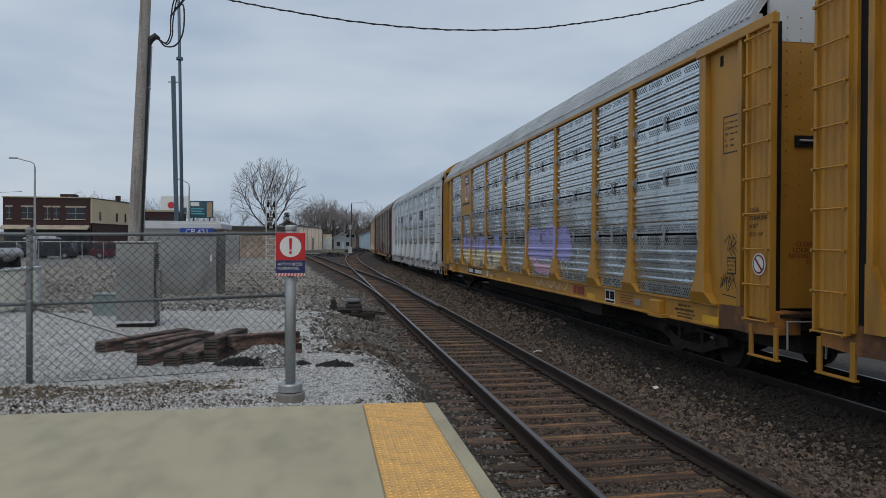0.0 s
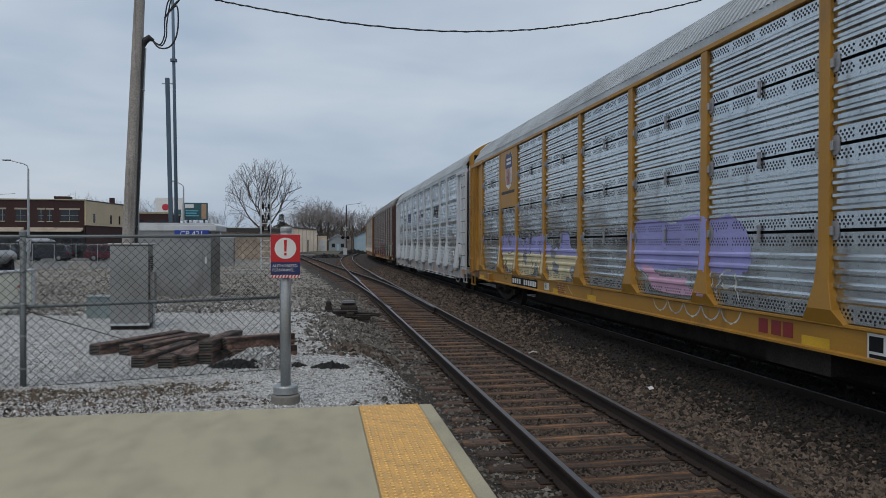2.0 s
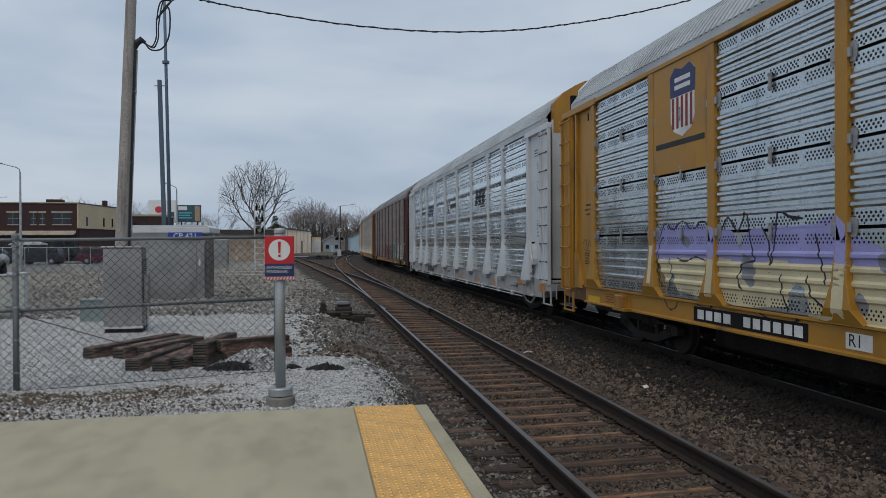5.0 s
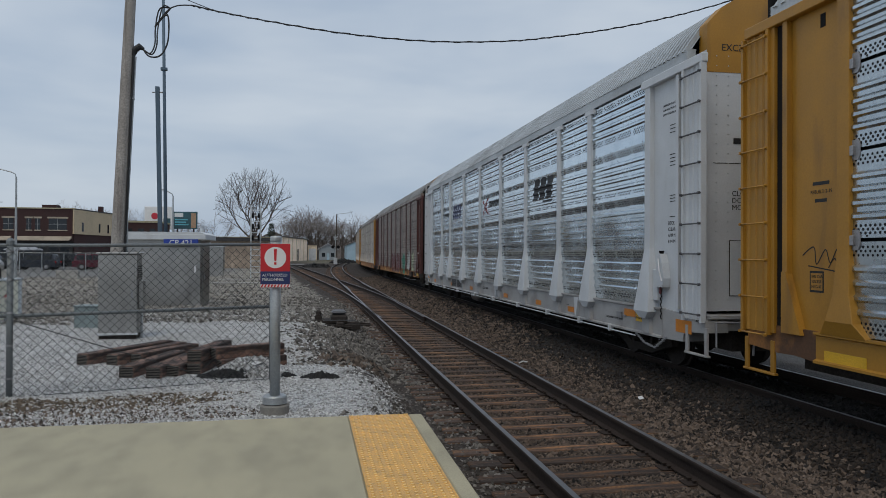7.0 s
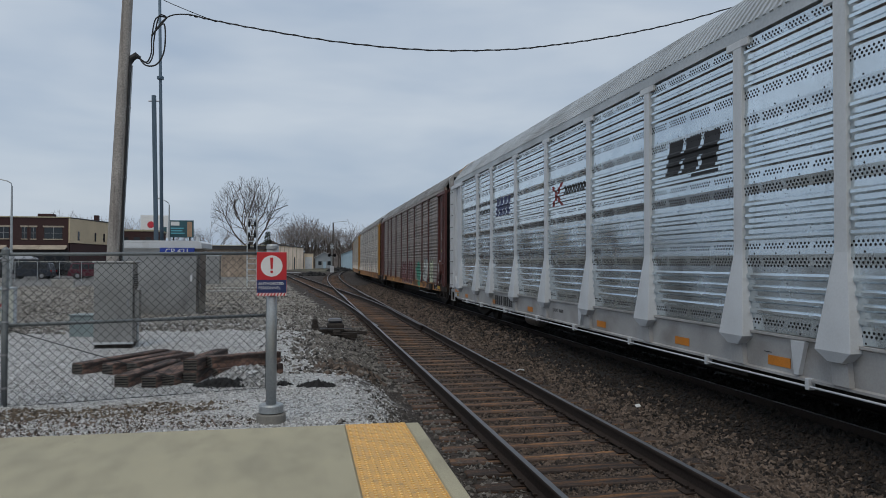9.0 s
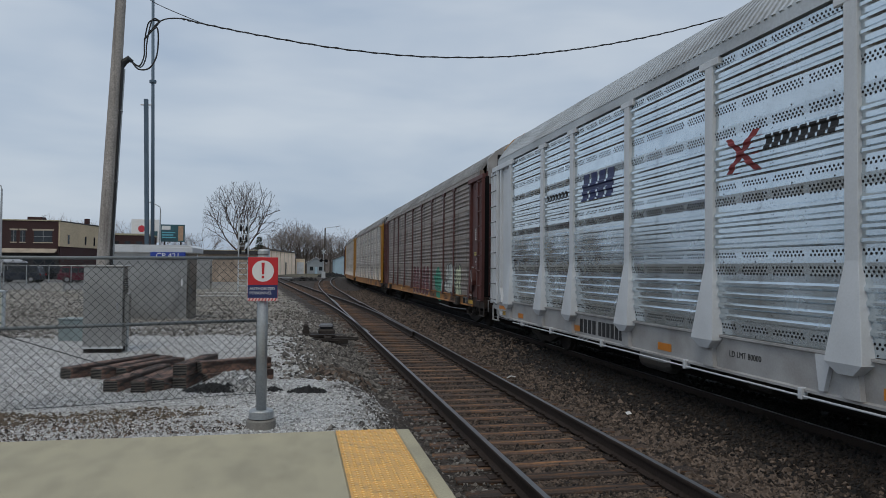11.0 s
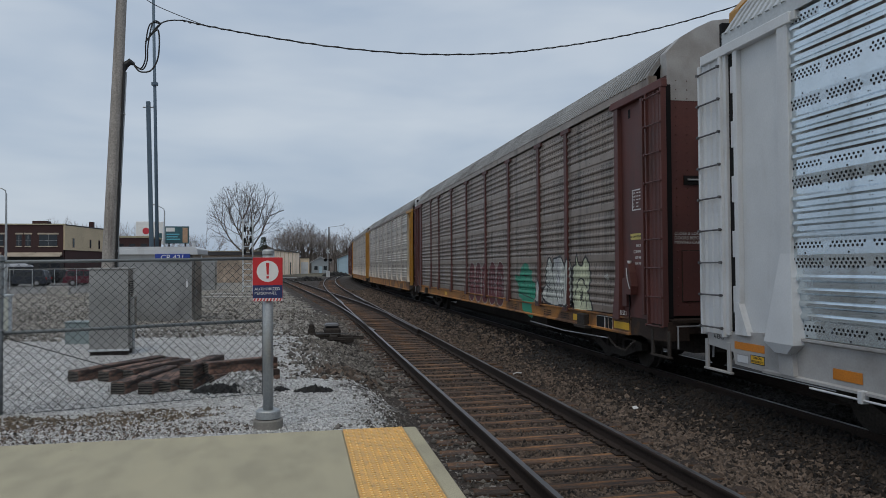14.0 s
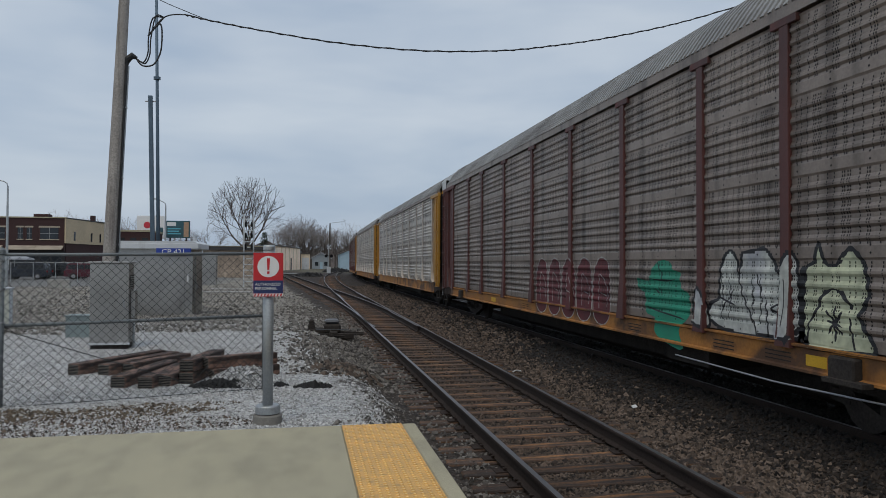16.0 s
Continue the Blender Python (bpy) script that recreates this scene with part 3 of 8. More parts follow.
near_track = thing("near_track", "empty main track of worn steel rails on wooden ties", "rail track", kind="structure")
far_track = thing("far_track", "steel rail track under the moving freight train", "rail track", kind="structure")
side_track = thing("side_track", "diverging track that leaves the main line at a switch", "rail track", kind="structure")
for off in (-HALF, HALF):
    part("rail", rail_mesh("rail", main_rail(X1 - X2 + off)), None, near_track)
    part("rail", rail_mesh("rail", main_rail(off)), None, far_track)
YS = [23.0 + i * 2.0 for i in range(13)] + list(np.arange(52, 190, 8.0))
part("rail", rail_mesh("rail", [(X1 - HALF + siding(y) + (0.07 if y < 24 else 0.0), y) for y in YS]), None, side_track)
part("rail", rail_mesh("rail", [(X1 + HALF + siding(y) - (0.075 if y < 30 else 0.0), y) for y in YS]), None, side_track)
# frog wing rails and guard rails
part("frog", rail_mesh("frog", [(X1 - HALF + 0.08, 40.0), (X1 - HALF + 0.07, 46.0), (X1 - HALF - 0.02, 50.0)]), None, side_track)
part("guard_rail", rail_mesh("guard_rail", [(X1 + HALF - 0.10, 42.0), (X1 + HALF - 0.075, 44.0), (X1 + HALF - 0.075, 49.0), (X1 + HALF - 0.10, 51.0)]), None, near_track)

TIES = []
for k in range(6):
    rng = random.Random(k)
    b = Build()
    b.box(-1.30 + rng.uniform(-.05, .05), 1.30 + rng.uniform(-.05, .05), -0.115, 0.115, -0.34, -0.185, c=0.012)
    TIES.append(b.mesh("tie", TIE_WOOD))
plate = Build().box(-0.19, 0.17, -0.09, 0.09, -0.186, -0.172, c=0.004)
for sx in (-1, 1):
    for sy in (-1, 1):
        plate.box(sx * 0.085 - 0.012, sx * 0.085 + 0.012, sy * 0.05 - 0.012, sy * 0.05 + 0.012, -0.172, -0.148)
        plate.box(sx * 0.085 - 0.02, sx * 0.085 + 0.02, sy * 0.05 - 0.02, sy * 0.05 + 0.02, -0.150, -0.140)
PLATE = plate.mesh("tie_plate", RAIL_SIDE)
rng = random.Random(11)
y = -14.0
while y < 120:
    x, yy, a = along(y, X1 - X2)
    wide = 22.0 < y < 62
    shift = siding(y) / 2 if wide else 0.0
    t = part("tie", rng.choice(TIES), None, near_track, m=Matrix.Translation((x + shift + rng.uniform(-.06, .06), yy + rng.uniform(-.03, .03), rng.uniform(-.012, .004))) @ Matrix.Rotation(-a + rng.uniform(-.015, .015), 4, "Z") @ Matrix.Diagonal((1 - siding(y) / 2.6 if wide else 1, 1, 1, 1)))
    if y < 40:
        for off in (-HALF, HALF):
            part("tie_plate", PLATE, None, t, m=t.matrix_basis.inverted() @ Matrix.Translation((x + off, yy, 0)) @ (Matrix.Rotation(math.pi, 4, "Z") if off > 0 else Matrix()))
    y += 0.5
for i in range(162):
    x, yy, a = along(-14.0 + i * 0.5)
    part("tie", rng.choice(TIES), None, far_track, m=Matrix.Translation((x + rng.uniform(-.05, .05), yy, -0.045)) @ Matrix.Rotation(-a, 4, "Z"))
for i in range(70):
    yy = 62 + i * 0.6
    part("tie", rng.choice(TIES), None, side_track, m=Matrix.Translation((X1 + siding(yy), yy, -0.01)) @ Matrix.Rotation(0.063, 4, "Z"))

# ---------- platform ----------
PLAT_Z, PLAT_END = 0.3186, 7.64
platform = thing("platform", "pale concrete station platform with a yellow tactile edge", "platform", kind="structure")
for y0, y1 in ((4.0, PLAT_END), (0.3, 3.99), (-3.4, 0.29), (-30, -3.41)):
    slab = Build().box(-30, 0.404, y0, y1, -0.25, PLAT_Z, c=0.008)
    part("slab", slab, CONCRETE, platform)
part("platform_edge", Build().box(1.026, 1.168, -30, PLAT_END, -0.25, PLAT_Z - 0.003, c=0.012), CONCRETE, platform)
part("tile_bed", Build().box(0.406, 1.024, -30, PLAT_END - 0.004, -0.25, PLAT_Z - 0.012), CONCRETE, platform)
tile = Build().box(0.0, 0.606, -1.365, 0.0, -0.011, 0.002, c=0.002).box(0.0, 0.012, -1.365, 0.0, 0.0, 0.006, c=0.001).box(0.594, 0.606, -1.365, 0.0, 0.0, 0.006, c=0.001)
for i in range(10):
    for j in range(23):
        cx, cy = 0.033 + i * 0.06, -0.03 - j * 0.0594
        v = [(cx + r * math.cos(q * 1.0472), cy + r * math.sin(q * 1.0472), h) for r, h in ((0.0165, 0.002), (0.0125, 0.008), (0.006, 0.0105)) for q in range(6)]
        tile.add(v, [(q + e, (q + 1) % 6 + e, 6 + (q + 1) % 6 + e, 6 + q + e) for q in range(6) for e in (0, 6)] + [(12, 13, 14, 15, 16, 17)])
TILE = tile.mesh("tactile_tile", TACTILE)
TILE.materials.append(TACTILE_WORN)
for f in TILE.polygons:
    f.material_index = 1 if f.center.z > 0.0082 else 0
# specks of dirt and gum on the slab
rng = random.Random(14)
speck = Build()
for i in range(90):
    x, y, r = rng.uniform(-5.0, 1.1), rng.uniform(3.6, 7.5), rng.uniform(0.002, 0.006)
    if 0.4 < x < 1.03 and rng.random() < 0.4:
        continue
    z = PLAT_Z + (0.0045 if x > 0.4 else 0.002)
    speck.add([(x + r * math.cos(q * 1.05), y + r * rng.uniform(0.6, 1.2) * math.sin(q * 1.05), z) for q in range(6)] + [(x, y, z + 0.003)], [(q, (q + 1) % 6, 6) for q in range(6)])
tagged(new("dirt_specks", speck.mesh("dirt_specks", RAIL_SIDE)), "small dark specks of dirt on the platform", "dirt", kind="stuff")
for k in range(22):
    part("tactile_tile", TILE, None, platform, m=Matrix.Translation((0.412, PLAT_END - 0.006 - k * 1.371, PLAT_Z)))


# ---------- freight train ----------
POSTS = [-11.42, -8.72, -6.77, -4.06, -1.38, 1.38, 4.06, 6.77, 8.72, 11.42]
SIDE = 1.56  # half width at the panels' base plane
HALF_CAR = 13.24
SHEET_X = 1.53
ROWS = {"hinged": [(1.115, 2.13), (2.17, 3.10), (3.14, 4.04), (4.08, 4.88)],
        "lapped": [(1.11, 2.08), (2.08, 3.02), (3.02, 3.96), (3.96, 4.95)],
        "slotted": [(1.06, 2.05), (2.05, 3.03), (3.03, 4.00), (4.00, 4.95)]}


def profile(kind, h):
    """The pressed sheet's section, (height, outward) pairs."""
    if kind == "slotted":
        p = [(0.0, 0.012), (0.13 * h, 0.012)]
        for k in range(5):
            z = (0.17 + 0.155 * k) * h
            p += [(z, 0.0), (z + 0.035 * h, 0.022), (z + 0.065 * h, 0.022), (z + 0.105 * h, 0.0)]
        return p + [(0.97 * h, 0.0), (h, 0.012)]
    lap = kind == "lapped"
    p = [(0.0, 0.003), (0.15 * h, 0.0)] if lap else [(0.0, 0.002)]
    for k in range(4):
        z = rib_at(kind, h, k)
        p += [(z + 0.004, 0.0), (z + 0.029, 0.027), (z + 0.064, 0.027), (z + 0.094, 0.0)]
    return p + ([(max(0.86 * h, p[-1][0] + 0.01), 0.0), (h, 0.016)] if lap else [(h, 0.004)])


def rib_at(kind, h, k):
    """Foot of the k-th rib; the top sheet of the lapped kind has its ribs higher."""
    return (0.345 + 0.15 * k) * h if kind == "lapped" and h > 0.975 else (0.20 + 0.155 * k) * h


def outward(kind, h, z):
    p = profile(kind, h)
    return float(np.interp(z, [a for a, _ in p], [c for _, c in p]))


def panel_mesh(kind, w, h, sheet, seed):
    p = profile(kind, h)
    b = Build()
    v = [(-o, y, z) for z, o in p for y in (0.0, w)]
    f = [(2 * i, 2 * i + 1, 2 * i + 3, 2 * i + 2) for i in range(len(p) - 1)]
    b.add(v, f)
    # sheet edges turn in
    b.add([(0.05, 0, 0), (0.05, w, 0), (-p[0][1], w, 0), (-p[0][1], 0, 0), (0.05, 0, h), (0.05, w, h), (-p[-1][1], w, h), (-p[-1][1], 0, h)], [(0, 1, 2, 3), (4, 5, 6, 7)])
    k = len(b.f)
    rng = random.Random(seed)

    # flat dark disc on the whole sheet; its colour is the shade in an opening
    def hole_disc(y, z, ry, rz, n=6):
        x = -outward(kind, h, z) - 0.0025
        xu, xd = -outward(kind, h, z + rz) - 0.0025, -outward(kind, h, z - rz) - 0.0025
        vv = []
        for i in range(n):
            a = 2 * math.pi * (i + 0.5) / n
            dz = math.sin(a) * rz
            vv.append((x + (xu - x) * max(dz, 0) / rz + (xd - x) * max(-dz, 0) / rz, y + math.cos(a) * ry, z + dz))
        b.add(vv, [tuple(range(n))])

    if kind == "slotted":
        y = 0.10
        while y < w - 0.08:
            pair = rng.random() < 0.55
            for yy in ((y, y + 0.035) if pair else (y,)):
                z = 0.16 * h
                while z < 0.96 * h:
                    hole_disc(yy, z, 0.012, 0.018, 4)
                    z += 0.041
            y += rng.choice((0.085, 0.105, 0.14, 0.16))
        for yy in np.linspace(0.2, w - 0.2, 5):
            hole_disc(yy, 0.05 * h, 0.014, 0.014)
            hole_disc(yy, 0.135 * h, 0.014, 0.014)
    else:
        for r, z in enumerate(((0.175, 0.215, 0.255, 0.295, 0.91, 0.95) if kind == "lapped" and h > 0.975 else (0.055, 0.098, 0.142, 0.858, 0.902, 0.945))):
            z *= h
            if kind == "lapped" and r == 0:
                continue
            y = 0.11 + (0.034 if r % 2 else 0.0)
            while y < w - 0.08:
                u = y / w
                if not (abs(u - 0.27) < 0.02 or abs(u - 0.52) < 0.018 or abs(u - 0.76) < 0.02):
                    hole_disc(y, z, 0.0165, 0.0165)
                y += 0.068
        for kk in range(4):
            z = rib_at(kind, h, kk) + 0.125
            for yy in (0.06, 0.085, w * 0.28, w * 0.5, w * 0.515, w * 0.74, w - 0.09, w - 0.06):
                hole_disc(yy + rng.uniform(-.01, .01), z, 0.008, 0.008, 4)
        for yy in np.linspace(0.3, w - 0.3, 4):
            hole_disc(yy, 0.022 * h, 0.013, 0.013)
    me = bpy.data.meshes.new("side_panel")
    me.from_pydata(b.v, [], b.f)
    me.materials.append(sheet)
    me.materials.append(HOLE_SHADE)
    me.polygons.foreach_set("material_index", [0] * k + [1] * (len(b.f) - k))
    return me


# post feet: height, half width and how far out, from the top down
FEET = {"plain": [(1.98, 0.095, 0.056), (1.55, 0.125, 0.085), (1.25, 0.215, 0.115), (1.09, 0.36, 0.066)],
        "flared": [(2.10, 0.10, 0.056), (1.02, 0.28, 0.175), (0.90, 0.12, 0.14), (0.88, 0.10, 0.03)],
        "tee": [(1.75, 0.085, 0.052), (0.98, 0.14, 0.10)]}


def post_mesh(style, paint):
    rings = FEET[style]
    top = {"plain": 4.93, "flared": 4.88, "tee": 4.90}[style]
    rings = [(top, rings[0][1], rings[0][2])] + rings
    b = Build()
    for z, w, o in rings:
        b.v += [(-SIDE - o, -w + 0.006, z), (-SIDE - o, w - 0.006, z), (-SIDE - o + 0.006, w, z), (-SIDE + 0.03, w, z), (-SIDE + 0.03, -w, z), (-SIDE - o + 0.006, -w, z)]
    for i in range(len(rings) - 1):
        for j in range(6):
            b.f.append((i * 6 + j, i * 6 + (j + 1) % 6, i * 6 + 6 + (j + 1) % 6, i * 6 + 6 + j))
    b.f += [(0, 1, 2, 3, 4, 5), tuple(range(len(rings) * 6 - 6, len(rings) * 6))]
    return b.mesh("post", paint)


# roof line of each kind of car: height of the eave and of the shoulder
ROOF = {"yellow": (5.106, 5.752), "white": (5.157, 5.812), "brown": (5.135, 5.786), "old_yellow": (5.106, 5.752)}


def roof_line(style, out=0.0):
    """Half of the roof's section from the eave to the ridge, (x, z) pairs, moved outward by out."""
    e, k = ROOF[style]
    p = [(-1.62, e), (-1.50, e + 0.175), (-1.345, e + 0.385), (-1.085, k), (-0.80, k + 0.172), (-0.52, k + 0.305), (-0.25, k + 0.345), (0.0, k + 0.355)]
    q = []
    for j, (x, z) in enumerate(p):
        a, c = p[max(j - 1, 0)], p[min(j + 1, len(p) - 1)]
        n = Vector((-(c[1] - a[1]), c[0] - a[0])).normalized()
        q.append((x + n.x * out if j < len(p) - 1 else 0.0, z + n.y * out))
    return q


def roof_mesh(style, material):
    def section(o):
        h = roof_line(style, o)
        return h + [(-x, z) for x, z in reversed(h[:-1])]
    b = Build()
    ys, pitch = [], 0.155
    n = int(2 * 12.75 / pitch)
    for i in range(n):
        y = -12.75 + i * pitch
        ys += [(y, -0.07), (y + 0.062, -0.07), (y + 0.072, 0.0), (y + 0.145, 0.0)]
    ys.append((-12.75 + n * pitch, -0.07))
    k = len(section(0.0))
    for y, o in ys:
        b.v += [(x, y, z) for x, z in section(o)]
    for i in range(len(ys) - 1):
        for j in range(k - 1):
            b.f.append((i * k + j, i * k + j + 1, (i + 1) * k + j + 1, (i + 1) * k + j))
    return b.mesh("roof", material)


def wheelset_mesh():
    b = Build()
    b.tube([(-0.98, 0, 0), (0.98, 0, 0)], 0.075, 12)
    for s in (-1, 1):
        b.tube([(s * 0.69, 0, 0), (s * 0.70, 0, 0), (s * 0.72, 0, 0), (s * 0.73, 0, 0), (s * 0.83, 0, 0)], [0.445, 0.45, 0.45, 0.42, 0.416], 28)
        b.tube([(s * 0.83, 0, 0), (s * 0.835, 0, 0)], [0.36, 0.36], 20)
        b.tube([(s * 0.97, 0, 0), (s * 1.08, 0, 0)], 0.10, 12)
        for q in range(3):
            a = q * 2.094
            b.box(s * 1.085 - 0.012, s * 1.085 + 0.012, 0.05 * math.cos(a) - 0.016, 0.05 * math.cos(a) + 0.016, 0.05 * math.sin(a) - 0.016, 0.05 * math.sin(a) + 0.016)
    return b.mesh("wheelset", UNDER)


def truck_parts():
    fr = Build()
    poly = [(-1.22, 0.52), (-1.22, 0.36), (-1.05, 0.34), (-0.75, 0.28), (-0.45, 0.18), (0.45, 0.18), (0.75, 0.28), (1.05, 0.34), (1.22, 0.36), (1.22, 0.52), (0.9, 0.60), (0.5, 0.66), (-0.5, 0.66), (-0.9, 0.60)]
    fr.prism([(y, z) for y, z in poly if z > 0.5] + [(1.1, 0.5), (0.4, 0.56), (-0.4, 0.56), (-1.1, 0.5)], "x", -1.07, -0.93)
    fr.prism([(-1.22, 0.5), (-0.95, 0.5), (-0.42, 0.30), (0.42, 0.30), (0.95, 0.5), (1.22, 0.5), (1.22, 0.36), (1.05, 0.34), (0.45, 0.16), (-0.45, 0.16), (-1.05, 0.34), (-1.22, 0.36)], "x", -1.07, -0.93)
    for s in (-1, 1):
        fr.box(-1.06, -0.94, s * 0.40 - 0.05, s * 0.40 + 0.05, 0.25, 0.60)
        for k in range(3):
            fr.box(-1.09, -1.06, s * 0.9 - 0.05 + k * 0.04, s * 0.9 - 0.03 + k * 0.04, 0.40, 0.46)
    sp = Build()
    for j in (-0.2, 0.0, 0.2):
        pts = [(-1.0 + 0.075 * math.cos(k * 0.785), j + 0.075 * math.sin(k * 0.785), 0.31 + k * 0.0052) for k in range(48)]
        sp.tube(pts, 0.014, 5)
    bo = Build().box(-1.1, 1.1, -0.16, 0.16, 0.44, 0.70, c=0.02)
    return fr.mesh("side_frame", UNDER), sp.mesh("spring", UNDER), bo.mesh("bolster", UNDER)


WHEELSET = wheelset_mesh()
FRAME, SPRING, BOLSTER = truck_parts()
TURN = Matrix.Rotation(math.pi, 4, "Z")
STYLE = {
    "yellow": dict(kind="hinged", post="plain", sheet=GALV, paint=TRAIN_YELLOW, sill=TRAIN_YELLOW, roof=ROOF_GREY, band=WHITE_PAINT, sill_z=(0.74, 1.10), chord=True),
    "white": dict(kind="lapped", post="flared", sheet=GALV_NEW, paint=WHITE_PAINT, sill=DUSTY_WHITE, roof=ROOF_GREY, band=TRAIN_YELLOW, sill_z=(0.60, 1.10), chord=False),
    "brown": dict(kind="slotted", post="tee", sheet=GALV_OLD, paint=BROWN_PAINT, sill=OLD_YELLOW, roof=ROOF_OLD, band=DUSTY_WHITE, sill_z=(0.72, 1.04), chord=False),
    "old_yellow": dict(kind="lapped", post="plain", sheet=GALV_TAN, paint=TRAIN_YELLOW, posts=GALV_TAN, sill=OLD_YELLOW, roof=ROOF_OLD, band=WHITE_PAINT, sill_z=(0.66, 1.12), chord=False),
}
MESHES = {}


def cached(key, make):
    if key not in MESHES:
        MESHES[key] = make()
    return MESHES[key]


def ladder_mesh(paint):
    b = Build()
    for y0 in (12.66, 13.20):
        b.box(-SIDE - 0.085, -SIDE + 0.0, y0, y0 + 0.05, 0.97, 4.86, c=0.004)
    return b.mesh("ladder_stile", paint)


def rung_mesh(paint):
    b = Build().tube([(-SIDE - 0.095, 12.66, 0), (-SIDE - 0.095, 13.25, 0)], 0.013, 6)
    for y0 in (12.685, 13.225):
        b.tube([(-SIDE - 0.08, y0, 0), (-SIDE - 0.12, y0, 0)], 0.022, 6)
    return b.mesh("ladder_rung", paint)


def build_car(style, label):
    st = STYLE[style]
    car = thing("autorack_car", label, "freight car", group="cars of the freight train")
    rows = ROWS[st["kind"]]
    # closed with an added black box that stands for the dark inside
    part("inner_body", cached("core", lambda: Build().box(-1.47, 1.47, -12.70, 12.70, 1.05, 5.10).mesh("inner_body", BLACK)), None, car)
    part("roof", cached(("roof", style), lambda: roof_mesh(style, st["roof"])), None, car)
    lip = cached(("lip", style), lambda: Build().box(-1.60, -1.45, -12.75, 12.75, 4.955 if st["chord"] else 4.99, ROOF[style][0] + 0.03).mesh("roof_edge", st["roof"] if st["roof"] is ROOF_GREY else GALV_OLD))
    z0, z1 = st["sill_z"]
    sill = cached(("sill", style), lambda: Build().prism([(-SIDE - 0.06, z0), (-SIDE - 0.06, z0 + 0.03), (-SIDE - 0.02, z0 + 0.045), (-SIDE - 0.02, z1 - 0.045), (-SIDE - 0.06, z1 - 0.03), (-SIDE - 0.06, z1), (-1.3, z1), (-1.3, z0)], "y", -11.9, 11.9).mesh("side_sill", st["sill"]))
    sill_end = cached(("sill_end", style), lambda: Build().prism([(11.9, z0), (11.9, z1), (13.26, z1 - 0.10), (13.26, z1 - 0.28), (12.62, z1 - 0.32), (12.58, z0 + 0.02)] if style == "white" else [(11.9, z0), (11.9, z1), (13.26, z1), (13.26, z1 - 0.30), (12.6, z1 - 0.34), (12.3, z0 + 0.03)], "x", -SIDE - 0.01, -1.2).mesh("sill_end", {"yellow": OLD_YELLOW, "white": DUSTY_WHITE}.get(style, UNDER_BROWN)))
    post = cached(("post", style), lambda: post_mesh(st["post"], st.get("posts", st["paint"])))
    corner = cached(("corner", style), lambda: Build().box(-SHEET_X, -1.44, 11.40, 12.46, 1.0, 4.96).mesh("corner_sheet", st["paint"]))
    ribs = cached(("ribs", style), lambda: Build().box(-SIDE - 0.045, -SHEET_X + 0.01, 12.40, 12.49, 1.12, 4.9, c=0.006).mesh("corner_post", st["paint"]))
    panel = cached(("ladder_panel", style), lambda: Build().prism([(-1.545, 12.67), (-1.60, 12.67), (-1.60, 12.74), (-1.575, 12.77), (-1.575, 12.83), (-1.595, 12.85), (-1.595, 12.91), (-1.575, 12.93), (-1.575, 12.98), (-1.595, 13.0), (-1.595, 13.06), (-1.575, 13.08), (-1.575, 13.13), (-1.60, 13.16), (-1.60, 13.24), (-1.545, 13.24)], "z", 1.0, 4.90).mesh("ladder_panel", st["paint"]))
    # black box added in the open gap by the ladder so it shows dark
    gap = cached("gap", lambda: Build().box(-1.555, -1.44, 12.495, 12.735, 1.06, 4.88).mesh("end_gap_seal", BLACK))
    flange = cached(("flange", style), lambda: Build().box(-1.602, -1.545, 12.655, 12.742, 1.0, 4.90, c=0.004).mesh("ladder_flange", st["paint"]))
    clips = cached(("gap_clip", style), lambda: Build().box(-1.57, -1.45, 12.49, 12.60, -0.18, 0.18, c=0.005).mesh("hinge_lug", st["paint"]))
    gtop = 1.46 if style == "white" else 1.78
    gusset = cached(("gusset", style), lambda: Build().prism([(12.488, gtop), (12.41, gtop), (12.20 if style == "white" else 12.12, 1.03), (12.488, 1.03)], "x", -SIDE - 0.06, -SHEET_X + 0.01).mesh("corner_gusset", st["paint"]))
    seal = cached(("seal", style), lambda: Build().box(-1.54, -1.50 if style == "white" else -1.36, 12.70, 13.05, 1.08, 4.95).mesh("door_seal", BLACK))
    keyhole = cached("keyhole", lambda: Build().box(-SHEET_X - 0.004, -SHEET_X, 11.80, 11.89, 4.62, 4.78, c=0.002).mesh("lift_slot", BLACK))
    head = cached(("head", style), lambda: Build().box(-SIDE - 0.075, -SIDE + 0.03, 11.25, 13.26, 4.86, 5.0, c=0.01).mesh("header_beam", st["paint"]))
    ladder = cached(("ladder", style), lambda: ladder_mesh(st["paint"]))
    rung = cached(("rung", style), lambda: rung_mesh(STEEL_DARK if style == "white" else st["paint"]))
    stirrup = cached(("stirrup", style), lambda: Build().box(-SIDE - 0.02, -SIDE + 0.012, 12.68, 12.76, 0.49, 0.90, c=0.004).box(-SIDE - 0.02, -SIDE + 0.012, 13.24, 13.32, 0.49, 0.90, c=0.004).box(-SIDE - 0.035, -SIDE + 0.03, 12.66, 13.34, 0.462, 0.492, c=0.006).mesh("stirrup_step", {"yellow": TRAIN_YELLOW, "white": DUSTY_WHITE}.get(style, UNDER)))
    chord = cached(("chord", style), lambda: Build().box(-SIDE - 0.065, -SIDE + 0.03, -11.3, 11.3, 4.90, 4.975, c=0.008).mesh("top_chord", st["paint"]))
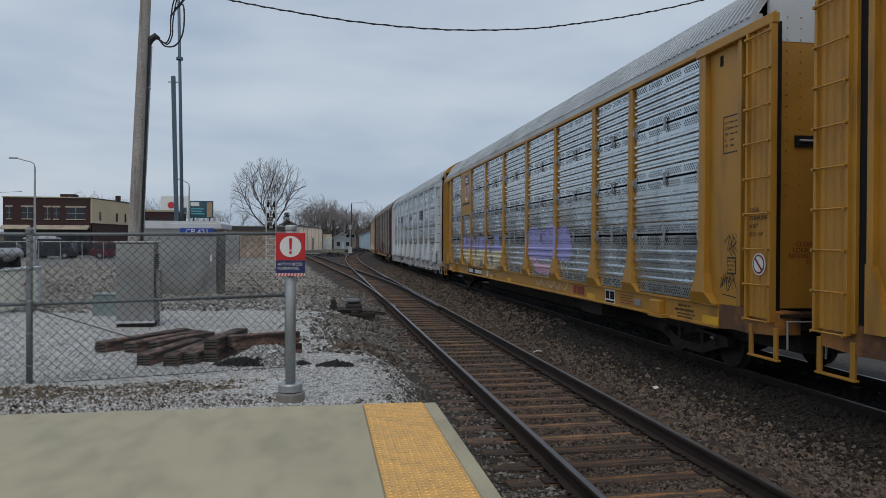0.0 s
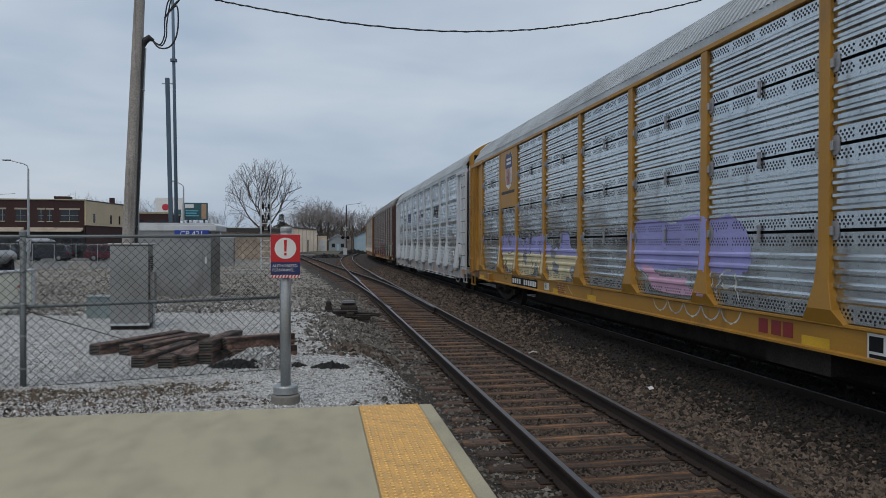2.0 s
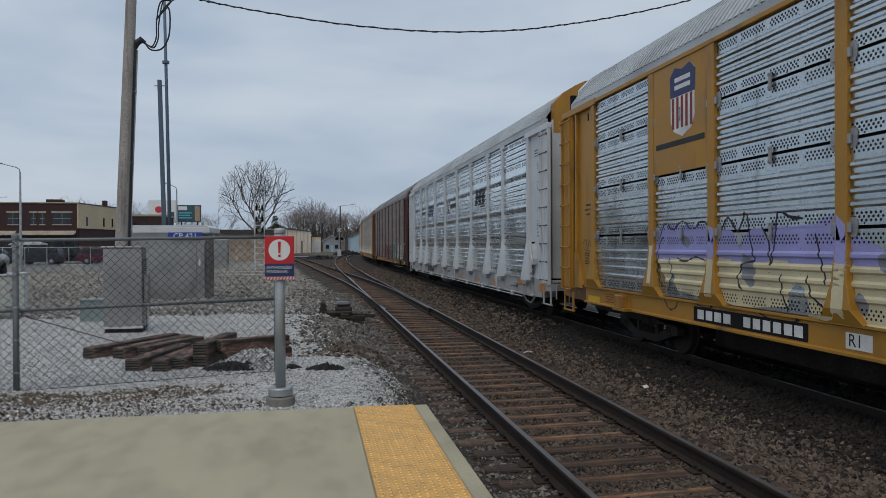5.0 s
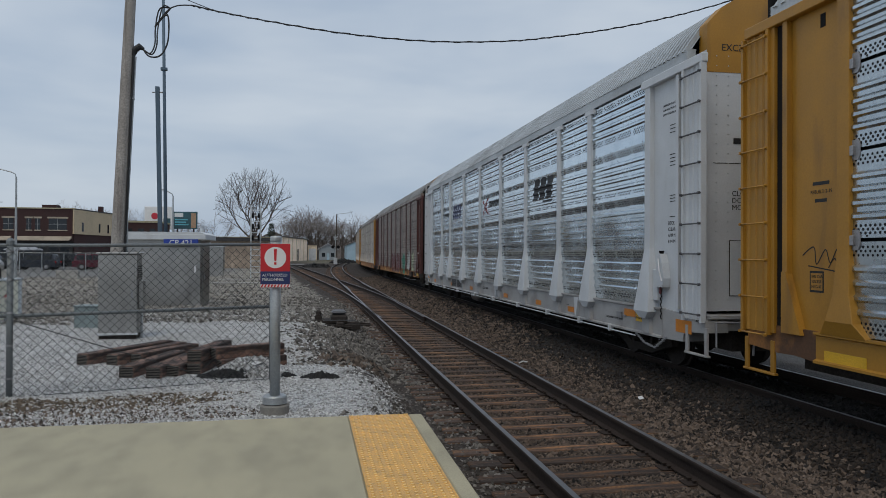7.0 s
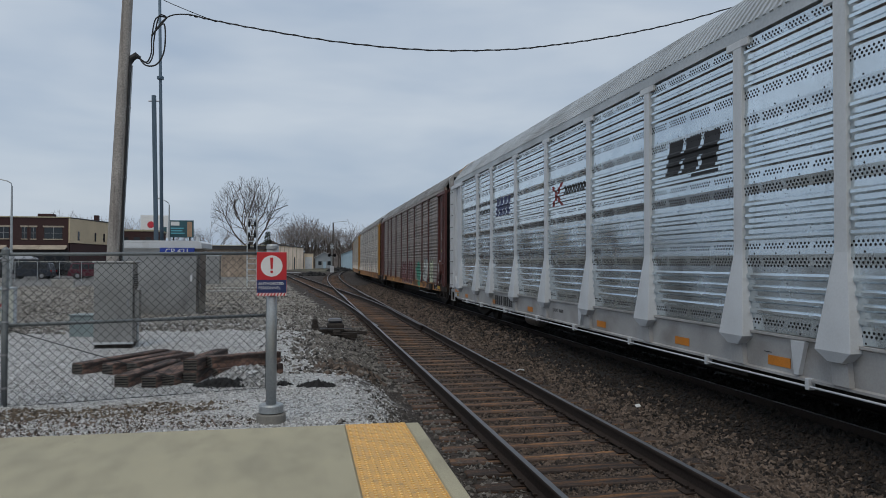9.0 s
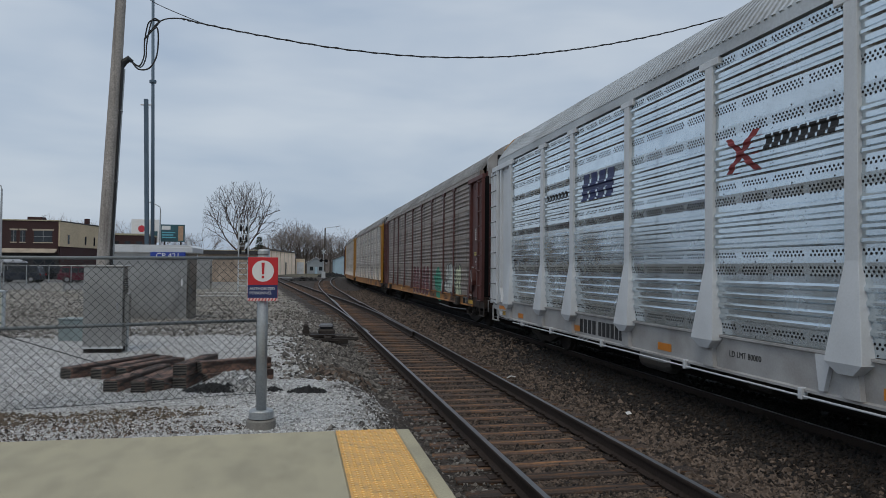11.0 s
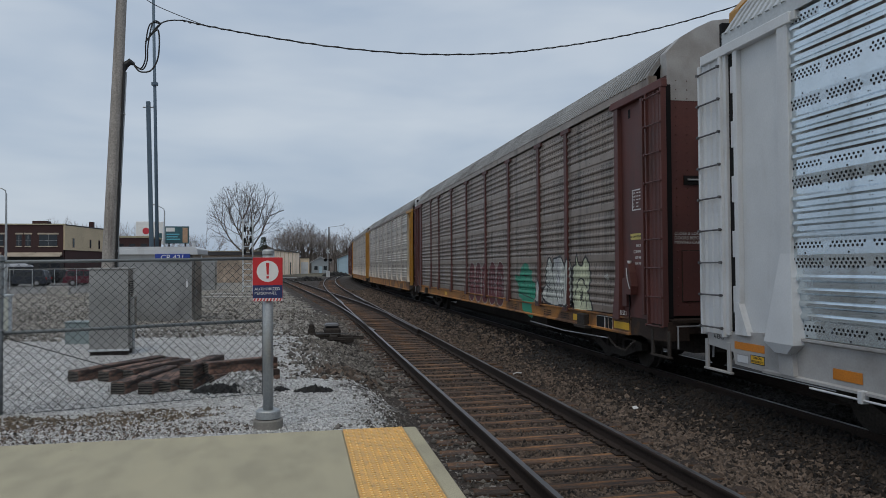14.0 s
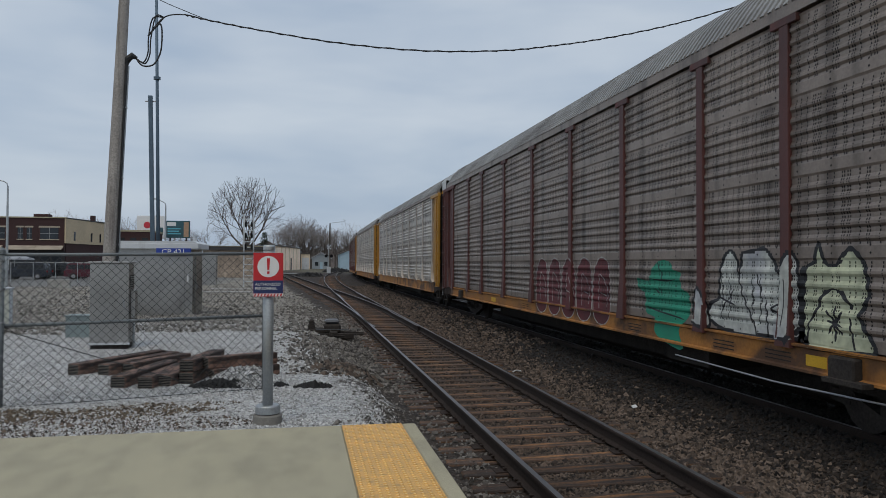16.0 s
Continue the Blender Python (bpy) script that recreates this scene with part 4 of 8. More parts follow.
    for t in (Matrix(), TURN):
        part("roof_edge", lip, None, car, m=t)
        part("side_sill", sill, None, car, m=t)
        for q in POSTS:
            place = t @ Matrix.Translation((0, q, 0))
            p = part("post", post, None, car, m=place)
            if st["post"] != "plain":
                part("post_cap", cached(("cap", style), lambda: Build().box(-SIDE - 0.06, -SIDE + 0.03, -0.25, 0.25, 4.88, 4.98, c=0.006).mesh("post_cap", st["paint"])), None, p)
            if st["post"] == "flared":
                part("post_bracket", cached(("bracket", style), lambda: Build().prism([(-0.13, 0.91), (0.13, 0.91), (0.10, 0.64), (-0.16, 0.64)], "x", -SIDE - 0.085, -SIDE + 0.05).mesh("post_bracket", st["sill"])), None, p)
        if st["chord"]:
            part("top_chord", chord, None, car, m=t)
        for i in range(9):
            y0, w = POSTS[i], round(POSTS[i + 1] - POSTS[i], 2)
            for r, (za, zb) in enumerate(rows):
                me = cached((st["kind"], w, r, st["sheet"].name), lambda: panel_mesh(st["kind"], w, zb - za, st["sheet"], r * 10 + int(w * 100)))
                part("side_panel", me, None, car, m=t @ Matrix.Translation((-SIDE - (0.003 * (r % 2)), y0, za)))
        for flip in (Matrix(), Matrix.Diagonal((1, -1, 1, 1))):
            far = flip[1][1] > 0
            out = Matrix.Translation((0, 0.07 if far else 0.0, 0))
            for me in (corner, ribs, seal, head, stirrup, sill_end) + (() if style == "white" else (keyhole,)) + ((gap, gusset, flange) if far else ()):
                part(me.name.split(".")[0], me, None, car, m=t @ flip)
            for me in (panel, ladder):
                part(me.name.split(".")[0], me, None, car, m=t @ flip @ out)
            if far and style == "white":
                for z in (1.5, 2.25, 3.0, 3.75, 4.5):
                    part("hinge_lug", clips, None, car, m=t @ Matrix.Translation((0, 0, z)))
            for k in range(9):
                part("ladder_rung", rung, None, car, m=t @ flip @ out @ Matrix.Translation((0, 0, 1.09 + k * 0.455 if style == "white" else 0.97 + k * 0.475)))
    # ends
    door = cached(("door", style), lambda: Build().prism([(-1.40, 1.12), (1.40, 1.12), (1.40, 5.02), (1.30, 5.32), (0.9, 5.65), (-0.9, 5.65), (-1.30, 5.32), (-1.40, 5.02)], "y", 12.76, 12.92).mesh("end_door", st["paint"]))
    zb = 4.80 if style == "white" else 4.72
    crown = [p for p in roof_line(style, 0.012) if p[1] > ROOF[style][0] + 0.36]
    crown = [(-1.36, zb), (-1.36, crown[0][1] - 0.03)] + crown
    crown += [(-x, z) for x, z in reversed(crown[:-1])]
    band = cached(("band", style), lambda: Build().prism(crown, "y", 12.70, 12.926).mesh("height_band", st["band"]))
    trim = cached("roof_end_trim", lambda: Build().box(-1.60, -1.36, 12.72, 12.80, 4.98, 5.34, c=0.01).mesh("roof_end_trim", BLACK))
    riv = Build()
    for x in (-1.2, -1.0, -0.72, -0.44, 0.44, 0.72, 1.0, 1.2):
        for k in range(26):
            riv.tube([(x, 12.92, 1.3 + k * 0.15), (x, 12.934, 1.3 + k * 0.15)], [0.014, 0.008], 5)
    riv = cached(("rivets", style), lambda: riv.mesh("rivet_rows", st["paint"]))
    slot = cached("slot", lambda: Build().box(-1.08, -0.45, 12.90, 12.945, 3.31, 3.46).mesh("latch_slot", BLACK))
    bar = cached("bar", lambda: Build().tube([(-1.02, 12.95, 3.39), (-0.5, 12.95, 3.39)], 0.018, 6).mesh("latch_bar", STEEL))
    esill = cached(("esill", style), lambda: Build().box(-1.5, 1.5, 12.6, 13.2, 0.84, 1.06, c=0.01).box(-1.5, 1.5, 12.75, 13.28, 1.03, 1.075).mesh("end_sill", DUSTY_WHITE if style == "white" else UNDER_BROWN))
    coup = cached("coupler", lambda: Build().box(-0.10, 0.10, 12.9, 13.62, 0.78, 0.95, c=0.015).box(-0.17, 0.15, 13.55, 13.80, 0.74, 1.0, c=0.03).mesh("coupler", UNDER))
    hose = cached("hose", lambda: Build().tube([(-0.42, 13.2, 0.85), (-0.42, 13.32, 0.84), (-0.40, 13.42, 0.70), (-0.34, 13.55, 0.52), (-0.25, 13.72, 0.45), (-0.2, 13.83, 0.46)], 0.022, 6).mesh("brake_hose", RUBBER))
    cut = cached("cut_lever", lambda: Build().tube([(-1.45, 13.32, 0.98), (-1.05, 13.34, 0.98), (-0.95, 13.36, 0.86), (-0.2, 13.4, 0.88)], 0.014, 6).tube([(-1.43, 13.32, 0.98), (-1.44, 13.34, 0.62)], 0.014, 6).mesh("uncoupling_lever", STEEL))
    for flip in (Matrix(), TURN):
        for me in (door, band, trim, riv, esill, coup, hose):
            part(me.name.split(".")[0], me, None, car, m=flip)
    for flip in (Matrix(), Matrix.Diagonal((1, -1, 1, 1))):
        for me in (cut,) + (() if style == "white" else (slot, bar)):
            part(me.name.split(".")[0], me, None, car, m=flip)
    part("center_sill", cached("csill", lambda: Build().box(-0.36, 0.36, -12.9, 12.9, 0.62, 1.04).box(-0.42, 0.42, -8.7, 8.7, 0.21, 0.63).box(-1.3, -0.4, -6.5, -5.2, 0.40, 0.95).box(0.3, 1.2, -2.0, 3.0, 0.42, 0.95).box(-1.4, 1.4, -12.5, 12.5, 0.95, 1.04).box(-0.95, 0.95, 11.3, 12.95, 0.5, 0.96).box(-0.95, 0.95, -12.95, -11.3, 0.5, 0.96).mesh("center_sill", UNDER)), None, car)
    # trucks and wheels
    wheels = []
    for ty in (-10.05, 10.05):
        tr = part("truck", BOLSTER, None, car, m=Matrix.Translation((0, ty, 0)))
        for t in (Matrix(), TURN):
            part("side_frame", FRAME, None, tr, m=t)
            part("spring", SPRING, None, tr, m=t)
        for ay in (-0.89, 0.89):
            wheels.append((part("wheelset", WHEELSET, None, car, m=Matrix.Translation((0, ty + ay, 0.418))), ty + ay))
    return car, wheels


CARS = []  # car, wheels, place of its middle along the track at the start
for style, s0, label in (
        ("yellow", -5.36, "yellow enclosed autorack car with silver perforated side panels"),
        ("yellow", 22.06, "yellow enclosed autorack car with silver side panels and lilac graffiti"),
        ("white", 49.66, "white enclosed autorack car with bright galvanised side panels"),
        ("brown", 77.36, "weathered brown autorack car with graffiti and rusty yellow sill"),
        ("old_yellow", 105.0, "older yellow autorack car with rust-stained grey panels"),
        ("old_yellow", 132.6, "older yellow autorack car with rust-stained grey panels"),
        ("brown", 160.2, "weathered brown autorack car far down the line"),
        ("white", 187.8, "white enclosed autorack car far down the line")):
    car, wheels = build_car(style, label)
    CARS.append((car, wheels, s0))


# ---------- behind the platform ----------
def warning_sign():
    x, y = -0.365, 8.52
    g = 0.20
    s = thing("warning_sign", "red and navy warning sign on a round grey steel post", "sign", pose(x, y, g))
    part("pedestal", Build().tube([(0, 0, -0.15), (0, 0, 0.075), (0, 0, 0.09)], [0.162, 0.160, 0.150], 28), mat("grey_footing_concrete", (0.20, 0.19, 0.17), 0.9, bump=0.2), s)
    part("flange", Build().tube([(0, 0, 0.10), (0, 0, 0.175), (0, 0, 0.19)], [0.135, 0.135, 0.125], 28), GALV_PIPE, s)
    part("collar", Build().tube([(0, 0, 0.08), (0, 0, 0.105)], 0.10, 20), RUBBER, s)
    part("post", Build().tube([(0, 0, 0.12), (0, 0, 1.935)], 0.057, 20), GALV_PIPE, s, smooth=True)
    part("post_cap", Build().tube([(0, 0, 1.92), (0, 0, 1.955), (0, 0, 1.975)], [0.064, 0.064, 0.05], 20), GALV_PIPE, s)
    px, z0, z1 = 0.0, 1.40, 1.885
    panel = part("sign_panel", Build().box(px - 0.162, px + 0.162, -0.082, -0.066, z0, z1, c=0.004), RED_SIGN, s, "red aluminium sign sheet")
    part("message_band", Build().box(px - 0.160, px + 0.160, -0.086, -0.081, z0 + 0.035, z0 + 0.178), NAVY_SIGN, panel, "navy band with white words")
    part("white_disc", Build().tube([(px, -0.081, z0 + 0.332), (px, -0.086, z0 + 0.332)], 0.118, 40), WHITE_SIGN, panel)
    part("exclamation_mark", Build().prism([(-0.017, z0 + 0.425), (0.017, z0 + 0.425), (0.011, z0 + 0.296), (-0.011, z0 + 0.296)], "y", -0.090, -0.085).box(-0.013, 0.013, -0.090, -0.085, z0 + 0.252, z0 + 0.28), RED_SIGN, panel, "red exclamation mark")
    part("stripe_ground", Build().box(px - 0.160, px + 0.160, -0.086, -0.081, z0 + 0.002, z0 + 0.034), WHITE_SIGN, panel)
    for k in range(9):
        a = px - 0.156 + k * 0.035
        part("stripe", Build().prism([(a, z0 + 0.003), (a + 0.017, z0 + 0.003), (a + 0.03, z0 + 0.033), (a + 0.013, z0 + 0.033)], "y", -0.089, -0.0855), RED_SIGN, panel)
    for body, dz in (("AUTHORIZED", 0.135), ("PERSONNEL", 0.088)):
        part("lettering", text_mesh(body, 0.044, WHITE_SIGN, "LEFT"), None, panel, m=Matrix.Translation((px - 0.142, -0.088, z0 + dz)) @ FACE_SOUTH)
    for zz in (1.5, 1.8):
        part("clamp", Build().tube([(0, 0, zz), (0, 0, zz + 0.03)], 0.066, 16), STEEL, s)


warning_sign()


def fence():
    a, b = Vector((-7.15, 8.93)), Vector((-0.50, 10.60))
    d = (b - a).normalized()
    ang = math.atan2(d.y, d.x)
    L = (b - a).length
    f = thing("chain_link_fence", "galvanised chain-link fence with pipe rails", "fence", pose(a.x, a.y, 0.18, 0, 0, math.degrees(ang)))
    us = [0.0, (Vector((-3.58, 9.82)) - a).length, L]
    for u in us:
        part("fence_post", Build().tube([(u, 0, -0.2), (u, 0, 1.91)], 0.036, 12), FENCE_PIPE, f, smooth=True)
        part("post_cap", Build().tube([(u, 0, 1.89), (u, 0, 1.94), (u, 0, 1.97)], [0.045, 0.045, 0.02], 12), FENCE_PIPE, f)
        for z in (0.25, 0.65, 1.05, 1.45, 1.8):
            part("tension_band", Build().tube([(u, 0, z), (u, 0, z + 0.022)], 0.042, 12), STEEL, f)
    for z in (1.885, 1.02):
        part("rail_pipe", Build().tube([(0, 0.03, z), (L / 3, 0.03, z - 0.012), (2 * L / 3, 0.03, z + 0.006), (L, 0.03, z + 0.035)], 0.0225, 10), FENCE_PIPE, f, smooth=True)
    part("tension_wire", Build().tube([(0, 0, 0.04), (L / 2, 0, 0.03), (L, 0, 0.05)], 0.004, 4), WIRE, f)
    part("brace_rod", Build().tube([(us[1], 0.01, 0.98), (us[1] + 2.45, 0.01, 0.08)], 0.006, 5), WIRE, f)
    mesh = Build()
    H, p = 1.86, 0.108
    rng = random.Random(2)
    n = int((L + H) / p)
    for sgn in (1, -1):
        for i in range(n):
            u0 = -H + i * p
            q0, q1 = 0.03, H
            # clip at the fence's two ends
            lo, hi = (max(q0, -u0), min(q1, L - u0)) if sgn > 0 else (max(q0, H + u0 - L), min(q1, H + u0))
            if hi - lo < 0.04:
                continue
            pts = []
            for k in range(5):
                z = lo + (hi - lo) * k / 4
                u = u0 + (z if sgn > 0 else H - z)
                pts.append((u, -0.028 + 0.003 * sgn + 0.02 * math.sin(u * 2.3) * math.sin(z * 3), z))
            mesh.tube(pts, 0.0027, 4, False)
    part("chain_link_mesh", mesh, WIRE, f)


fence()


def signal_cabinet():
    c = thing("signal_cabinet", "tall silver aluminium signal cabinet on a gravel pad", "cabinet", pose(-3.90, 16.65, gz(-4, 16.7), 0, 0, 1.5))
    part("plinth", Build().box(-0.36, 0.36, -0.33, 0.1, -0.1, 0.12), UNDER, c)
    part("body", Build().box(-0.38, 0.38, -0.36, 0.12, 0.11, 1.76, c=0.012), CABINET, c)
    part("top_lid", Build().box(-0.41, 0.43, -0.40, 0.16, 1.76, 1.80, c=0.01), CABINET, c)
    part("door_seam", Build().box(-0.33, 0.33, -0.366, -0.358, 0.14, 1.70, c=0.003), CABINET, c)
    part("latch", Build().box(0.26, 0.30, -0.38, -0.364, 0.85, 1.02, c=0.004), STEEL, c)
    part("vent_louvre", Build().box(0.378, 0.40, -0.26, 0.02, 1.24, 1.52), UNDER, c)
    for k in range(6):
        part("louvre_slat", Build().box(0.385, 0.425, -0.27, 0.03, 1.25 + k * 0.045, 1.27 + k * 0.045), CABINET, c)
    part("side_box", Build().box(0.38, 0.48, -0.24, 0.02, 0.62, 1.20, c=0.01), CABINET, c)
    part("conduit", Build().tube([(0.43, -0.1, -0.1), (0.43, -0.1, 0.64)], 0.028, 8), GALV_PIPE, c)
    part("foot_channel", Build().box(-0.40, 0.40, -0.40, -0.36, 0.085, 0.125), WHITE_PAINT, c)
    jb = mat("grey_green_enamel", (0.19, 0.235, 0.24), 0.55, coarse=(2, 0.15), bump=0.05)
    j = thing("junction_box", "small grey-green steel junction box on the gravel", "box", pose(-5.15, 19.0, gz(-5.15, 19), 0, 0, -6))
    part("body", Build().box(-0.29, 0.29, -0.22, 0.22, 0.0, 0.50, c=0.01), jb, j)
    part("lid", Build().box(-0.31, 0.31, -0.24, 0.24, 0.50, 0.54, c=0.01), jb, j)


def bungalow():
    # south face runs from (-6.3, 27.2) to (-3.45, 27.0)
    b = thing("signal_house", "silver aluminium signal house with a pale roof", "signal house", pose(-4.95, 27.1, 0.02, 0, 0, -3))
    part("foundation", Build().box(-1.45, 1.17, 0.05, 1.7, -0.2, 0.06), CONCRETE, b)
    part("body", Build().box(-1.5, 1.22, 0.0, 1.75, 0.05, 2.42, c=0.015), CABINET, b)
    part("roof", Build().box(-1.64, 1.42, -0.14, 1.9, 2.42, 2.62, c=0.02).prism([(-1.62, 2.62), (1.40, 2.62), (1.25, 2.69), (-1.43, 2.69)], "y", -0.13, 1.88), WHITE_PAINT, b, "pale sheet roof with deep fascia")
    part("drip_edge", Build().box(-1.66, 1.44, -0.16, 1.92, 2.405, 2.43), CABINET, b)
    for k in (-0.75, 0.0):
        part("panel_seam", Build().box(k - 0.012, k + 0.012, -0.008, 0.004, 0.1, 2.40), CABINET, b)
    door = part("door", Build().box(1.218, 1.25, 0.35, 1.3, 0.12, 2.2, c=0.006), CABINET, b)
    part("door_handle", Build().box(1.25, 1.29, 0.45, 0.49, 1.0, 1.2, c=0.005), STEEL, door)
    part("corner_strip", Build().box(0.86, 0.94, -0.02, 0.01, 0.12, 2.1, c=0.004), CABINET, b)
    part("padlock_box", Build().box(1.02, 1.08, -0.05, 0.0, 1.25, 1.55, c=0.006), WHITE_SIGN, b)
    sg = part("name_plate", Build().box(0.02, 1.18, -0.19, -0.165, 2.18, 2.44, c=0.004), BLUE_SIGN, b, "blue plate with white letters")
    part("lettering", text_mesh("CP 421", 0.27, WHITE_SIGN), None, sg, m=Matrix.Translation((0.60, -0.195, 2.305)) @ FACE_SOUTH)
    part("vent", Build().tube([(1.1, 0.9, 2.6), (1.1, 0.9, 2.85), (1.1, 0.9, 2.92)], [0.07, 0.07, 0.12], 10), WHITE_PAINT, b)
    g = thing("grey_cabinet", "grey steel equipment cabinet behind the signal house", "cabinet", pose(-8.0, 68.0, gz(-8, 68)))
    part("body", Build().box(-0.62, 0.62, -0.5, 0.5, -0.05, 2.50, c=0.02), CABINET, g)
    part("door_seam", Build().box(-0.56, 0.50, -0.515, -0.495, 0.15, 2.35, c=0.005), CABINET, g)
    part("lid", Build().box(-0.68, 0.68, -0.56, 0.56, 2.50, 2.62, c=0.02), WHITE_PAINT, g)


signal_cabinet()
bungalow()


def pole_and_masts():
    p = thing("utility_pole", "leaning weathered wooden utility pole with service conduit", "utility pole")
    top, bot = Vector((-4.41, 20.0, 10.9)), Vector((-4.885, 20.0, -0.2))
    part("pole", Build().tube([bot.lerp(top, k / 8) for k in range(9)], [0.175 - 0.0075 * k for k in range(9)], 18), POLE_WOOD, p, smooth=True)

    def on(z, dx=0.0, dy=0.0):
        q = bot.lerp(top, (z - bot.z) / (top.z - bot.z))
        return (q.x + dx, q.y + dy, z)
    part("conduit", Build().tube([on(0.0, 0.20, -0.05), on(3.0, 0.185, -0.05), on(7.05, 0.155, -0.05)], 0.028, 8), CABLE, p)
    part("conduit", Build().tube([on(0.0, 0.24, 0.02), on(2.2, 0.225, 0.02), on(2.9, 0.19, 0.02), on(7.0, 0.19, 0.02)], 0.024, 8), GALV_PIPE, p)
    part("weatherhead", Build().tube([on(7.02, 0.12), on(7.17, 0.17), on(7.26, 0.28), on(7.20, 0.38)], [0.06, 0.085, 0.085, 0.04], 10), CABLE, p, "black weatherhead fitting")
    for z in (2.4, 4.1, 5.9):
        part("strap", Build().box(on(z)[0] - 0.02, on(z)[0] + 0.22, 19.93, 20.05, z, z + 0.03), STEEL, p)
    part("bracket", Build().box(on(9.05)[0] + 0.10, on(9.05)[0] + 0.36, 19.94, 20.02, 9.0, 9.10, c=0.01), CABLE, p)
    part("guy_bolt", Build().tube([on(9.1, -0.22), on(9.1, 0.2)], 0.012, 6), STEEL, p)
    m = thing("steel_mast", "tall slim blue-grey steel mast behind the signal house", "mast")
    part("mast_tube", Build().tube([(-5.37, 29.9, -0.1), (-5.48, 29.9, 7.0), (-5.61, 29.9, 14.5)], [0.075, 0.062, 0.05], 12), MAST_BLUE, m, smooth=True)
    part("mast_ring", Build().tube([(-5.515, 29.9, 9.0), (-5.517, 29.9, 9.1)], 0.13, 12), MAST_BLUE, m)
    n = thing("steel_post", "square blue-grey steel post beside the mast", "post")
    part("post", Build().box(-0.075, 0.075, -0.075, 0.075, -0.1, 8.42, c=0.01), MAST_BLUE, n)
    n.matrix_basis = pose(-5.60, 30.15, 0.0, 0, -1.35, 0)
    part("bolt", Build().tube([(-0.2, 0, 8.2), (0.2, 0, 8.2)], 0.025, 6), STEEL, n)
    # overhead service cable, from the pole across both tracks
    def cable(name, label, pts, r, turns=0.0):
        b = Build()
        q = [Vector(v) for v in pts]
        out = []
        for i in range(len(q) - 1):
            a, c = q[max(i - 1, 0)], q[min(i + 2, len(q) - 1)]
            for k in range(6):
                t = k / 6
                out.append(0.5 * (2 * q[i] + (q[i + 1] - a) * t + (2 * a - 5 * q[i] + 4 * q[i + 1] - c) * t * t + (3 * q[i] - a - 3 * q[i + 1] + c) * t ** 3))
        out.append(q[-1])
        if turns:
            fine = [out[i].lerp(out[i + 1], k / 8) for i in range(len(out) - 1) for k in range(8)]
            out = [p + Vector((0, math.cos(i * turns), math.sin(i * turns))) * r * 1.5 for i, p in enumerate(fine)]
        b.tube(out, r, 6)
        solid(name, b, CABLE, label, "cable")
    s = 20.0 / 24.0
    e = EYE[2]
    arc = [(-4.70, 24, 8.95), (-4.25, 24, 9.55), (-3.65, 24, 9.68), (-2.96, 24, 9.56), (-1.31, 24, 9.33), (1.18, 24, 9.07), (3.95, 24, 8.98), (6.6, 24, 9.14), (8.4, 24, 9.41), (10.2, 24, 9.76), (12.3, 24, 10.28), (14.2, 24, 10.86), (17.5, 24, 12.0)]
    arc = [(x * s, y * s, e + (z - e) * s) for x, y, z in arc]
    cable("overhead_cable", "black twisted service cable slung across the tracks", arc, 0.017)
    cable("overhead_cable", "thin black wire twisted round the service cable", arc[2:], 0.012, 0.45)
    cable("messenger_wire", "thin steel messenger wire from pole to cable", [on(9.05, 0.35), (-3.6, 20, 8.72), arc[3]], 0.010)
    w = on(7.2, 0.36)
    cable("service_drop", "black service loop from the weatherhead to the cable", [w, (w[0] + 0.18, 19.95, 7.0), (w[0] + 0.45, 19.95, 7.06), (w[0] + 0.62, 19.95, 7.45), (w[0] + 0.60, 19.95, 8.1), arc[0], arc[1]], 0.022)
    cable("service_drop", "black service loop from the weatherhead to the cable", [w, (w[0] + 0.22, 19.97, 7.06), (w[0] + 0.34, 19.97, 7.3), (w[0] + 0.36, 19.97, 7.7), (w[0] + 0.48, 19.97, 8.3), arc[1]], 0.018)
    cable("service_drop", "black service loop from the weatherhead to the cable", [w, (w[0] + 0.18, 20.0, 7.10), (w[0] + 0.29, 20.0, 7.35), (w[0] + 0.30, 20.0, 7.75), (w[0] + 0.40, 20.0, 8.25), arc[1]], 0.018)


pole_and_masts()


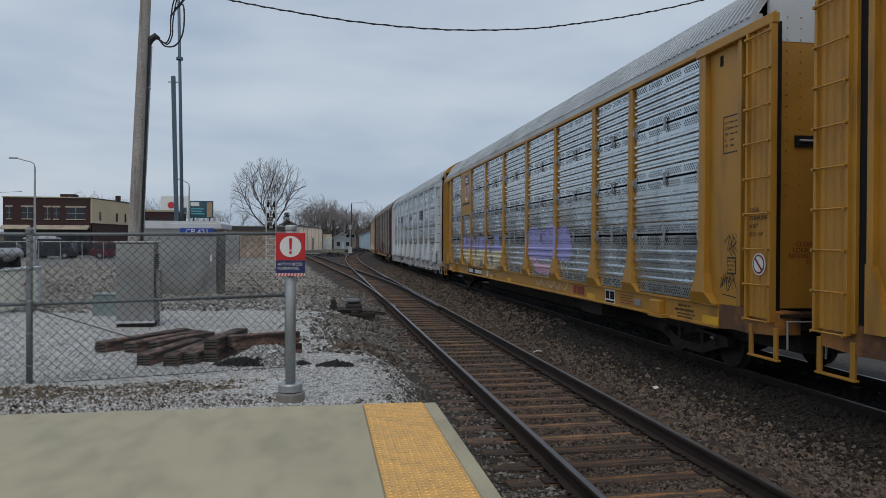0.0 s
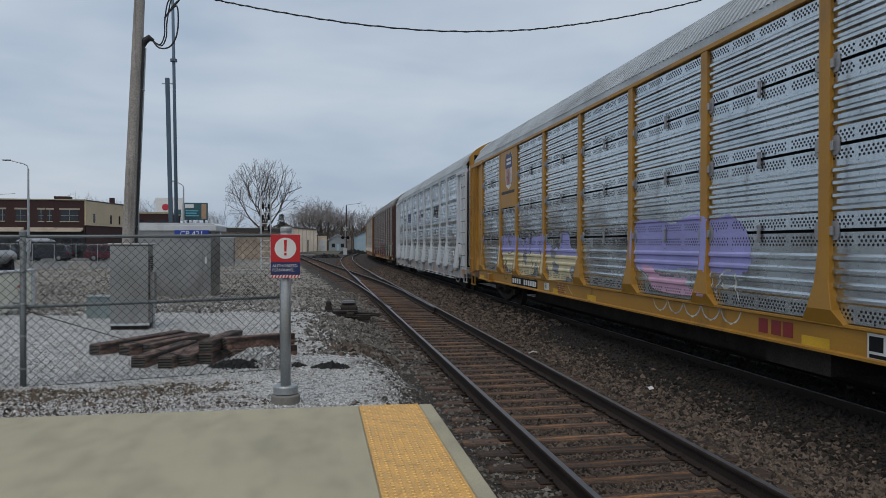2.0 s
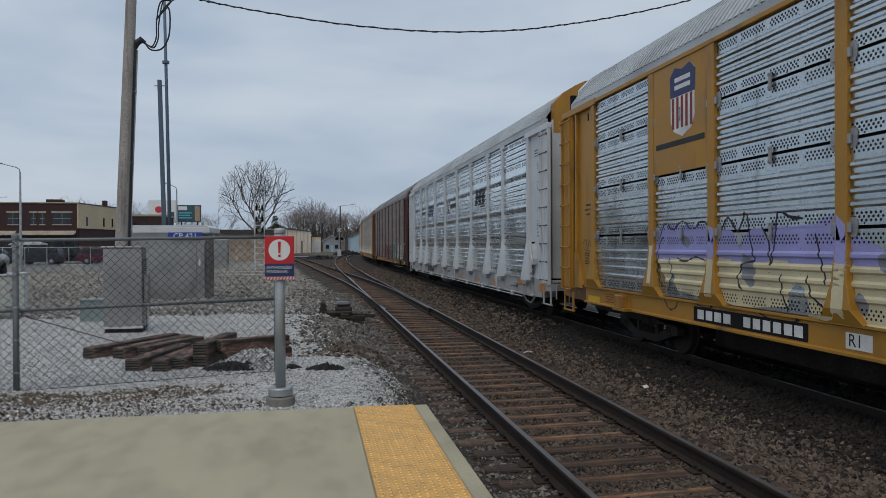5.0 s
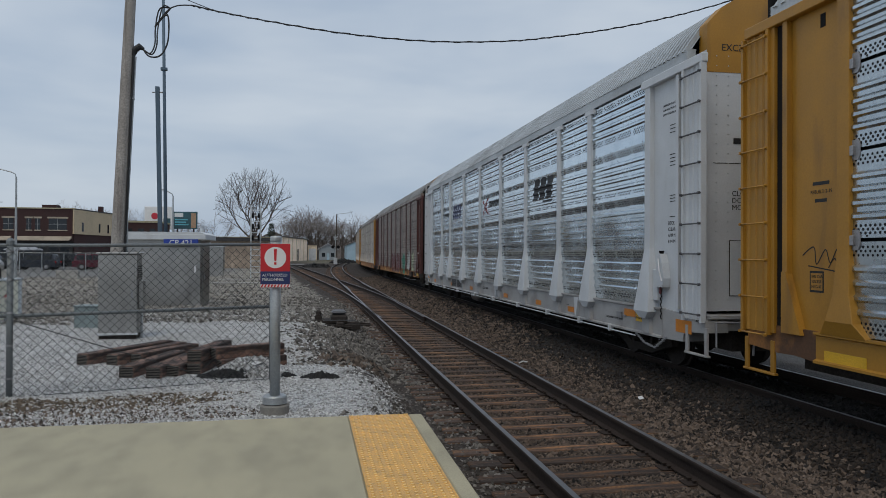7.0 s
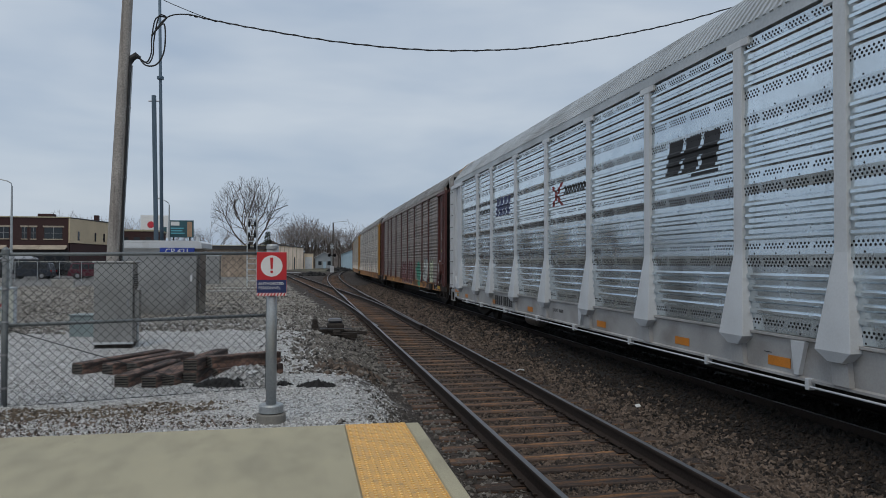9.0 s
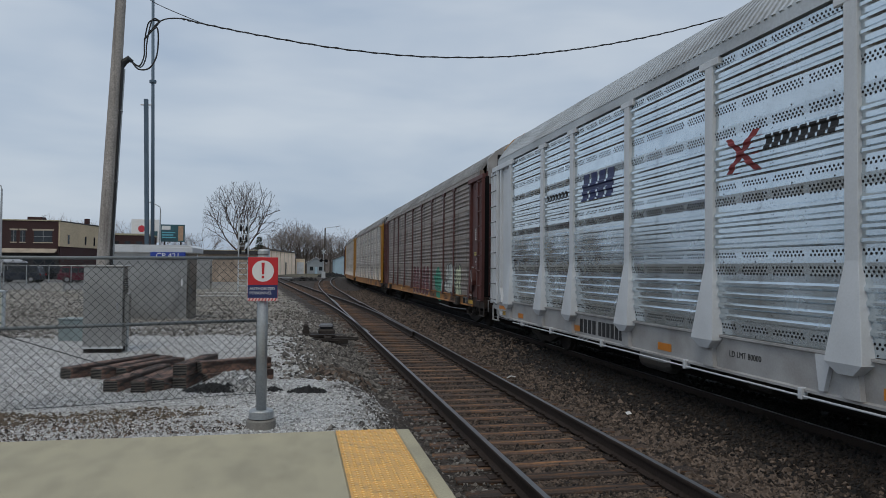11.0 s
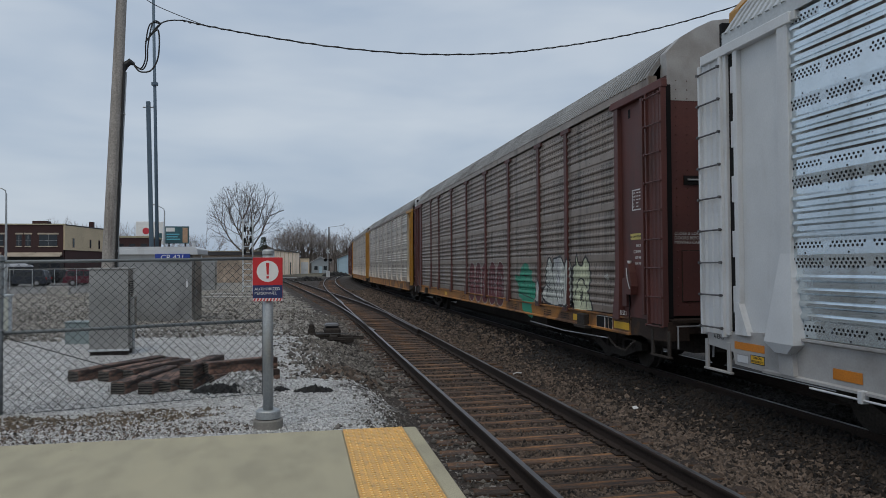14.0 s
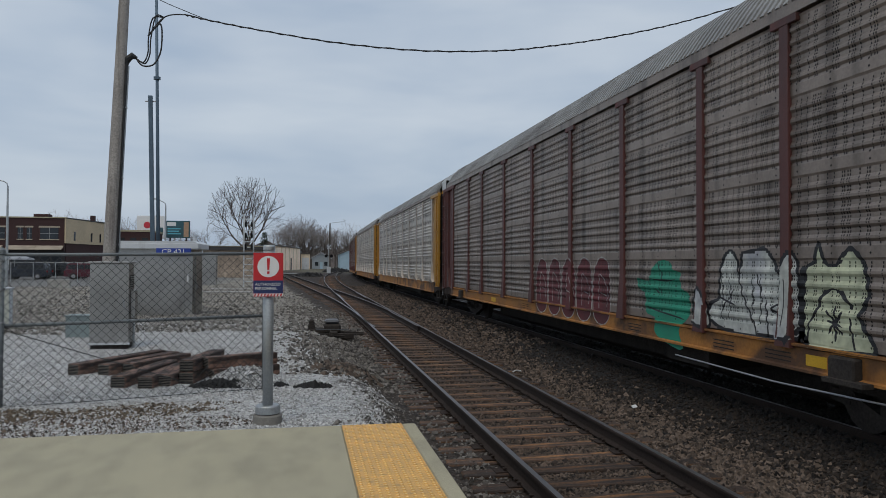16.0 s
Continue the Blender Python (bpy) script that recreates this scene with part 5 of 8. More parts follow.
def tie_pile():
    lab = "discarded creosoted railroad tie lying on the gravel"
    tim = mat("old_tie_timber", (0.15, 0.088, 0.066), 0.9, fine=(30, 0.4), coarse=(3, 0.35), bump=0.8, rnd=0.3, dirt=(0.015, 0.011, 0.010), dirt_at=(0.44, 0.58), dirt_scale=(1.5, 9, 9))
    cut = mat("sawn_tie_end", (0.13, 0.115, 0.10), 0.9, fine=(60, 0.3), coarse=(6, 0.3), bump=0.5)
    rng = random.Random(5)
    spots = [((-2.53, 11.10), (-2.10, 12.85), 0.0, 0), ((-2.15, 11.02), (-1.86, 12.45), 0.0, 0), ((-1.93, 11.18), (-1.74, 12.3), 0.0, 4),
             ((-3.48, 12.40), (-2.50, 14.2), 0.0, 0), ((-3.05, 12.45), (-2.25, 14.1), 0.0, 0), ((-2.72, 12.6), (-2.02, 13.9), 0.0, 0),
             ((-1.66, 11.42), (-1.42, 12.7), 0.0, 0), ((-1.66, 11.46), (-1.36, 12.8), 0.178, 0), ((-1.42, 11.72), (-0.42, 12.25), 0.178, 0), ((-1.32, 11.62), (-0.38, 12.12), 0.0, 0)]
    for (x0, y0), (x1, y1), lift, roll in spots:
        L = math.hypot(x1 - x0, y1 - y0)
        a = math.atan2(y1 - y0, x1 - x0)
        g = gz(x0, y0)
        t = thing("railroad_tie", lab, "timber", Matrix.Translation((x0, y0, g + lift + 0.085)) @ Matrix.Rotation(a, 4, "Z") @ Matrix.Rotation(radians(roll), 4, "X"), group="discarded ties")
        b = Build().box(0.0, L, -0.112, 0.112, -0.088, 0.088, c=0.014)
        part("timber", b, tim, t)
        e = Build().box(-0.004, 0.002, -0.098, 0.098, -0.075, 0.075)
        part("end_grain", e, cut, t)
        for k in range(6):
            part("end_crack", Build().box(-0.007, 0.0, -0.097, 0.097, -0.066 + k * 0.023, -0.056 + k * 0.023), BLACK, t)


tie_pile()


def mound(name, cx, cy, r, h, n, size, material, label, seed):
    rng = np.random.default_rng(seed)
    a, q = rng.uniform(0, 6.283, n), np.sqrt(rng.uniform(0, 1, n))
    x, y = cx + np.cos(a) * q * r[0], cy + np.sin(a) * q * r[1]
    b = Build()
    base = np.array([(1, 0, 0), (-1, 0, 0), (0, 1, 0), (0, -1, 0), (0, 0, 1), (0, 0, -1)], float)
    tri = [(0, 2, 4), (2, 1, 4), (1, 3, 4), (3, 0, 4), (2, 0, 5), (1, 2, 5), (3, 1, 5), (0, 3, 5)]
    for i in range(n):
        s = size * math.exp(rng.normal(0, 0.4))
        p = base * rng.uniform(0.6, 1.2, (6, 1)) * s + rng.normal(0, 0.15 * s, (6, 3))
        p += (x[i], y[i], gz(x[i], y[i]) + h * (1 - q[i] ** 2) * (0.6 + 0.4 * rng.random()))
        b.add(p.tolist(), tri)
    me = bpy.data.meshes.new(name)
    me.from_pydata(b.v, [], b.f)
    me.materials.append(material)
    tagged(new(name, me), label, "heap", kind="stuff")


DARK_STONE = stone_material("asphalt_crumb", (0.012, 0.012, 0.013), (0.05, 0.048, 0.046))
mound("stone_heap", -0.80, 11.25, (0.60, 0.42), 0.24, 2600, 0.017, PALE_STONE, "low heap of pale crushed stone", 21)
mound("asphalt_heap", -1.14, 10.93, (0.38, 0.15), 0.10, 380, 0.026, DARK_STONE, "low heap of black asphalt crumbs", 22)
mound("asphalt_heap", 0.18, 10.74, (0.27, 0.075), 0.07, 220, 0.022, DARK_STONE, "flat strip of black asphalt crumbs on gravel", 23)
mound("asphalt_heap", -0.28, 10.9, (0.10, 0.06), 0.05, 40, 0.026, DARK_STONE, "small clump of black asphalt", 24)
mound("cinder_scatter", -2.9, 8.55, (2.4, 0.50), 0.0, 3200, 0.013, BALLAST_STONE, "dark cinders scattered along the platform end", 25)
SOIL_CLOD = stone_material("brown_soil_clod", (0.05, 0.038, 0.026), (0.26, 0.20, 0.14))
mound("soil_clods", -3.2, 9.30, (2.3, 0.34), 0.0, 2200, 0.016, SOIL_CLOD, "brown soil clods along the fence line", 27)
mound("cinder_scatter", -1.9, 9.7, (1.2, 0.16), 0.0, 260, 0.016, SOIL_CLOD, "thin scatter of brown soil under the fence", 28)
mound("ballast_spill", 0.75, 12.6, (0.6, 0.9), 0.04, 300, 0.035, BALLAST_STONE, "dark cinders spilled beside the track", 26)


def small_yard_things():
    # paper scrap on the ballast
    sc = Build().add([(-0.045, -0.02, 0.0), (0.04, -0.03, 0.012), (0.05, 0.03, 0.03), (-0.03, 0.035, 0.02), (-0.045, -0.02, 0.006), (0.04, -0.03, 0.018), (0.05, 0.03, 0.036), (-0.03, 0.035, 0.026)], [(0, 1, 2, 3), (4, 7, 6, 5), (0, 4, 5, 1), (1, 5, 6, 2), (2, 6, 7, 3), (3, 7, 4, 0)])
    solid("paper_scrap", sc, WHITE_SIGN, "small crumpled white paper scrap on ballast", "litter", pose(4.93, 10.45, -0.19, 8, 0, 20))
    sc = Build().tube([(0, 0, 0), (0.10, 0.08, 0.02), (0.2, 0.1, 0.0)], 0.014, 5)
    solid("plastic_strip", sc, WHITE_SIGN, "thin white plastic strip lying on ballast", "litter", pose(4.15, 14.3, -0.19))
    # switch machine beside the points
    s = thing("switch_machine", "low black electric switch machine beside the points", "switch machine", pose(0.68, 21.1, gz(0.68, 21.1) + 0.02))
    part("base", Build().box(-0.55, 0.75, -0.42, -0.22, -0.10, 0.05, c=0.01).box(-0.5, 0.75, 0.2, 0.4, -0.10, 0.05, c=0.01), UNDER, s)
    part("housing", Build().box(-0.06, 0.40, -0.34, 0.26, 0.03, 0.30, c=0.05), UNDER, s)
    part("lid", Build().box(-0.04, 0.36, -0.30, 0.22, 0.31, 0.42, c=0.05), STEEL_DARK, s)
    part("motor", Build().tube([(-0.40, -0.22, 0.22), (-0.40, 0.2, 0.22)], 0.10, 12).box(-0.47, -0.33, -0.18, 0.14, 0.26, 0.42, c=0.04), UNDER, s)
    part("gear_case", Build().box(-0.52, -0.04, -0.3, 0.24, 0.03, 0.17, c=0.03), UNDER, s)
    part("lock_rod", Build().box(-0.28, 0.60, -0.42, -0.39, 0.15, 0.175), STEEL_DARK, s)
    part("throw_rod", Build().tube([(0.4, 0.0, 0.06), (1.05, 0.0, 0.02)], 0.025, 8), UNDER, s)
    part("point_rod", Build().tube([(0.4, -0.25, 0.04), (1.05, -0.25, 0.0)], 0.022, 8), UNDER, s)
    part("hand_lever", Build().tube([(0.1, -0.40, 0.14), (0.14, -0.62, 0.02), (0.5, -0.66, 0.0)], 0.02, 6).box(0.08, 0.3, -0.6, -0.42, -0.02, 0.12, c=0.03), UNDER, s)
    # generator with a tank
    g = thing("generator_box", "cream generator enclosure with a tank on top", "generator", pose(-8.75, 20.4, 0.06))
    part("skid", Build().box(-0.75, 0.80, -2.1, 2.1, 0.0, 0.14), UNDER, g)
    part("housing", Build().box(-0.8, 0.85, -2.15, 2.05, 0.14, 1.16, c=0.02), mat("cream_enclosure_paint", (0.74, 0.72, 0.60), 0.5), g)
    part("corner_trim", Build().box(0.78, 0.87, 1.85, 2.07, 0.14, 1.18, c=0.01), WHITE_PAINT, g)
    part("top_cover", Build().box(-0.85, 0.9, -2.2, 2.1, 1.16, 1.21, c=0.01), WHITE_PAINT, g)
    part("tank", Build().tube([(0.45, -2.0, 1.55), (0.45, -1.9, 1.55), (0.45, 1.45, 1.55), (0.45, 1.55, 1.55)], [0.10, 0.19, 0.19, 0.10], 18), CABINET, g, smooth=True)
    for y in (-1.3, 0.0, 1.1):
        part("saddle", Build().prism([(y - 0.13, 1.2), (y + 0.13, 1.2), (y + 0.05, 1.5), (y - 0.05, 1.5)], "x", 0.28, 0.66), BLACK, g)
    part("label_plate", Build().box(0.85, 0.856, 0.9, 1.5, 0.72, 0.80), mat("red_print", (0.35, 0.05, 0.04), 0.5), g)
    part("label_plate", Build().box(0.85, 0.856, 0.9, 1.5, 0.60, 0.64), mat("grey_print", (0.2, 0.2, 0.2), 0.5), g)
    part("tap", Build().tube([(0.85, 0.6, 0.35), (0.98, 0.6, 0.35), (1.0, 0.6, 0.12), (1.0, 0.6, -0.05)], 0.03, 8), STEEL, g)


small_yard_things()


# ---------- street and distance ----------
AWNING = mat("weathered_cream_canvas", (0.38, 0.32, 0.25), 0.9, coarse=(0.7, 0.2))


def brick_building():
    b = thing("brick_building", "two-storey dark red brick shop building with cream awnings", "building", pose(-44.3, 112, 0, 0, 0, 0))
    W, H = 11.5, 8.1
    dark = mat("shopfront_shade", (0.03, 0.026, 0.025), 0.6)
    part("front_wall", Build().box(0, W, 0.0, 0.4, 3.6, H), BRICK_DARK, b)
    part("shopfront_wall", Build().box(0, W, 0.35, 0.75, 0, 3.6), dark, b)
    part("rear_wall", Build().prism([(0, 0.4), (W, 0.4), (W + 2.4, 15), (0, 15)], "z", 3.6, H - 0.3), BRICK_DARK, b)
    part("rear_wall", Build().prism([(0.2, 0.8), (W - 0.1, 0.8), (W + 2.3, 15), (0.2, 15)], "z", 0, 3.6), BRICK_DARK, b)
    part("side_wall", Build().prism([(W + 0.005, 0.06), (W + 2.45, 15), (W + 2.65, 15), (W + 0.2, 0.0)], "z", 4.6, H - 0.05), BRICK_TAN, b, "tan painted brick side wall")
    part("side_wall_base", Build().prism([(W + 0.0, 0.5), (W + 2.4, 15), (W + 2.52, 15), (W + 0.12, 0.45)], "z", 0, 4.6), BRICK_DARK, b)
    part("parapet", Build().box(-0.1, W + 0.25, -0.12, 0.5, H, H + 0.16), CONCRETE, b)
    part("parapet", Build().prism([(W, 0.5), (W + 2.45, 15), (W + 2.75, 15), (W + 0.28, 0.4)], "z", H - 0.05, H + 0.12), dark, b)
    part("roof_hatch", Build().box(7.3, 9.2, 0.6, 2.4, H + 0.1, H + 0.6), BRICK_DARK, b)
    part("chimney", Build().box(W + 1.0, W + 1.6, 9.0, 9.8, H, H + 0.95), BRICK_DARK, b)
    for x0, x1, n in ((0.55, 1.1, 1), (2.55, 3.85, 1), (5.5, 6.15, 1), (6.65, 7.3, 1), (8.4, 10.75, 2)):
        w = part("window", Build().box(x0, x1, -0.02, 0.05, 5.15, 6.75), GLASS_DARK, b)
        part("lintel", Build().box(x0 - 0.2, x1 + 0.2, -0.06, 0.05, 6.75, 6.98), AWNING, w)
        part("sill", Build().box(x0 - 0.1, x1 + 0.1, -0.1, 0.05, 5.02, 5.15), AWNING, w)
        part("frame", Build().box(x0, x1, -0.04, 0.0, 5.92, 5.97).box((x0 + x1) / 2 - 0.025, (x0 + x1) / 2 + 0.025, -0.04, 0.0, 5.15, 6.75), CABINET, w)
    for x0, x1 in ((-0.1, 3.6), (4.2, 7.9), (7.95, 11.4)):
        part("awning", Build().prism([(0.0, 4.25), (0.0, 3.95), (-1.1, 3.62), (-1.1, 3.72)], "x", x0, x1), AWNING, b, "cream canvas awning")
    for x0, x1 in ((0.4, 1.6), (2.0, 3.4), (4.6, 6.2), (6.5, 7.6), (8.3, 9.6), (9.8, 11.0)):
        part("shop_window", Build().box(x0, x1, 0.30, 0.36, 0.7, 2.9), GLASS_DARK, b)
    part("door", Build().box(3.55, 4.35, 0.28, 0.36, 0, 2.4), PALE_SIDING, b)
    for u in (0.16, 0.52, 0.72):
        part("side_window", Build().box(-0.25, 0.25, -0.06, 0.06, 5.0, 6.3), GLASS_DARK, b, m=Matrix.Translation((W + 0.22 + 2.42 * u, 0.2 + 14.9 * u, 0)) @ Matrix.Rotation(math.atan2(15, 2.45), 4, "Z"))
    u = thing("patio_umbrella", "grey canvas patio umbrella before the shops", "umbrella", pose(-36.7, 105, 0))
    part("pole", Build().tube([(0, 0, 0), (0, 0, 2.9)], 0.04, 8), STEEL, u)
    part("canopy", Build().tube([(0, 0, 2.25), (0, 0, 2.4), (0, 0, 3.0), (0, 0, 3.05)], [2.3, 2.2, 0.35, 0.1], 10), mat("grey_canvas", (0.30, 0.31, 0.33), 0.9), u)
    n = thing("shop_building", "low brown brick shop with a flat roof", "building", pose(-30.5, 130, 0))
    part("wall", Build().box(0, 6.0, 0, 9, 0, 7.0), BRICK_DARK, n)
    part("parapet", Build().box(-0.1, 6.1, -0.1, 9.1, 7.0, 7.3), CONCRETE, n)
    for x in (0.8, 2.6, 4.4):
        part("window", Build().box(x, x + 0.9, -0.03, 0.05, 4.4, 6.0), GLASS_DARK, n)


brick_building()

CAR_PAINT = {"navy": mat("dark_navy_car_paint", (0.012, 0.016, 0.026), 0.25, fine=(5, 0.05), coarse=(1, 0.05), bump=0, spec=0.6),
             "red": mat("dark_red_car_paint", (0.085, 0.010, 0.020), 0.25, fine=(5, 0.05), coarse=(1, 0.05), bump=0, spec=0.6),
             "white": mat("white_vehicle_paint", (0.70, 0.71, 0.72), 0.3, fine=(5, 0.03), coarse=(1, 0.04), bump=0, spec=0.6),
             "black": mat("black_car_paint", (0.01, 0.01, 0.011), 0.25, fine=(5, 0.05), coarse=(1, 0.05), bump=0, spec=0.6)}
TAIL = mat("red_lamp_lens", (0.35, 0.01, 0.01), 0.2, bump=0)


def vehicle(kind, colour, label, m):
    """A parked car, 4.8 m long, nose to +x."""
    v = thing("parked_" + ("pickup" if kind == "pickup" else "suv"), label, "car", m, group="parked cars")
    paint = CAR_PAINT[colour]
    low = [(-2.40, 0.38), (-2.42, 0.75), (-2.34, 1.02), (0.95, 1.08), (2.1, 0.98), (2.38, 0.82), (2.42, 0.45), (2.3, 0.32), (-2.25, 0.32)]
    if kind == "pickup":
        cab = [(-0.55, 1.05), (-0.42, 1.78), (-0.2, 1.86), (0.75, 1.86), (0.95, 1.80), (1.45, 1.05)]
    else:
        cab = [(-2.32, 1.0), (-2.12, 1.70), (-1.9, 1.80), (0.35, 1.80), (0.6, 1.74), (1.35, 1.05)]
    body = part("body", Build().prism(low, "y", -0.92, 0.92), paint, v)
    c = Build()
    k = len(cab)
    c.add([(x, -0.88 + 0.14 * (z - 1.0) / 0.8, z) for x, z in cab] + [(x, 0.88 - 0.14 * (z - 1.0) / 0.8, z) for x, z in cab],
          [tuple(range(k)), tuple(range(2 * k - 1, k - 1, -1))] + [(i, i + k, (i + 1) % k + k, (i + 1) % k) for i in range(k)])
    part("cabin", c, paint, v)
    zs, ze = 1.14, 1.66
    spans = ((-0.3, 0.25), (0.32, 0.95)) if kind == "pickup" else ((-2.0, -1.25), (-1.17, -0.35), (-0.27, 0.72))
    for s in (-1, 1):
        for x0, x1 in spans:
            part("side_window", Build().prism([(x0, zs), (x1 + (0.12 if x1 > 0.6 else 0), zs), (x1 - (0.12 if x1 > 0.6 else 0), ze), (x0 + 0.03, ze)], "y", s * 0.80, s * 0.875), GLASS_DARK, v)
    part("windscreen", Build().add([(cab[-1][0] - 0.05, -0.75, 1.12), (cab[-1][0] - 0.05, 0.75, 1.12), (cab[-2][0] + 0.06, 0.68, 1.70), (cab[-2][0] + 0.06, -0.68, 1.70), (cab[-1][0], -0.75, 1.14), (cab[-1][0], 0.75, 1.14), (cab[-2][0] + 0.11, 0.68, 1.72), (cab[-2][0] + 0.11, -0.68, 1.72)], [(4, 5, 6, 7), (0, 3, 2, 1), (0, 1, 5, 4), (2, 3, 7, 6)]), GLASS_DARK, v)
    for x in (-1.45, 1.5):
        for s in (-1, 1):
            w = part("wheel", Build().tube([(x, s * 0.68, 0.35), (x, s * 0.93, 0.35)], 0.35, 18), RUBBER, v)
            part("rim", Build().tube([(x, s * 0.93, 0.35), (x, s * 0.945, 0.35)], [0.22, 0.20], 14), STEEL, w)
    for s in (-1, 1):
        part("tail_lamp", Build().box(-2.43, -2.30, s * 0.75 - 0.12, s * 0.75 + 0.12, 0.78, 1.0), TAIL, v)
        part("headlamp", Build().box(2.28, 2.42, s * 0.7 - 0.16, s * 0.7 + 0.16, 0.72, 0.88), WHITE_SIGN, v)
    part("bumper", Build().box(-2.5, -2.3, -0.9, 0.9, 0.35, 0.55, c=0.03).box(2.3, 2.5, -0.9, 0.9, 0.35, 0.55, c=0.03), STEEL if kind == "pickup" else paint, v)
    if kind == "pickup":
        part("bed_wall", Build().box(-2.40, -0.6, -0.92, -0.84, 1.0, 1.12).box(-2.40, -0.6, 0.84, 0.92, 1.0, 1.12).box(-2.44, -2.36, -0.92, 0.92, 1.0, 1.12), paint, v)


vehicle("suv", "navy", "dark navy estate car parked beyond the yard fence", pose(-30.3, 90.5, 0, 0, 0, 176))
vehicle("pickup", "black", "black pickup truck parked before the shops", pose(-28.0, 94.0, 0, 0, 0, 4))
vehicle("suv", "red", "dark red sport utility car parked beyond the fence", pose(-23.9, 90.8, 0, 0, 0, 3))
vehicle("suv", "white", "white van parked behind the red car", pose(-24.6, 97.0, 0, 0, 0, 5))
vehicle("suv", "black", "black car parked before the shops", pose(-36.0, 93.0, 0, 0, 0, 0))


BLOCK_GREY = mat("weathered_grey_concrete", (0.33, 0.32, 0.30), 0.9, fine=(30, 0.2), coarse=(2, 0.2), bump=0.3)


def yard_fence():
    f = thing("yard_fence", "far chain-link fence between yard and street", "fence")
    xs = [-36.5 + i * 2.05 for i in range(12)]
    for x in xs:
        part("fence_post", Build().tube([(x, 80, -0.1), (x, 80, 1.95)], 0.04, 6), GALV_PIPE, f)
    part("rail_pipe", Build().tube([(xs[0], 80, 1.93), (xs[-1], 80, 1.93)], 0.03, 6), GALV_PIPE, f)
    b = Build()
    for i in range(220):
        for s in (1, -1):
            x = xs[0] - 2 + i * 0.12
            lo, hi = max(x, xs[0]), min(x + 1.9, xs[-1])
            if hi > lo:
                z0, z1 = (lo - x, hi - x) if s > 0 else (1.9 - (lo - x), 1.9 - (hi - x))
                b.tube([(lo, 80, z0), (hi, 80, z1)], 0.0035, 3, False)
    part("chain_link_mesh", b, WIRE, f)
    for x, y, w in ((-17.8, 59.8, 1.5), (-14.6, 62.0, 1.4), (-22.6, 61.0, 1.4)):
        solid("concrete_block", Build().box(-w / 2, w / 2, -0.35, 0.35, 0, 0.68, c=0.03), BLOCK_GREY, "weathered concrete barrier block at the yard edge", "barrier", pose(x, y, gz(x, y), 0, 0, 4), group="barrier blocks")
    cone = thing("traffic_cone", "orange traffic cone on a black foot", "traffic cone", pose(-28.9, 80.6, 0.0))
    part("foot", Build().box(-0.2, 0.2, -0.2, 0.2, 0, 0.04), RUBBER, cone)
    part("cone", Build().tube([(0, 0, 0.04), (0, 0, 0.7)], [0.15, 0.04], 12), mat("orange_plastic", (0.65, 0.12, 0.03), 0.5), cone)
    for x, y, a, L, h in ((-4.6, 50.0, -5, 4.0, 0.10), (-4.5, 56.0, 8, 4.0, 0.12)):
        solid("concrete_slab", Build().box(-L / 2, L / 2, -0.5, 0.5, 0, h, c=0.02), BLOCK_GREY, "flat pale concrete slab lying in the yard", "slab", pose(x, y, gz(x, y) - 0.02, 0, 0, a))


yard_fence()


def street_lamp(x, y, h, reach, turn, wood=False):
    s = thing("street_lamp", "street lamp arm on a brown wooden pole" if wood else "slim grey street lamp with a curved arm", "street lamp", pose(x, y, 0, 0, 0, turn))
    part("pole", Build().tube([(0, 0, 0), (0, 0, h * 0.6), (0, 0, h - (0.0 if wood else 0.3))], [0.17, 0.15, 0.13] if wood else [0.10, 0.08, 0.06], 10), BARK if wood else GALV_PIPE, s)
    part("arm", Build().tube([(0, 0, h - 0.4), (0.06, 0, h - 0.1), (0.3, 0, h + 0.05), (reach, 0, h + 0.3)], 0.04, 8), GALV_PIPE, s)
    part("lamp_head", Build().box(reach - 0.1, reach + 0.5, -0.12, 0.12, h + 0.26, h + 0.36, c=0.03), STEEL, s)


street_lamp(-21.5, 60, 7.9, 1.3, 180)
street_lamp(-12.92, 75, 7.75, 0.8, 180)
street_lamp(5.5, 150, 9.9, 2.3, 0, True)
street_lamp(-60, 150, 11.0, 3.5, 0)


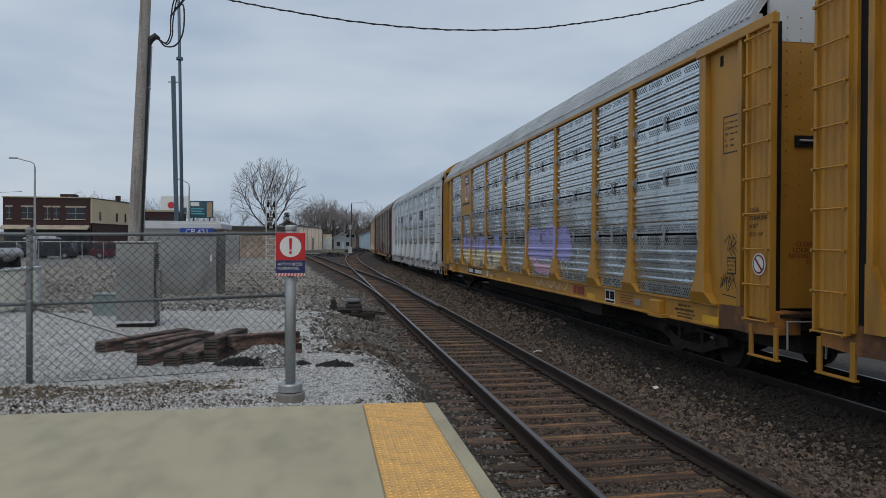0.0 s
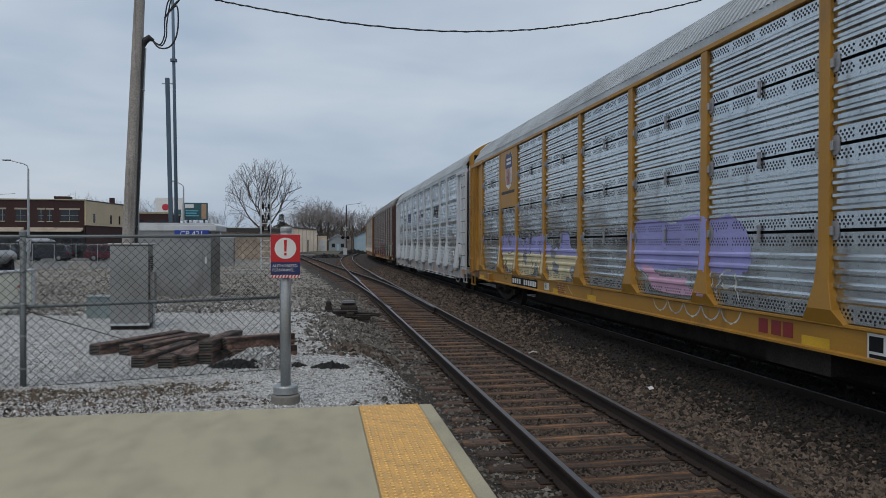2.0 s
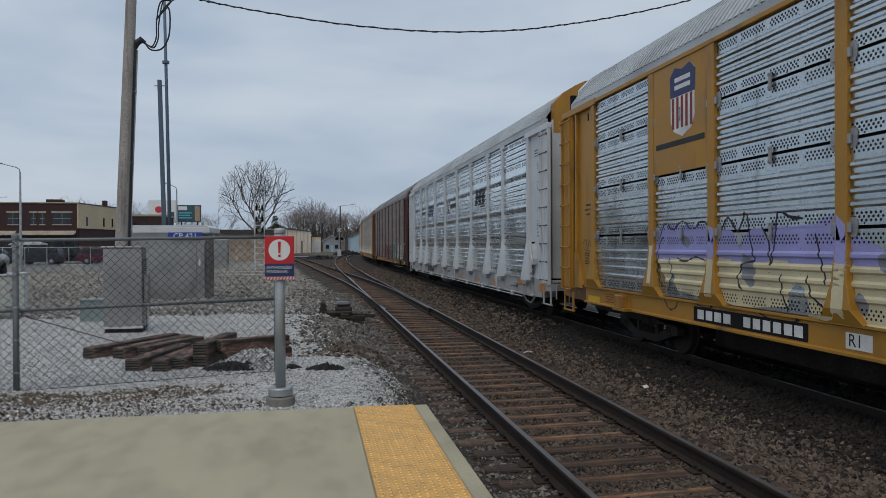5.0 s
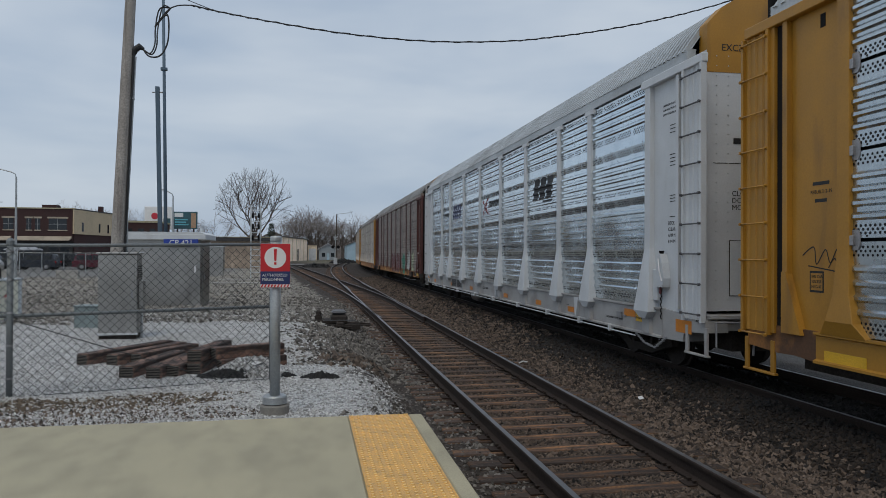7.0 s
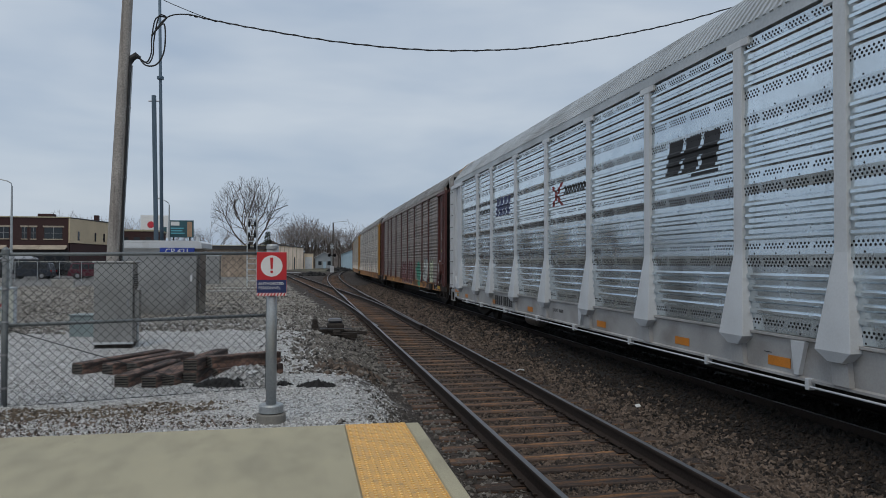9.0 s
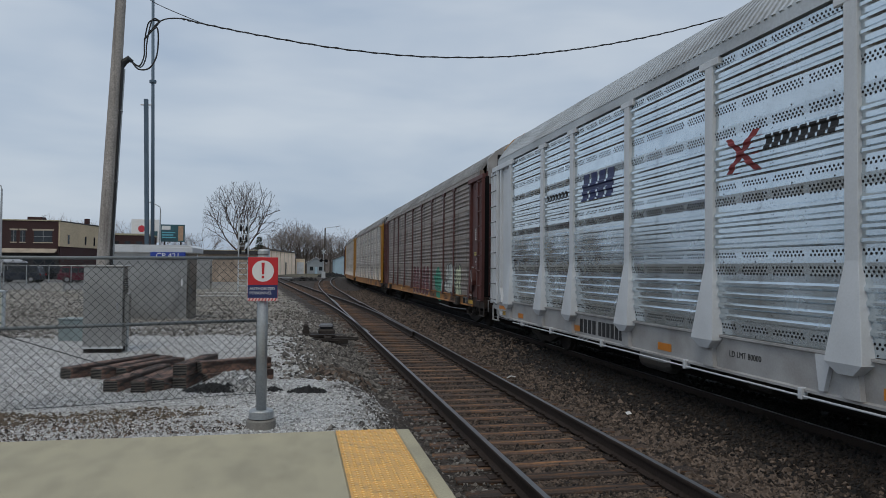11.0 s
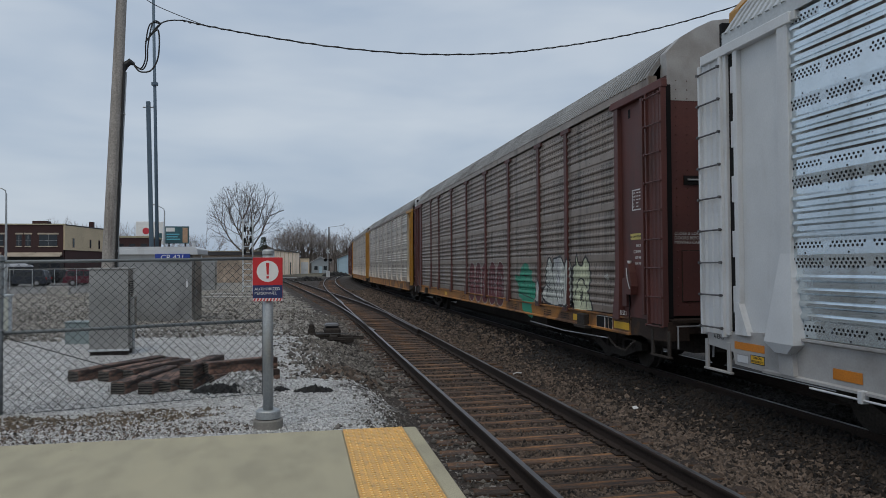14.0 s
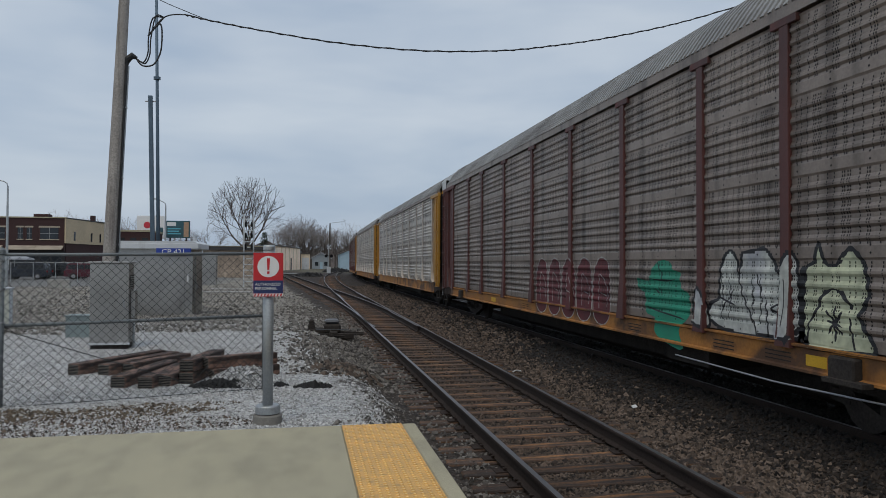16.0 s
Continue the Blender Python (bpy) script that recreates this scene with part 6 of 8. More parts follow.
def billboards():
    teal = mat("dark_teal_poster", (0.03, 0.09, 0.11), 0.5, coarse=(0.4, 0.3))
    red = mat("red_poster_print", (0.5, 0.03, 0.05), 0.5)
    b = thing("billboard", "white roadside billboard with a red emblem on steel legs", "billboard", pose(-26.65, 140, 0))
    part("board", Build().box(-2.35, 2.35, 0, 0.2, 6.2, 10.3, c=0.03), WHITE_SIGN, b)
    part("emblem", Build().tube([(-0.6, 0.0, 8.6), (-0.6, -0.03, 8.6)], 0.6, 20), red, b, "red emblem")
    part("print_block", Build().box(0.9, 2.1, -0.03, 0, 6.9, 8.2), teal, b)
    for x in (-1.6, 1.6):
        part("leg", Build().tube([(x, 0.15, 0), (x, 0.15, 6.3)], 0.14, 8), UNDER, b)
    c = thing("billboard", "dark teal roadside billboard with pale print", "billboard", pose(-21.95, 140, 0))
    part("board", Build().box(-2.05, 2.05, 0, 0.2, 6.35, 9.45, c=0.03), teal, c)
    part("print_block", Build().box(-1.9, -0.4, -0.03, 0, 8.5, 9.2), WHITE_SIGN, c)
    for k, w in enumerate((2.2, 1.9, 2.3)):
        part("print_bar", Build().box(-1.8, -1.8 + w, -0.03, 0, 7.9 - 0.45 * k, 8.12 - 0.45 * k), mat("cyan_print", (0.12, 0.42, 0.50), 0.5), c)
    part("print_block", Build().box(0.95, 1.8, -0.03, 0, 6.5, 9.2), mat("tan_print", (0.42, 0.27, 0.17), 0.5), c)
    for x in (-1.4, 1.4):
        part("leg", Build().tube([(x, 0.15, 0), (x, 0.15, 6.4)], 0.14, 8), UNDER, c)


billboards()


def signal_mast():
    s = thing("signal_mast", "grey railway signal ladder mast with black signal heads", "railway signal", pose(-4.25, 62, 0))
    for x in (-0.38, 0.38):
        part("leg", Build().box(x - 0.05, x + 0.05, -0.05, 0.05, -0.1, 5.9), PALE_SIDING, s)
    for k in range(12):
        part("rung", Build().box(-0.38, 0.38, -0.03, 0.03, 0.4 + k * 0.46, 0.47 + k * 0.46), PALE_SIDING, s)
    for x in (-0.22, 0.24):
        for z in (2.9, 3.8, 4.7):
            h = part("signal_head", Build().box(x - 0.085, x + 0.085, -0.24, -0.08, z + 0.13, z + 0.56, c=0.03), CABLE, s)
            part("hood", Build().tube([(x, -0.24, z + 0.47), (x, -0.4, z + 0.47)], 0.08, 10, False), BLACK, h)
            part("hood", Build().tube([(x, -0.24, z + 0.24), (x, -0.4, z + 0.24)], 0.08, 10, False), BLACK, h)
    part("platform_grate", Build().box(-0.6, 0.6, -0.2, 0.5, 2.6, 2.66), GALV_PIPE, s)
    r = thing("crossing_signal", "road crossing signal with cross bars and lamps", "crossing signal", pose(5.0, 142, 0))
    part("post", Build().tube([(0, 0, 0), (0, 0, 5.6)], 0.09, 8), GALV_PIPE, r)
    for a in (45, -45):
        part("cross_bar", Build().box(-0.5, 0.5, -0.04, 0.04, -0.07, 0.07), PALE_SIDING, r, m=pose(0, -0.12, 4.9, 0, a, 0))
    part("lamp_bar", Build().box(-0.6, 0.6, -0.1, 0.0, 3.2, 3.3), BLACK, r)
    for x in (-0.5, 0.5):
        part("lamp_disc", Build().tube([(x, -0.1, 3.25), (x, -0.2, 3.25)], 0.3, 14), BLACK, r)
    part("base_box", Build().box(-0.35, 0.35, -0.3, 0.3, 0, 1.2, c=0.03), WHITE_PAINT, r)


signal_mast()


def far_buildings():
    low = thing("stone_building", "long low brown stone building with a dark flat roof", "building", pose(-12.6, 100, 0))
    part("wall", Build().box(0, 7.4, 0, 10, 0, 3.6), mat("brown_stone_wall", (0.33, 0.265, 0.21), 0.9, fine=(3, 0.3), coarse=(0.6, 0.25), bump=0.4), low)
    part("roof", Build().box(-0.3, 7.7, -0.4, 10.4, 3.6, 4.05), mat("dark_roof_felt", (0.045, 0.043, 0.045), 0.8), low)
    part("parapet", Build().box(-0.35, 7.75, -0.45, 10.4, 4.05, 4.12), CONCRETE, low)
    c = thing("warehouse", "cream sided warehouse with a low dark roof", "building", pose(-8.6, 178, 0, 0, 0, 0))
    part("wall", Build().prism([(0, 0), (1.9, 0), (8.1, 37), (0, 37)], "z", 0, 5.9), CREAM, c)
    part("roof", Build().prism([(-0.3, -0.3), (2.2, -0.3), (8.4, 37.3), (-0.3, 37.3)], "z", 5.9, 6.2), ROOF_BROWN, c)
    for k in range(6):
        u = 0.12 + 0.145 * k
        part("pilaster", Build().box(-0.15, 0.15, -0.12, 0.12, 0, 5.8), mat("cream_trim", (0.68, 0.57, 0.42), 0.8) if k == 0 else bpy.data.materials["cream_trim"], c, m=Matrix.Translation((1.9 + 6.2 * u, 37 * u, 0)) @ Matrix.Rotation(math.atan2(37, 6.2), 4, "Z"))
    part("door", Build().box(-0.6, 0.6, -0.12, 0.12, 0, 3.2), ROOF_BROWN, c, m=Matrix.Translation((1.9 + 6.2 * 0.62, 37 * 0.62, 0)) @ Matrix.Rotation(math.atan2(37, 6.2), 4, "Z"))
    s = thing("garage_shed", "cream sided shed beside the warehouse", "shed", pose(-0.3, 216, 0))
    part("wall", Build().box(0, 2.6, 0, 6, 0, 4.4), bpy.data.materials["cream_trim"], s)
    part("roof", Build().box(-0.15, 2.75, -0.2, 6.2, 4.4, 4.65), ROOF_BROWN, s)
    part("door", Build().box(0.3, 2.3, -0.06, 0.05, 0, 3.4), WHITE_PAINT, s)
    h = thing("house", "small grey house with a pale gable roof", "house", pose(3.2, 232, 0))
    part("wall", Build().box(0, 5.4, 0, 8, 0, 3.3).prism([(0, 3.3), (5.4, 3.3), (2.7, 4.9)], "y", 0, 8), mat("grey_house_siding", (0.27, 0.30, 0.32), 0.8, coarse=(0.5, 0.1), bump=0.05), h)
    part("roof", Build().prism([(-0.5, 3.15), (2.7, 5.0), (5.9, 3.15), (5.9, 3.4), (2.7, 5.25), (-0.5, 3.4)], "y", -0.4, 8.4), mat("pale_shingle_roof", (0.33, 0.34, 0.35), 0.9), h)
    for x in (0.8, 3.6):
        part("window", Build().box(x, x + 1.0, -0.05, 0.05, 1.0, 2.2), GLASS_DARK, h)
    part("door", Build().box(2.3, 3.1, -0.05, 0.05, 0, 2.1), BLUE_SIDING, h)
    b = thing("blue_shed", "pale blue sided shed by the line", "shed", pose(10.0, 200, 0))
    part("wall", Build().prism([(0, 0), (5, 0), (5, 6.0), (2.8, 5.4), (0, 4.2)], "y", 0, 12), BLUE_SIDING, b)
    part("roof", Build().prism([(-0.3, 4.15), (2.8, 5.4), (5.2, 6.1), (5.2, 6.35), (2.8, 5.65), (-0.3, 4.4)], "y", -0.3, 12.3), ROOF_BROWN, b)
    k = thing("house", "small pale house with a brown roof among trees", "house", pose(-9.4, 165, 0))
    part("wall", Build().box(0, 3.5, 0, 6, 0, 5.9), PALE_SIDING, k)
    part("roof", Build().prism([(-0.3, 5.8), (1.75, 6.9), (3.8, 5.8)], "y", -0.3, 6.3), ROOF_BROWN, k)
    part("window", Build().box(1.2, 2.2, -0.05, 0.05, 4.3, 5.4), GLASS_DARK, k)
    solid("road", Build().box(-60, 3.2, -4, 4, 0.0, 0.035), mat("grey_asphalt", (0.24, 0.235, 0.225), 0.9, fine=(20, 0.2), coarse=(0.3, 0.2), bump=0.2), "grey asphalt road that crosses the line", "road", pose(-4, 138, 0.0), kind="structure")
    mound("rubble_heap", 1.2, 120, (2.2, 1.6), 0.45, 300, 0.16, DARK_STONE, "low dark heap of old ballast and timber by the siding", 31)
    mound("rubble_heap", 8.0, 175, (3.2, 1.6), 0.9, 300, 0.22, DARK_STONE, "grey heap of debris by the crossing", 32)


far_buildings()


# ---------- bare trees ----------
def tree(meshes, x, y, scale, turn, label):
    t = thing("tree", label, "tree", Matrix.Translation((x, y, 0)) @ Matrix.Rotation(turn, 4, "Z"), group="bare trees")
    for name, me in zip(("trunk", "crown"), meshes):
        part(name, me, None, t, m=Matrix.Scale(scale, 4))
    return t


def forked_tree(seed, height, width, fork, limbs, depth, thick, twigs=TWIG):
    """A leafless tree that forks again and again into a round crown of fine twigs."""
    rng = random.Random(seed)
    wood, twig = Build(), Build()
    mid = Vector((0, 0, fork + (height - fork) * 0.50))
    half = Vector((width * 0.5, width * 0.5, (height - fork) * 0.53))

    def outside(q):
        d = q - mid
        return (d.x / half.x) ** 2 + (d.y / half.y) ** 2 + (d.z / half.z) ** 2 > 1.0

    def grow(p, d, L, r, lev):
        pts, rs = [p], [r]
        q, w = p, d
        for i in range(4):
            w = (w + Vector((rng.gauss(0, 0.13), rng.gauss(0, 0.13), 0.06 if lev < 3 else rng.gauss(0.02, 0.10)))).normalized()
            q = q + w * L / 4
            pts.append(q)
            rs.append(r * (1 - 0.10 * (i + 1)))
            if lev > 2 and outside(q):
                break
        (wood if lev < 3 else twig).tube(pts, rs, 7 if lev < 2 else 4 if lev < 4 else 3, False)
        if lev >= depth or outside(q):
            return
        u = w.cross(Vector((0.3, 0.9, 0.2))).normalized()
        v = w.cross(u)
        a0 = rng.uniform(0, 6.283)
        shoots = [(q, a0, 0.42, 0.80, 0.66), (q, a0 + 2.6, 0.55, 0.76, 0.60)]
        shoots += [(pts[min(i, len(pts) - 1)], rng.uniform(0, 6.283), 0.85, 0.62, 0.42) for i in ((3,) if lev > 2 else (2, 3) if lev > 1 else (3,))]
        for at, a, lean, short, thin in shoots:
            lean *= rng.uniform(0.7, 1.3)
            grow(at, (w + (u * math.cos(a) + v * math.sin(a)) * lean).normalized(), L * short * rng.uniform(0.8, 1.15), max(r * thin, 0.013), lev + 1)

    wood.tube([(0, 0, -0.2), (0, 0, 0.4), (0.03, 0, fork * 0.6), (0.0, 0.0, fork + 0.2)], [thick * 1.25, thick, thick * 0.9, thick * 0.85], 10, False)
    for k in range(limbs):
        a = 6.283 * (k + rng.uniform(-0.25, 0.25)) / limbs
        tilt = (0.12, 0.9, 0.45, 1.2, 0.7, 0.3, 1.0)[k % 7]
        d = Vector((math.cos(a) * tilt, math.sin(a) * tilt, 1.0)).normalized()
        grow(Vector((0, 0, fork * rng.uniform(0.8, 1.05))), d, (height - fork) * 0.36, thick * 0.5, 1)
    return wood.mesh("trunk", BARK), twig.mesh("crown", twigs)


BIG = forked_tree(8, 16.2, 13.2, 4.4, 7, 6, 0.34, mat("dark_bare_twigs", (0.075, 0.062, 0.055), 0.95, bump=0))
tree(BIG, -9.1, 130, 1.0, 0.4, "large leafless tree with a wide round crown")
KINDS = [forked_tree(20 + k, 12.0, 7.5 + k, 2.6 + 0.3 * k, 5, 5, 0.22) for k in range(4)]
rng = random.Random(77)
for x, y, h in ((-19.6, 165, 10.8), (-23.5, 168, 9), (0.4, 246, 18.0), (-3.0, 246, 15.0), (-6.1, 244, 13.4), (3.0, 245, 14), (7.2, 250, 15), (8.4, 255, 13), (11.0, 250, 14), (14, 250, 16), (17, 255, 14), (21, 250, 15), (-53.3, 180, 14), (-50, 190, 12.5), (-46, 180, 12.2), (-42.5, 185, 11.5), (-39.2, 180, 12.3), (-14, 190, 11), (-30, 190, 10), (5.0, 262, 12), (-0.5, 262, 13), (27, 250, 15), (-1.9, 250, 18.0), (2.1, 252, 16.4), (-5.0, 250, 15.2), (4.6, 256, 15.0), (-8.0, 252, 14.0), (2.8, 258, 16.2), (6.4, 262, 14.2), (-3.0, 240, 14.5), (0.6, 244, 14), (9.5, 262, 13.5), (12.5, 268, 14)):
    tree(rng.choice(KINDS), x, y, h / 12.0, rng.uniform(0, 6.28), "leafless street tree beyond the rail yard")


def conifer():
    b = Build()
    rng = random.Random(4)
    for i in range(900):
        z = 2.0 + 6.0 * rng.random()
        r = 1.4 * (1 - (z - 2.0) / 6.6) * math.sqrt(rng.random())
        a = rng.uniform(0, 6.283)
        p, d = Vector((r * math.cos(a), r * math.sin(a), z)), Vector((math.cos(a), math.sin(a), -0.3)) * 0.35
        s = Vector((-math.sin(a), math.cos(a), 0)) * 0.09
        b.add([p - s, p + s, p + d + s * 0.3, p + d - s * 0.3 + Vector((0, 0, 0.06))], [(0, 1, 2), (0, 2, 3), (0, 3, 1), (1, 3, 2)])
    t = thing("conifer", "dark green conifer behind the signal mast", "tree", pose(-7.4, 152, 0))
    part("trunk", Build().tube([(0, 0, 0), (0, 0, 7.6)], [0.18, 0.03], 8), BARK, t)
    part("crown", b, mat("dark_needles", (0.018, 0.035, 0.02), 0.8, bump=0), t)


conifer()


def far_woods():
    """Brush and woods on the horizon, too far to tell trees apart."""
    b = Build()
    rng = random.Random(9)
    for i in range(5200):
        a = rng.uniform(-0.95, 0.75)
        d = rng.uniform(300, 420)
        x, y = d * math.sin(a), d * math.cos(a)
        h = rng.uniform(6, 13) * (0.7 + 0.3 * math.sin(a * 37) * math.sin(a * 11))
        w = rng.uniform(0.15, 0.5)
        lean = rng.uniform(-1.5, 1.5)
        b.add([(x - w, y, -0.5), (x + w, y, -0.5), (x + lean + 0.12, y, h), (x + lean - 0.12, y, h), (x, y + w, -0.5), (x + lean, y + 0.1, h)], [(0, 1, 2, 3), (1, 4, 5, 2), (4, 0, 3, 5)])
        for k in range(4):
            z = h * rng.uniform(0.3, 0.9)
            q = rng.uniform(-3, 3)
            b.add([(x + lean * z / h, y, z), (x + lean * z / h + q, y + 0.3, z + abs(q) * 0.8), (x + lean * z / h + q * 0.9, y - 0.2, z + abs(q) * 0.9), (x + lean * z / h, y, z + 0.3)], [(0, 1, 2), (0, 2, 3), (0, 3, 1), (1, 3, 2)])
    me = bpy.data.meshes.new("far_woods")
    me.from_pydata(b.v, [], b.f)
    me.materials.append(TWIG)
    tagged(new("far_woods", me), "leafless woods along the horizon", "woods", kind="stuff")


far_woods()


# ---------- markings and fittings of the cars ----------
INK = mat("black_stencil_ink", (0.012, 0.012, 0.013), 0.6, bump=0)
WHITE_INK = mat("white_stencil_ink", (0.62, 0.62, 0.60), 0.6, bump=0)
RED_INK = mat("red_stencil_ink", (0.20, 0.020, 0.020), 0.6, bump=0)
NAVY_INK = mat("navy_emblem_paint", (0.012, 0.022, 0.10), 0.5, bump=0)
ORANGE = mat("orange_reflector", (0.55, 0.19, 0.02), 0.4, bump=0)
LILAC = mat("lilac_spray_paint", (0.31, 0.30, 0.58), 0.6, coarse=(1.5, 0.12), bump=0)
PINK = mat("pink_spray_paint", (0.55, 0.33, 0.45), 0.6, coarse=(1.5, 0.12), bump=0)
BUTTER = mat("pale_yellow_spray_paint", (0.60, 0.52, 0.33), 0.6, coarse=(1.5, 0.15), bump=0)
GREY_PATCH = mat("grey_spray_paint", (0.21, 0.215, 0.24), 0.6, coarse=(2, 0.2), bump=0)
CHALK = mat("chalky_white_spray_paint", (0.46, 0.47, 0.43), 0.7, fine=(8, 0.2), coarse=(2, 0.2), bump=0, dirt=(0.30, 0.30, 0.36), dirt_at=(0.5, 0.7))
CHALK_GREEN = mat("pale_green_white_spray_paint", (0.46, 0.48, 0.33), 0.7, fine=(8, 0.2), coarse=(2, 0.2), bump=0)
GREEN_SPRAY = mat("green_spray_paint", (0.015, 0.24, 0.145), 0.6, coarse=(2, 0.15), bump=0)
RED_SPRAY = mat("dull_red_spray_paint", (0.115, 0.022, 0.025), 0.7, coarse=(2, 0.25), bump=0)
BLACK_SPRAY = mat("black_spray_paint", (0.012, 0.012, 0.014), 0.6, bump=0)
YELLOW_0, YELLOW_1, WHITE_CAR, BROWN_CAR = CARS[0][0], CARS[1][0], CARS[2][0], CARS[3][0]
STYLE_OF = {YELLOW_0: "yellow", YELLOW_1: "yellow", WHITE_CAR: "white", BROWN_CAR: "brown"}


def smooth_ring(pts, n=6):
    q = [Vector(p) for p in pts]
    out = []
    for i in range(len(q)):
        a, b, c, d = q[i - 1], q[i], q[(i + 1) % len(q)], q[(i + 2) % len(q)]
        for k in range(n):
            t = k / n
            out.append(0.5 * (2 * b + (c - a) * t + (2 * a - 5 * b + 4 * c - d) * t * t + (3 * b - a - 3 * c + d) * t ** 3))
    return [(p.x, p.y) for p in out]


def stroke(pts, w, n=6):
    q = [Vector(p) for p in pts]
    line = []
    for i in range(len(q) - 1):
        a, d = q[max(i - 1, 0)], q[min(i + 2, len(q) - 1)]
        b, c = q[i], q[i + 1]
        for k in range(n):
            t = k / n
            line.append(0.5 * (2 * b + (c - a) * t + (2 * a - 5 * b + 4 * c - d) * t * t + (3 * b - a - 3 * c + d) * t ** 3))
    line.append(q[-1])
    left, right = [], []
    for i, p in enumerate(line):
        d = (line[min(i + 1, len(line) - 1)] - line[max(i - 1, 0)]).normalized()
        s = Vector((-d.y, d.x)) * w / 2
        left.append(p + s)
        right.append(p - s)
    return [[tuple(p) for p in left] + [tuple(p) for p in reversed(right)]]


def surface(style, y, z):
    """How far out the car's side stands at this place."""
    st = STYLE[style]
    z0, z1 = st["sill_z"]
    rings = FEET[st["post"]]
    if z > rings[-1][0]:
        zs = [r[0] for r in reversed(rings)]
        w = float(np.interp(z, zs, [r[1] for r in reversed(rings)]))
        if any(abs(y - q) < w for q in POSTS):
            return SIDE + float(np.interp(z, zs, [r[2] for r in reversed(rings)]))
    if z < z1:
        return SIDE + (0.06 if z > z1 - 0.03 else 0.02)
    for r, (za, zb2) in enumerate(ROWS[st["kind"]]):
        if za <= z <= zb2:
            return SIDE + 0.003 * (r % 2) + outward(st["kind"], zb2 - za, z - za)
    return SIDE


def levels(style, za, zb):
    zs = {za, zb}
    for a, b in ROWS[STYLE[style]["kind"]]:
        for p, _ in profile(STYLE[style]["kind"], b - a):
            if za < a + p < zb:
                zs.add(round(a + p, 4))
    zs = sorted(zs)
    out = []
    for a, b in zip(zs, zs[1:]):
        n = max(1, int((b - a) / 0.03))
        out += [a + (b - a) * k / n for k in range(n)]
    return out + [zs[-1]]


def sprayed(car, name, rings, material, lift=0.0012, label=""):
    """Paint on a car's side that follows the pressed sheets."""
    style = STYLE_OF[car]
    for ring in rings:
        b = Build()
        zs = levels(style, min(p[1] for p in ring), max(p[1] for p in ring))

        def cuts(z):
            xs = []
            for i in range(len(ring)):
                (ya, a), (yb, c) = ring[i], ring[(i + 1) % len(ring)]
                if (a > z) != (c > z):
                    xs.append(ya + (yb - ya) * (z - a) / (c - a))
            return sorted(xs)
        for za, zb in zip(zs, zs[1:]):
            if zb - za < 1e-4:
                continue
            e = (zb - za) * 0.02
            lo, hi, mid = cuts(za + e), cuts(zb - e), cuts((za + zb) / 2)
            if len(lo) != len(mid):
                lo = mid
            if len(hi) != len(mid):
                hi = mid
            for i in range(0, len(mid) - 1, 2):
                edges = [0.0, 1.0]
                for q in POSTS:
                    for s in (-0.086, 0.086):
                        u = (q + s - mid[i]) / max(mid[i + 1] - mid[i], 1e-6)
                        if 0 < u < 1:
                            edges.append(u)
                edges.sort()
                for u, v in zip(edges, edges[1:]):
                    ym = mid[i] + (mid[i + 1] - mid[i]) * (u + v) / 2
                    xa, xb = -surface(style, ym, za + e) - lift, -surface(style, ym, zb - e) - lift
                    b.add([(xa, lo[i] + (lo[i + 1] - lo[i]) * u, za), (xa, lo[i] + (lo[i + 1] - lo[i]) * v, za), (xb, hi[i] + (hi[i + 1] - hi[i]) * v, zb), (xb, hi[i] + (hi[i + 1] - hi[i]) * u, zb)], [(0, 1, 2, 3)])
        me = bpy.data.meshes.new(name)
        me.from_pydata(b.v, [], b.f)
        me.materials.append(material)
        bm = bmesh.new()
        bm.from_mesh(me)
        bmesh.ops.remove_doubles(bm, verts=bm.verts, dist=0.0035)
        bm.to_mesh(me)
        bm.free()
        part(name, me, None, car, label)


def plate_on(car, name, ya, yb, za, zb, material, x=SIDE + 0.0235, label="", th=0.003):
    return part(name, Build().box(-x - th, -x, min(ya, yb), max(ya, yb), za, zb), material, car, label)


def words(car, body, y, z, size, material, x=SIDE + 0.0235, align="LEFT", name="lettering"):
    return part(name, text_mesh(body, size, material, align), None, car, m=Matrix.Translation((-x - 0.001, y, z)) @ FACE_WEST)


SHEET = 1.532
# graffiti on the yellow car
g = [smooth_ring([(-1.50, 1.60), (-1.45, 2.30), (-2.2, 2.42), (-3.0, 2.34), (-3.7, 2.46), (-4.3, 2.36), (-4.75, 2.40), (-5.10, 2.20), (-5.24, 1.90), (-5.15, 1.62), (-4.6, 1.57), (-3.6, 1.60), (-2.4, 1.56)])]
sprayed(YELLOW_1, "graffiti", g, LILAC, 0.0012, "lilac sprayed graffiti")
sprayed(YELLOW_1, "graffiti", [smooth_ring([(-1.75, 1.62), (-2.2, 1.60), (-2.6, 1.44), (-3.4, 1.45), (-3.5, 1.30), (-4.02, 1.28), (-4.05, 1.19), (-2.4, 1.19), (-2.1, 1.40)])], PINK, 0.0016, "pink sprayed graffiti")
tag = stroke([(-1.45, 2.3), (-1.52, 1.9), (-1.62, 1.6), (-2.0, 1.42)], 0.035) + stroke([(-4.35, 1.25), (-4.45, 1.45), (-4.6, 1.62), (-4.85, 1.58), (-4.88, 1.42), (-4.62, 1.36), (-4.5, 1.44)], 0.03) + stroke([(-4.86, 1.5), (-4.95, 1.2)], 0.03) + stroke([(-4.20, 1.6), (-4.28, 1.35), (-4.42, 1.18)], 0.03)
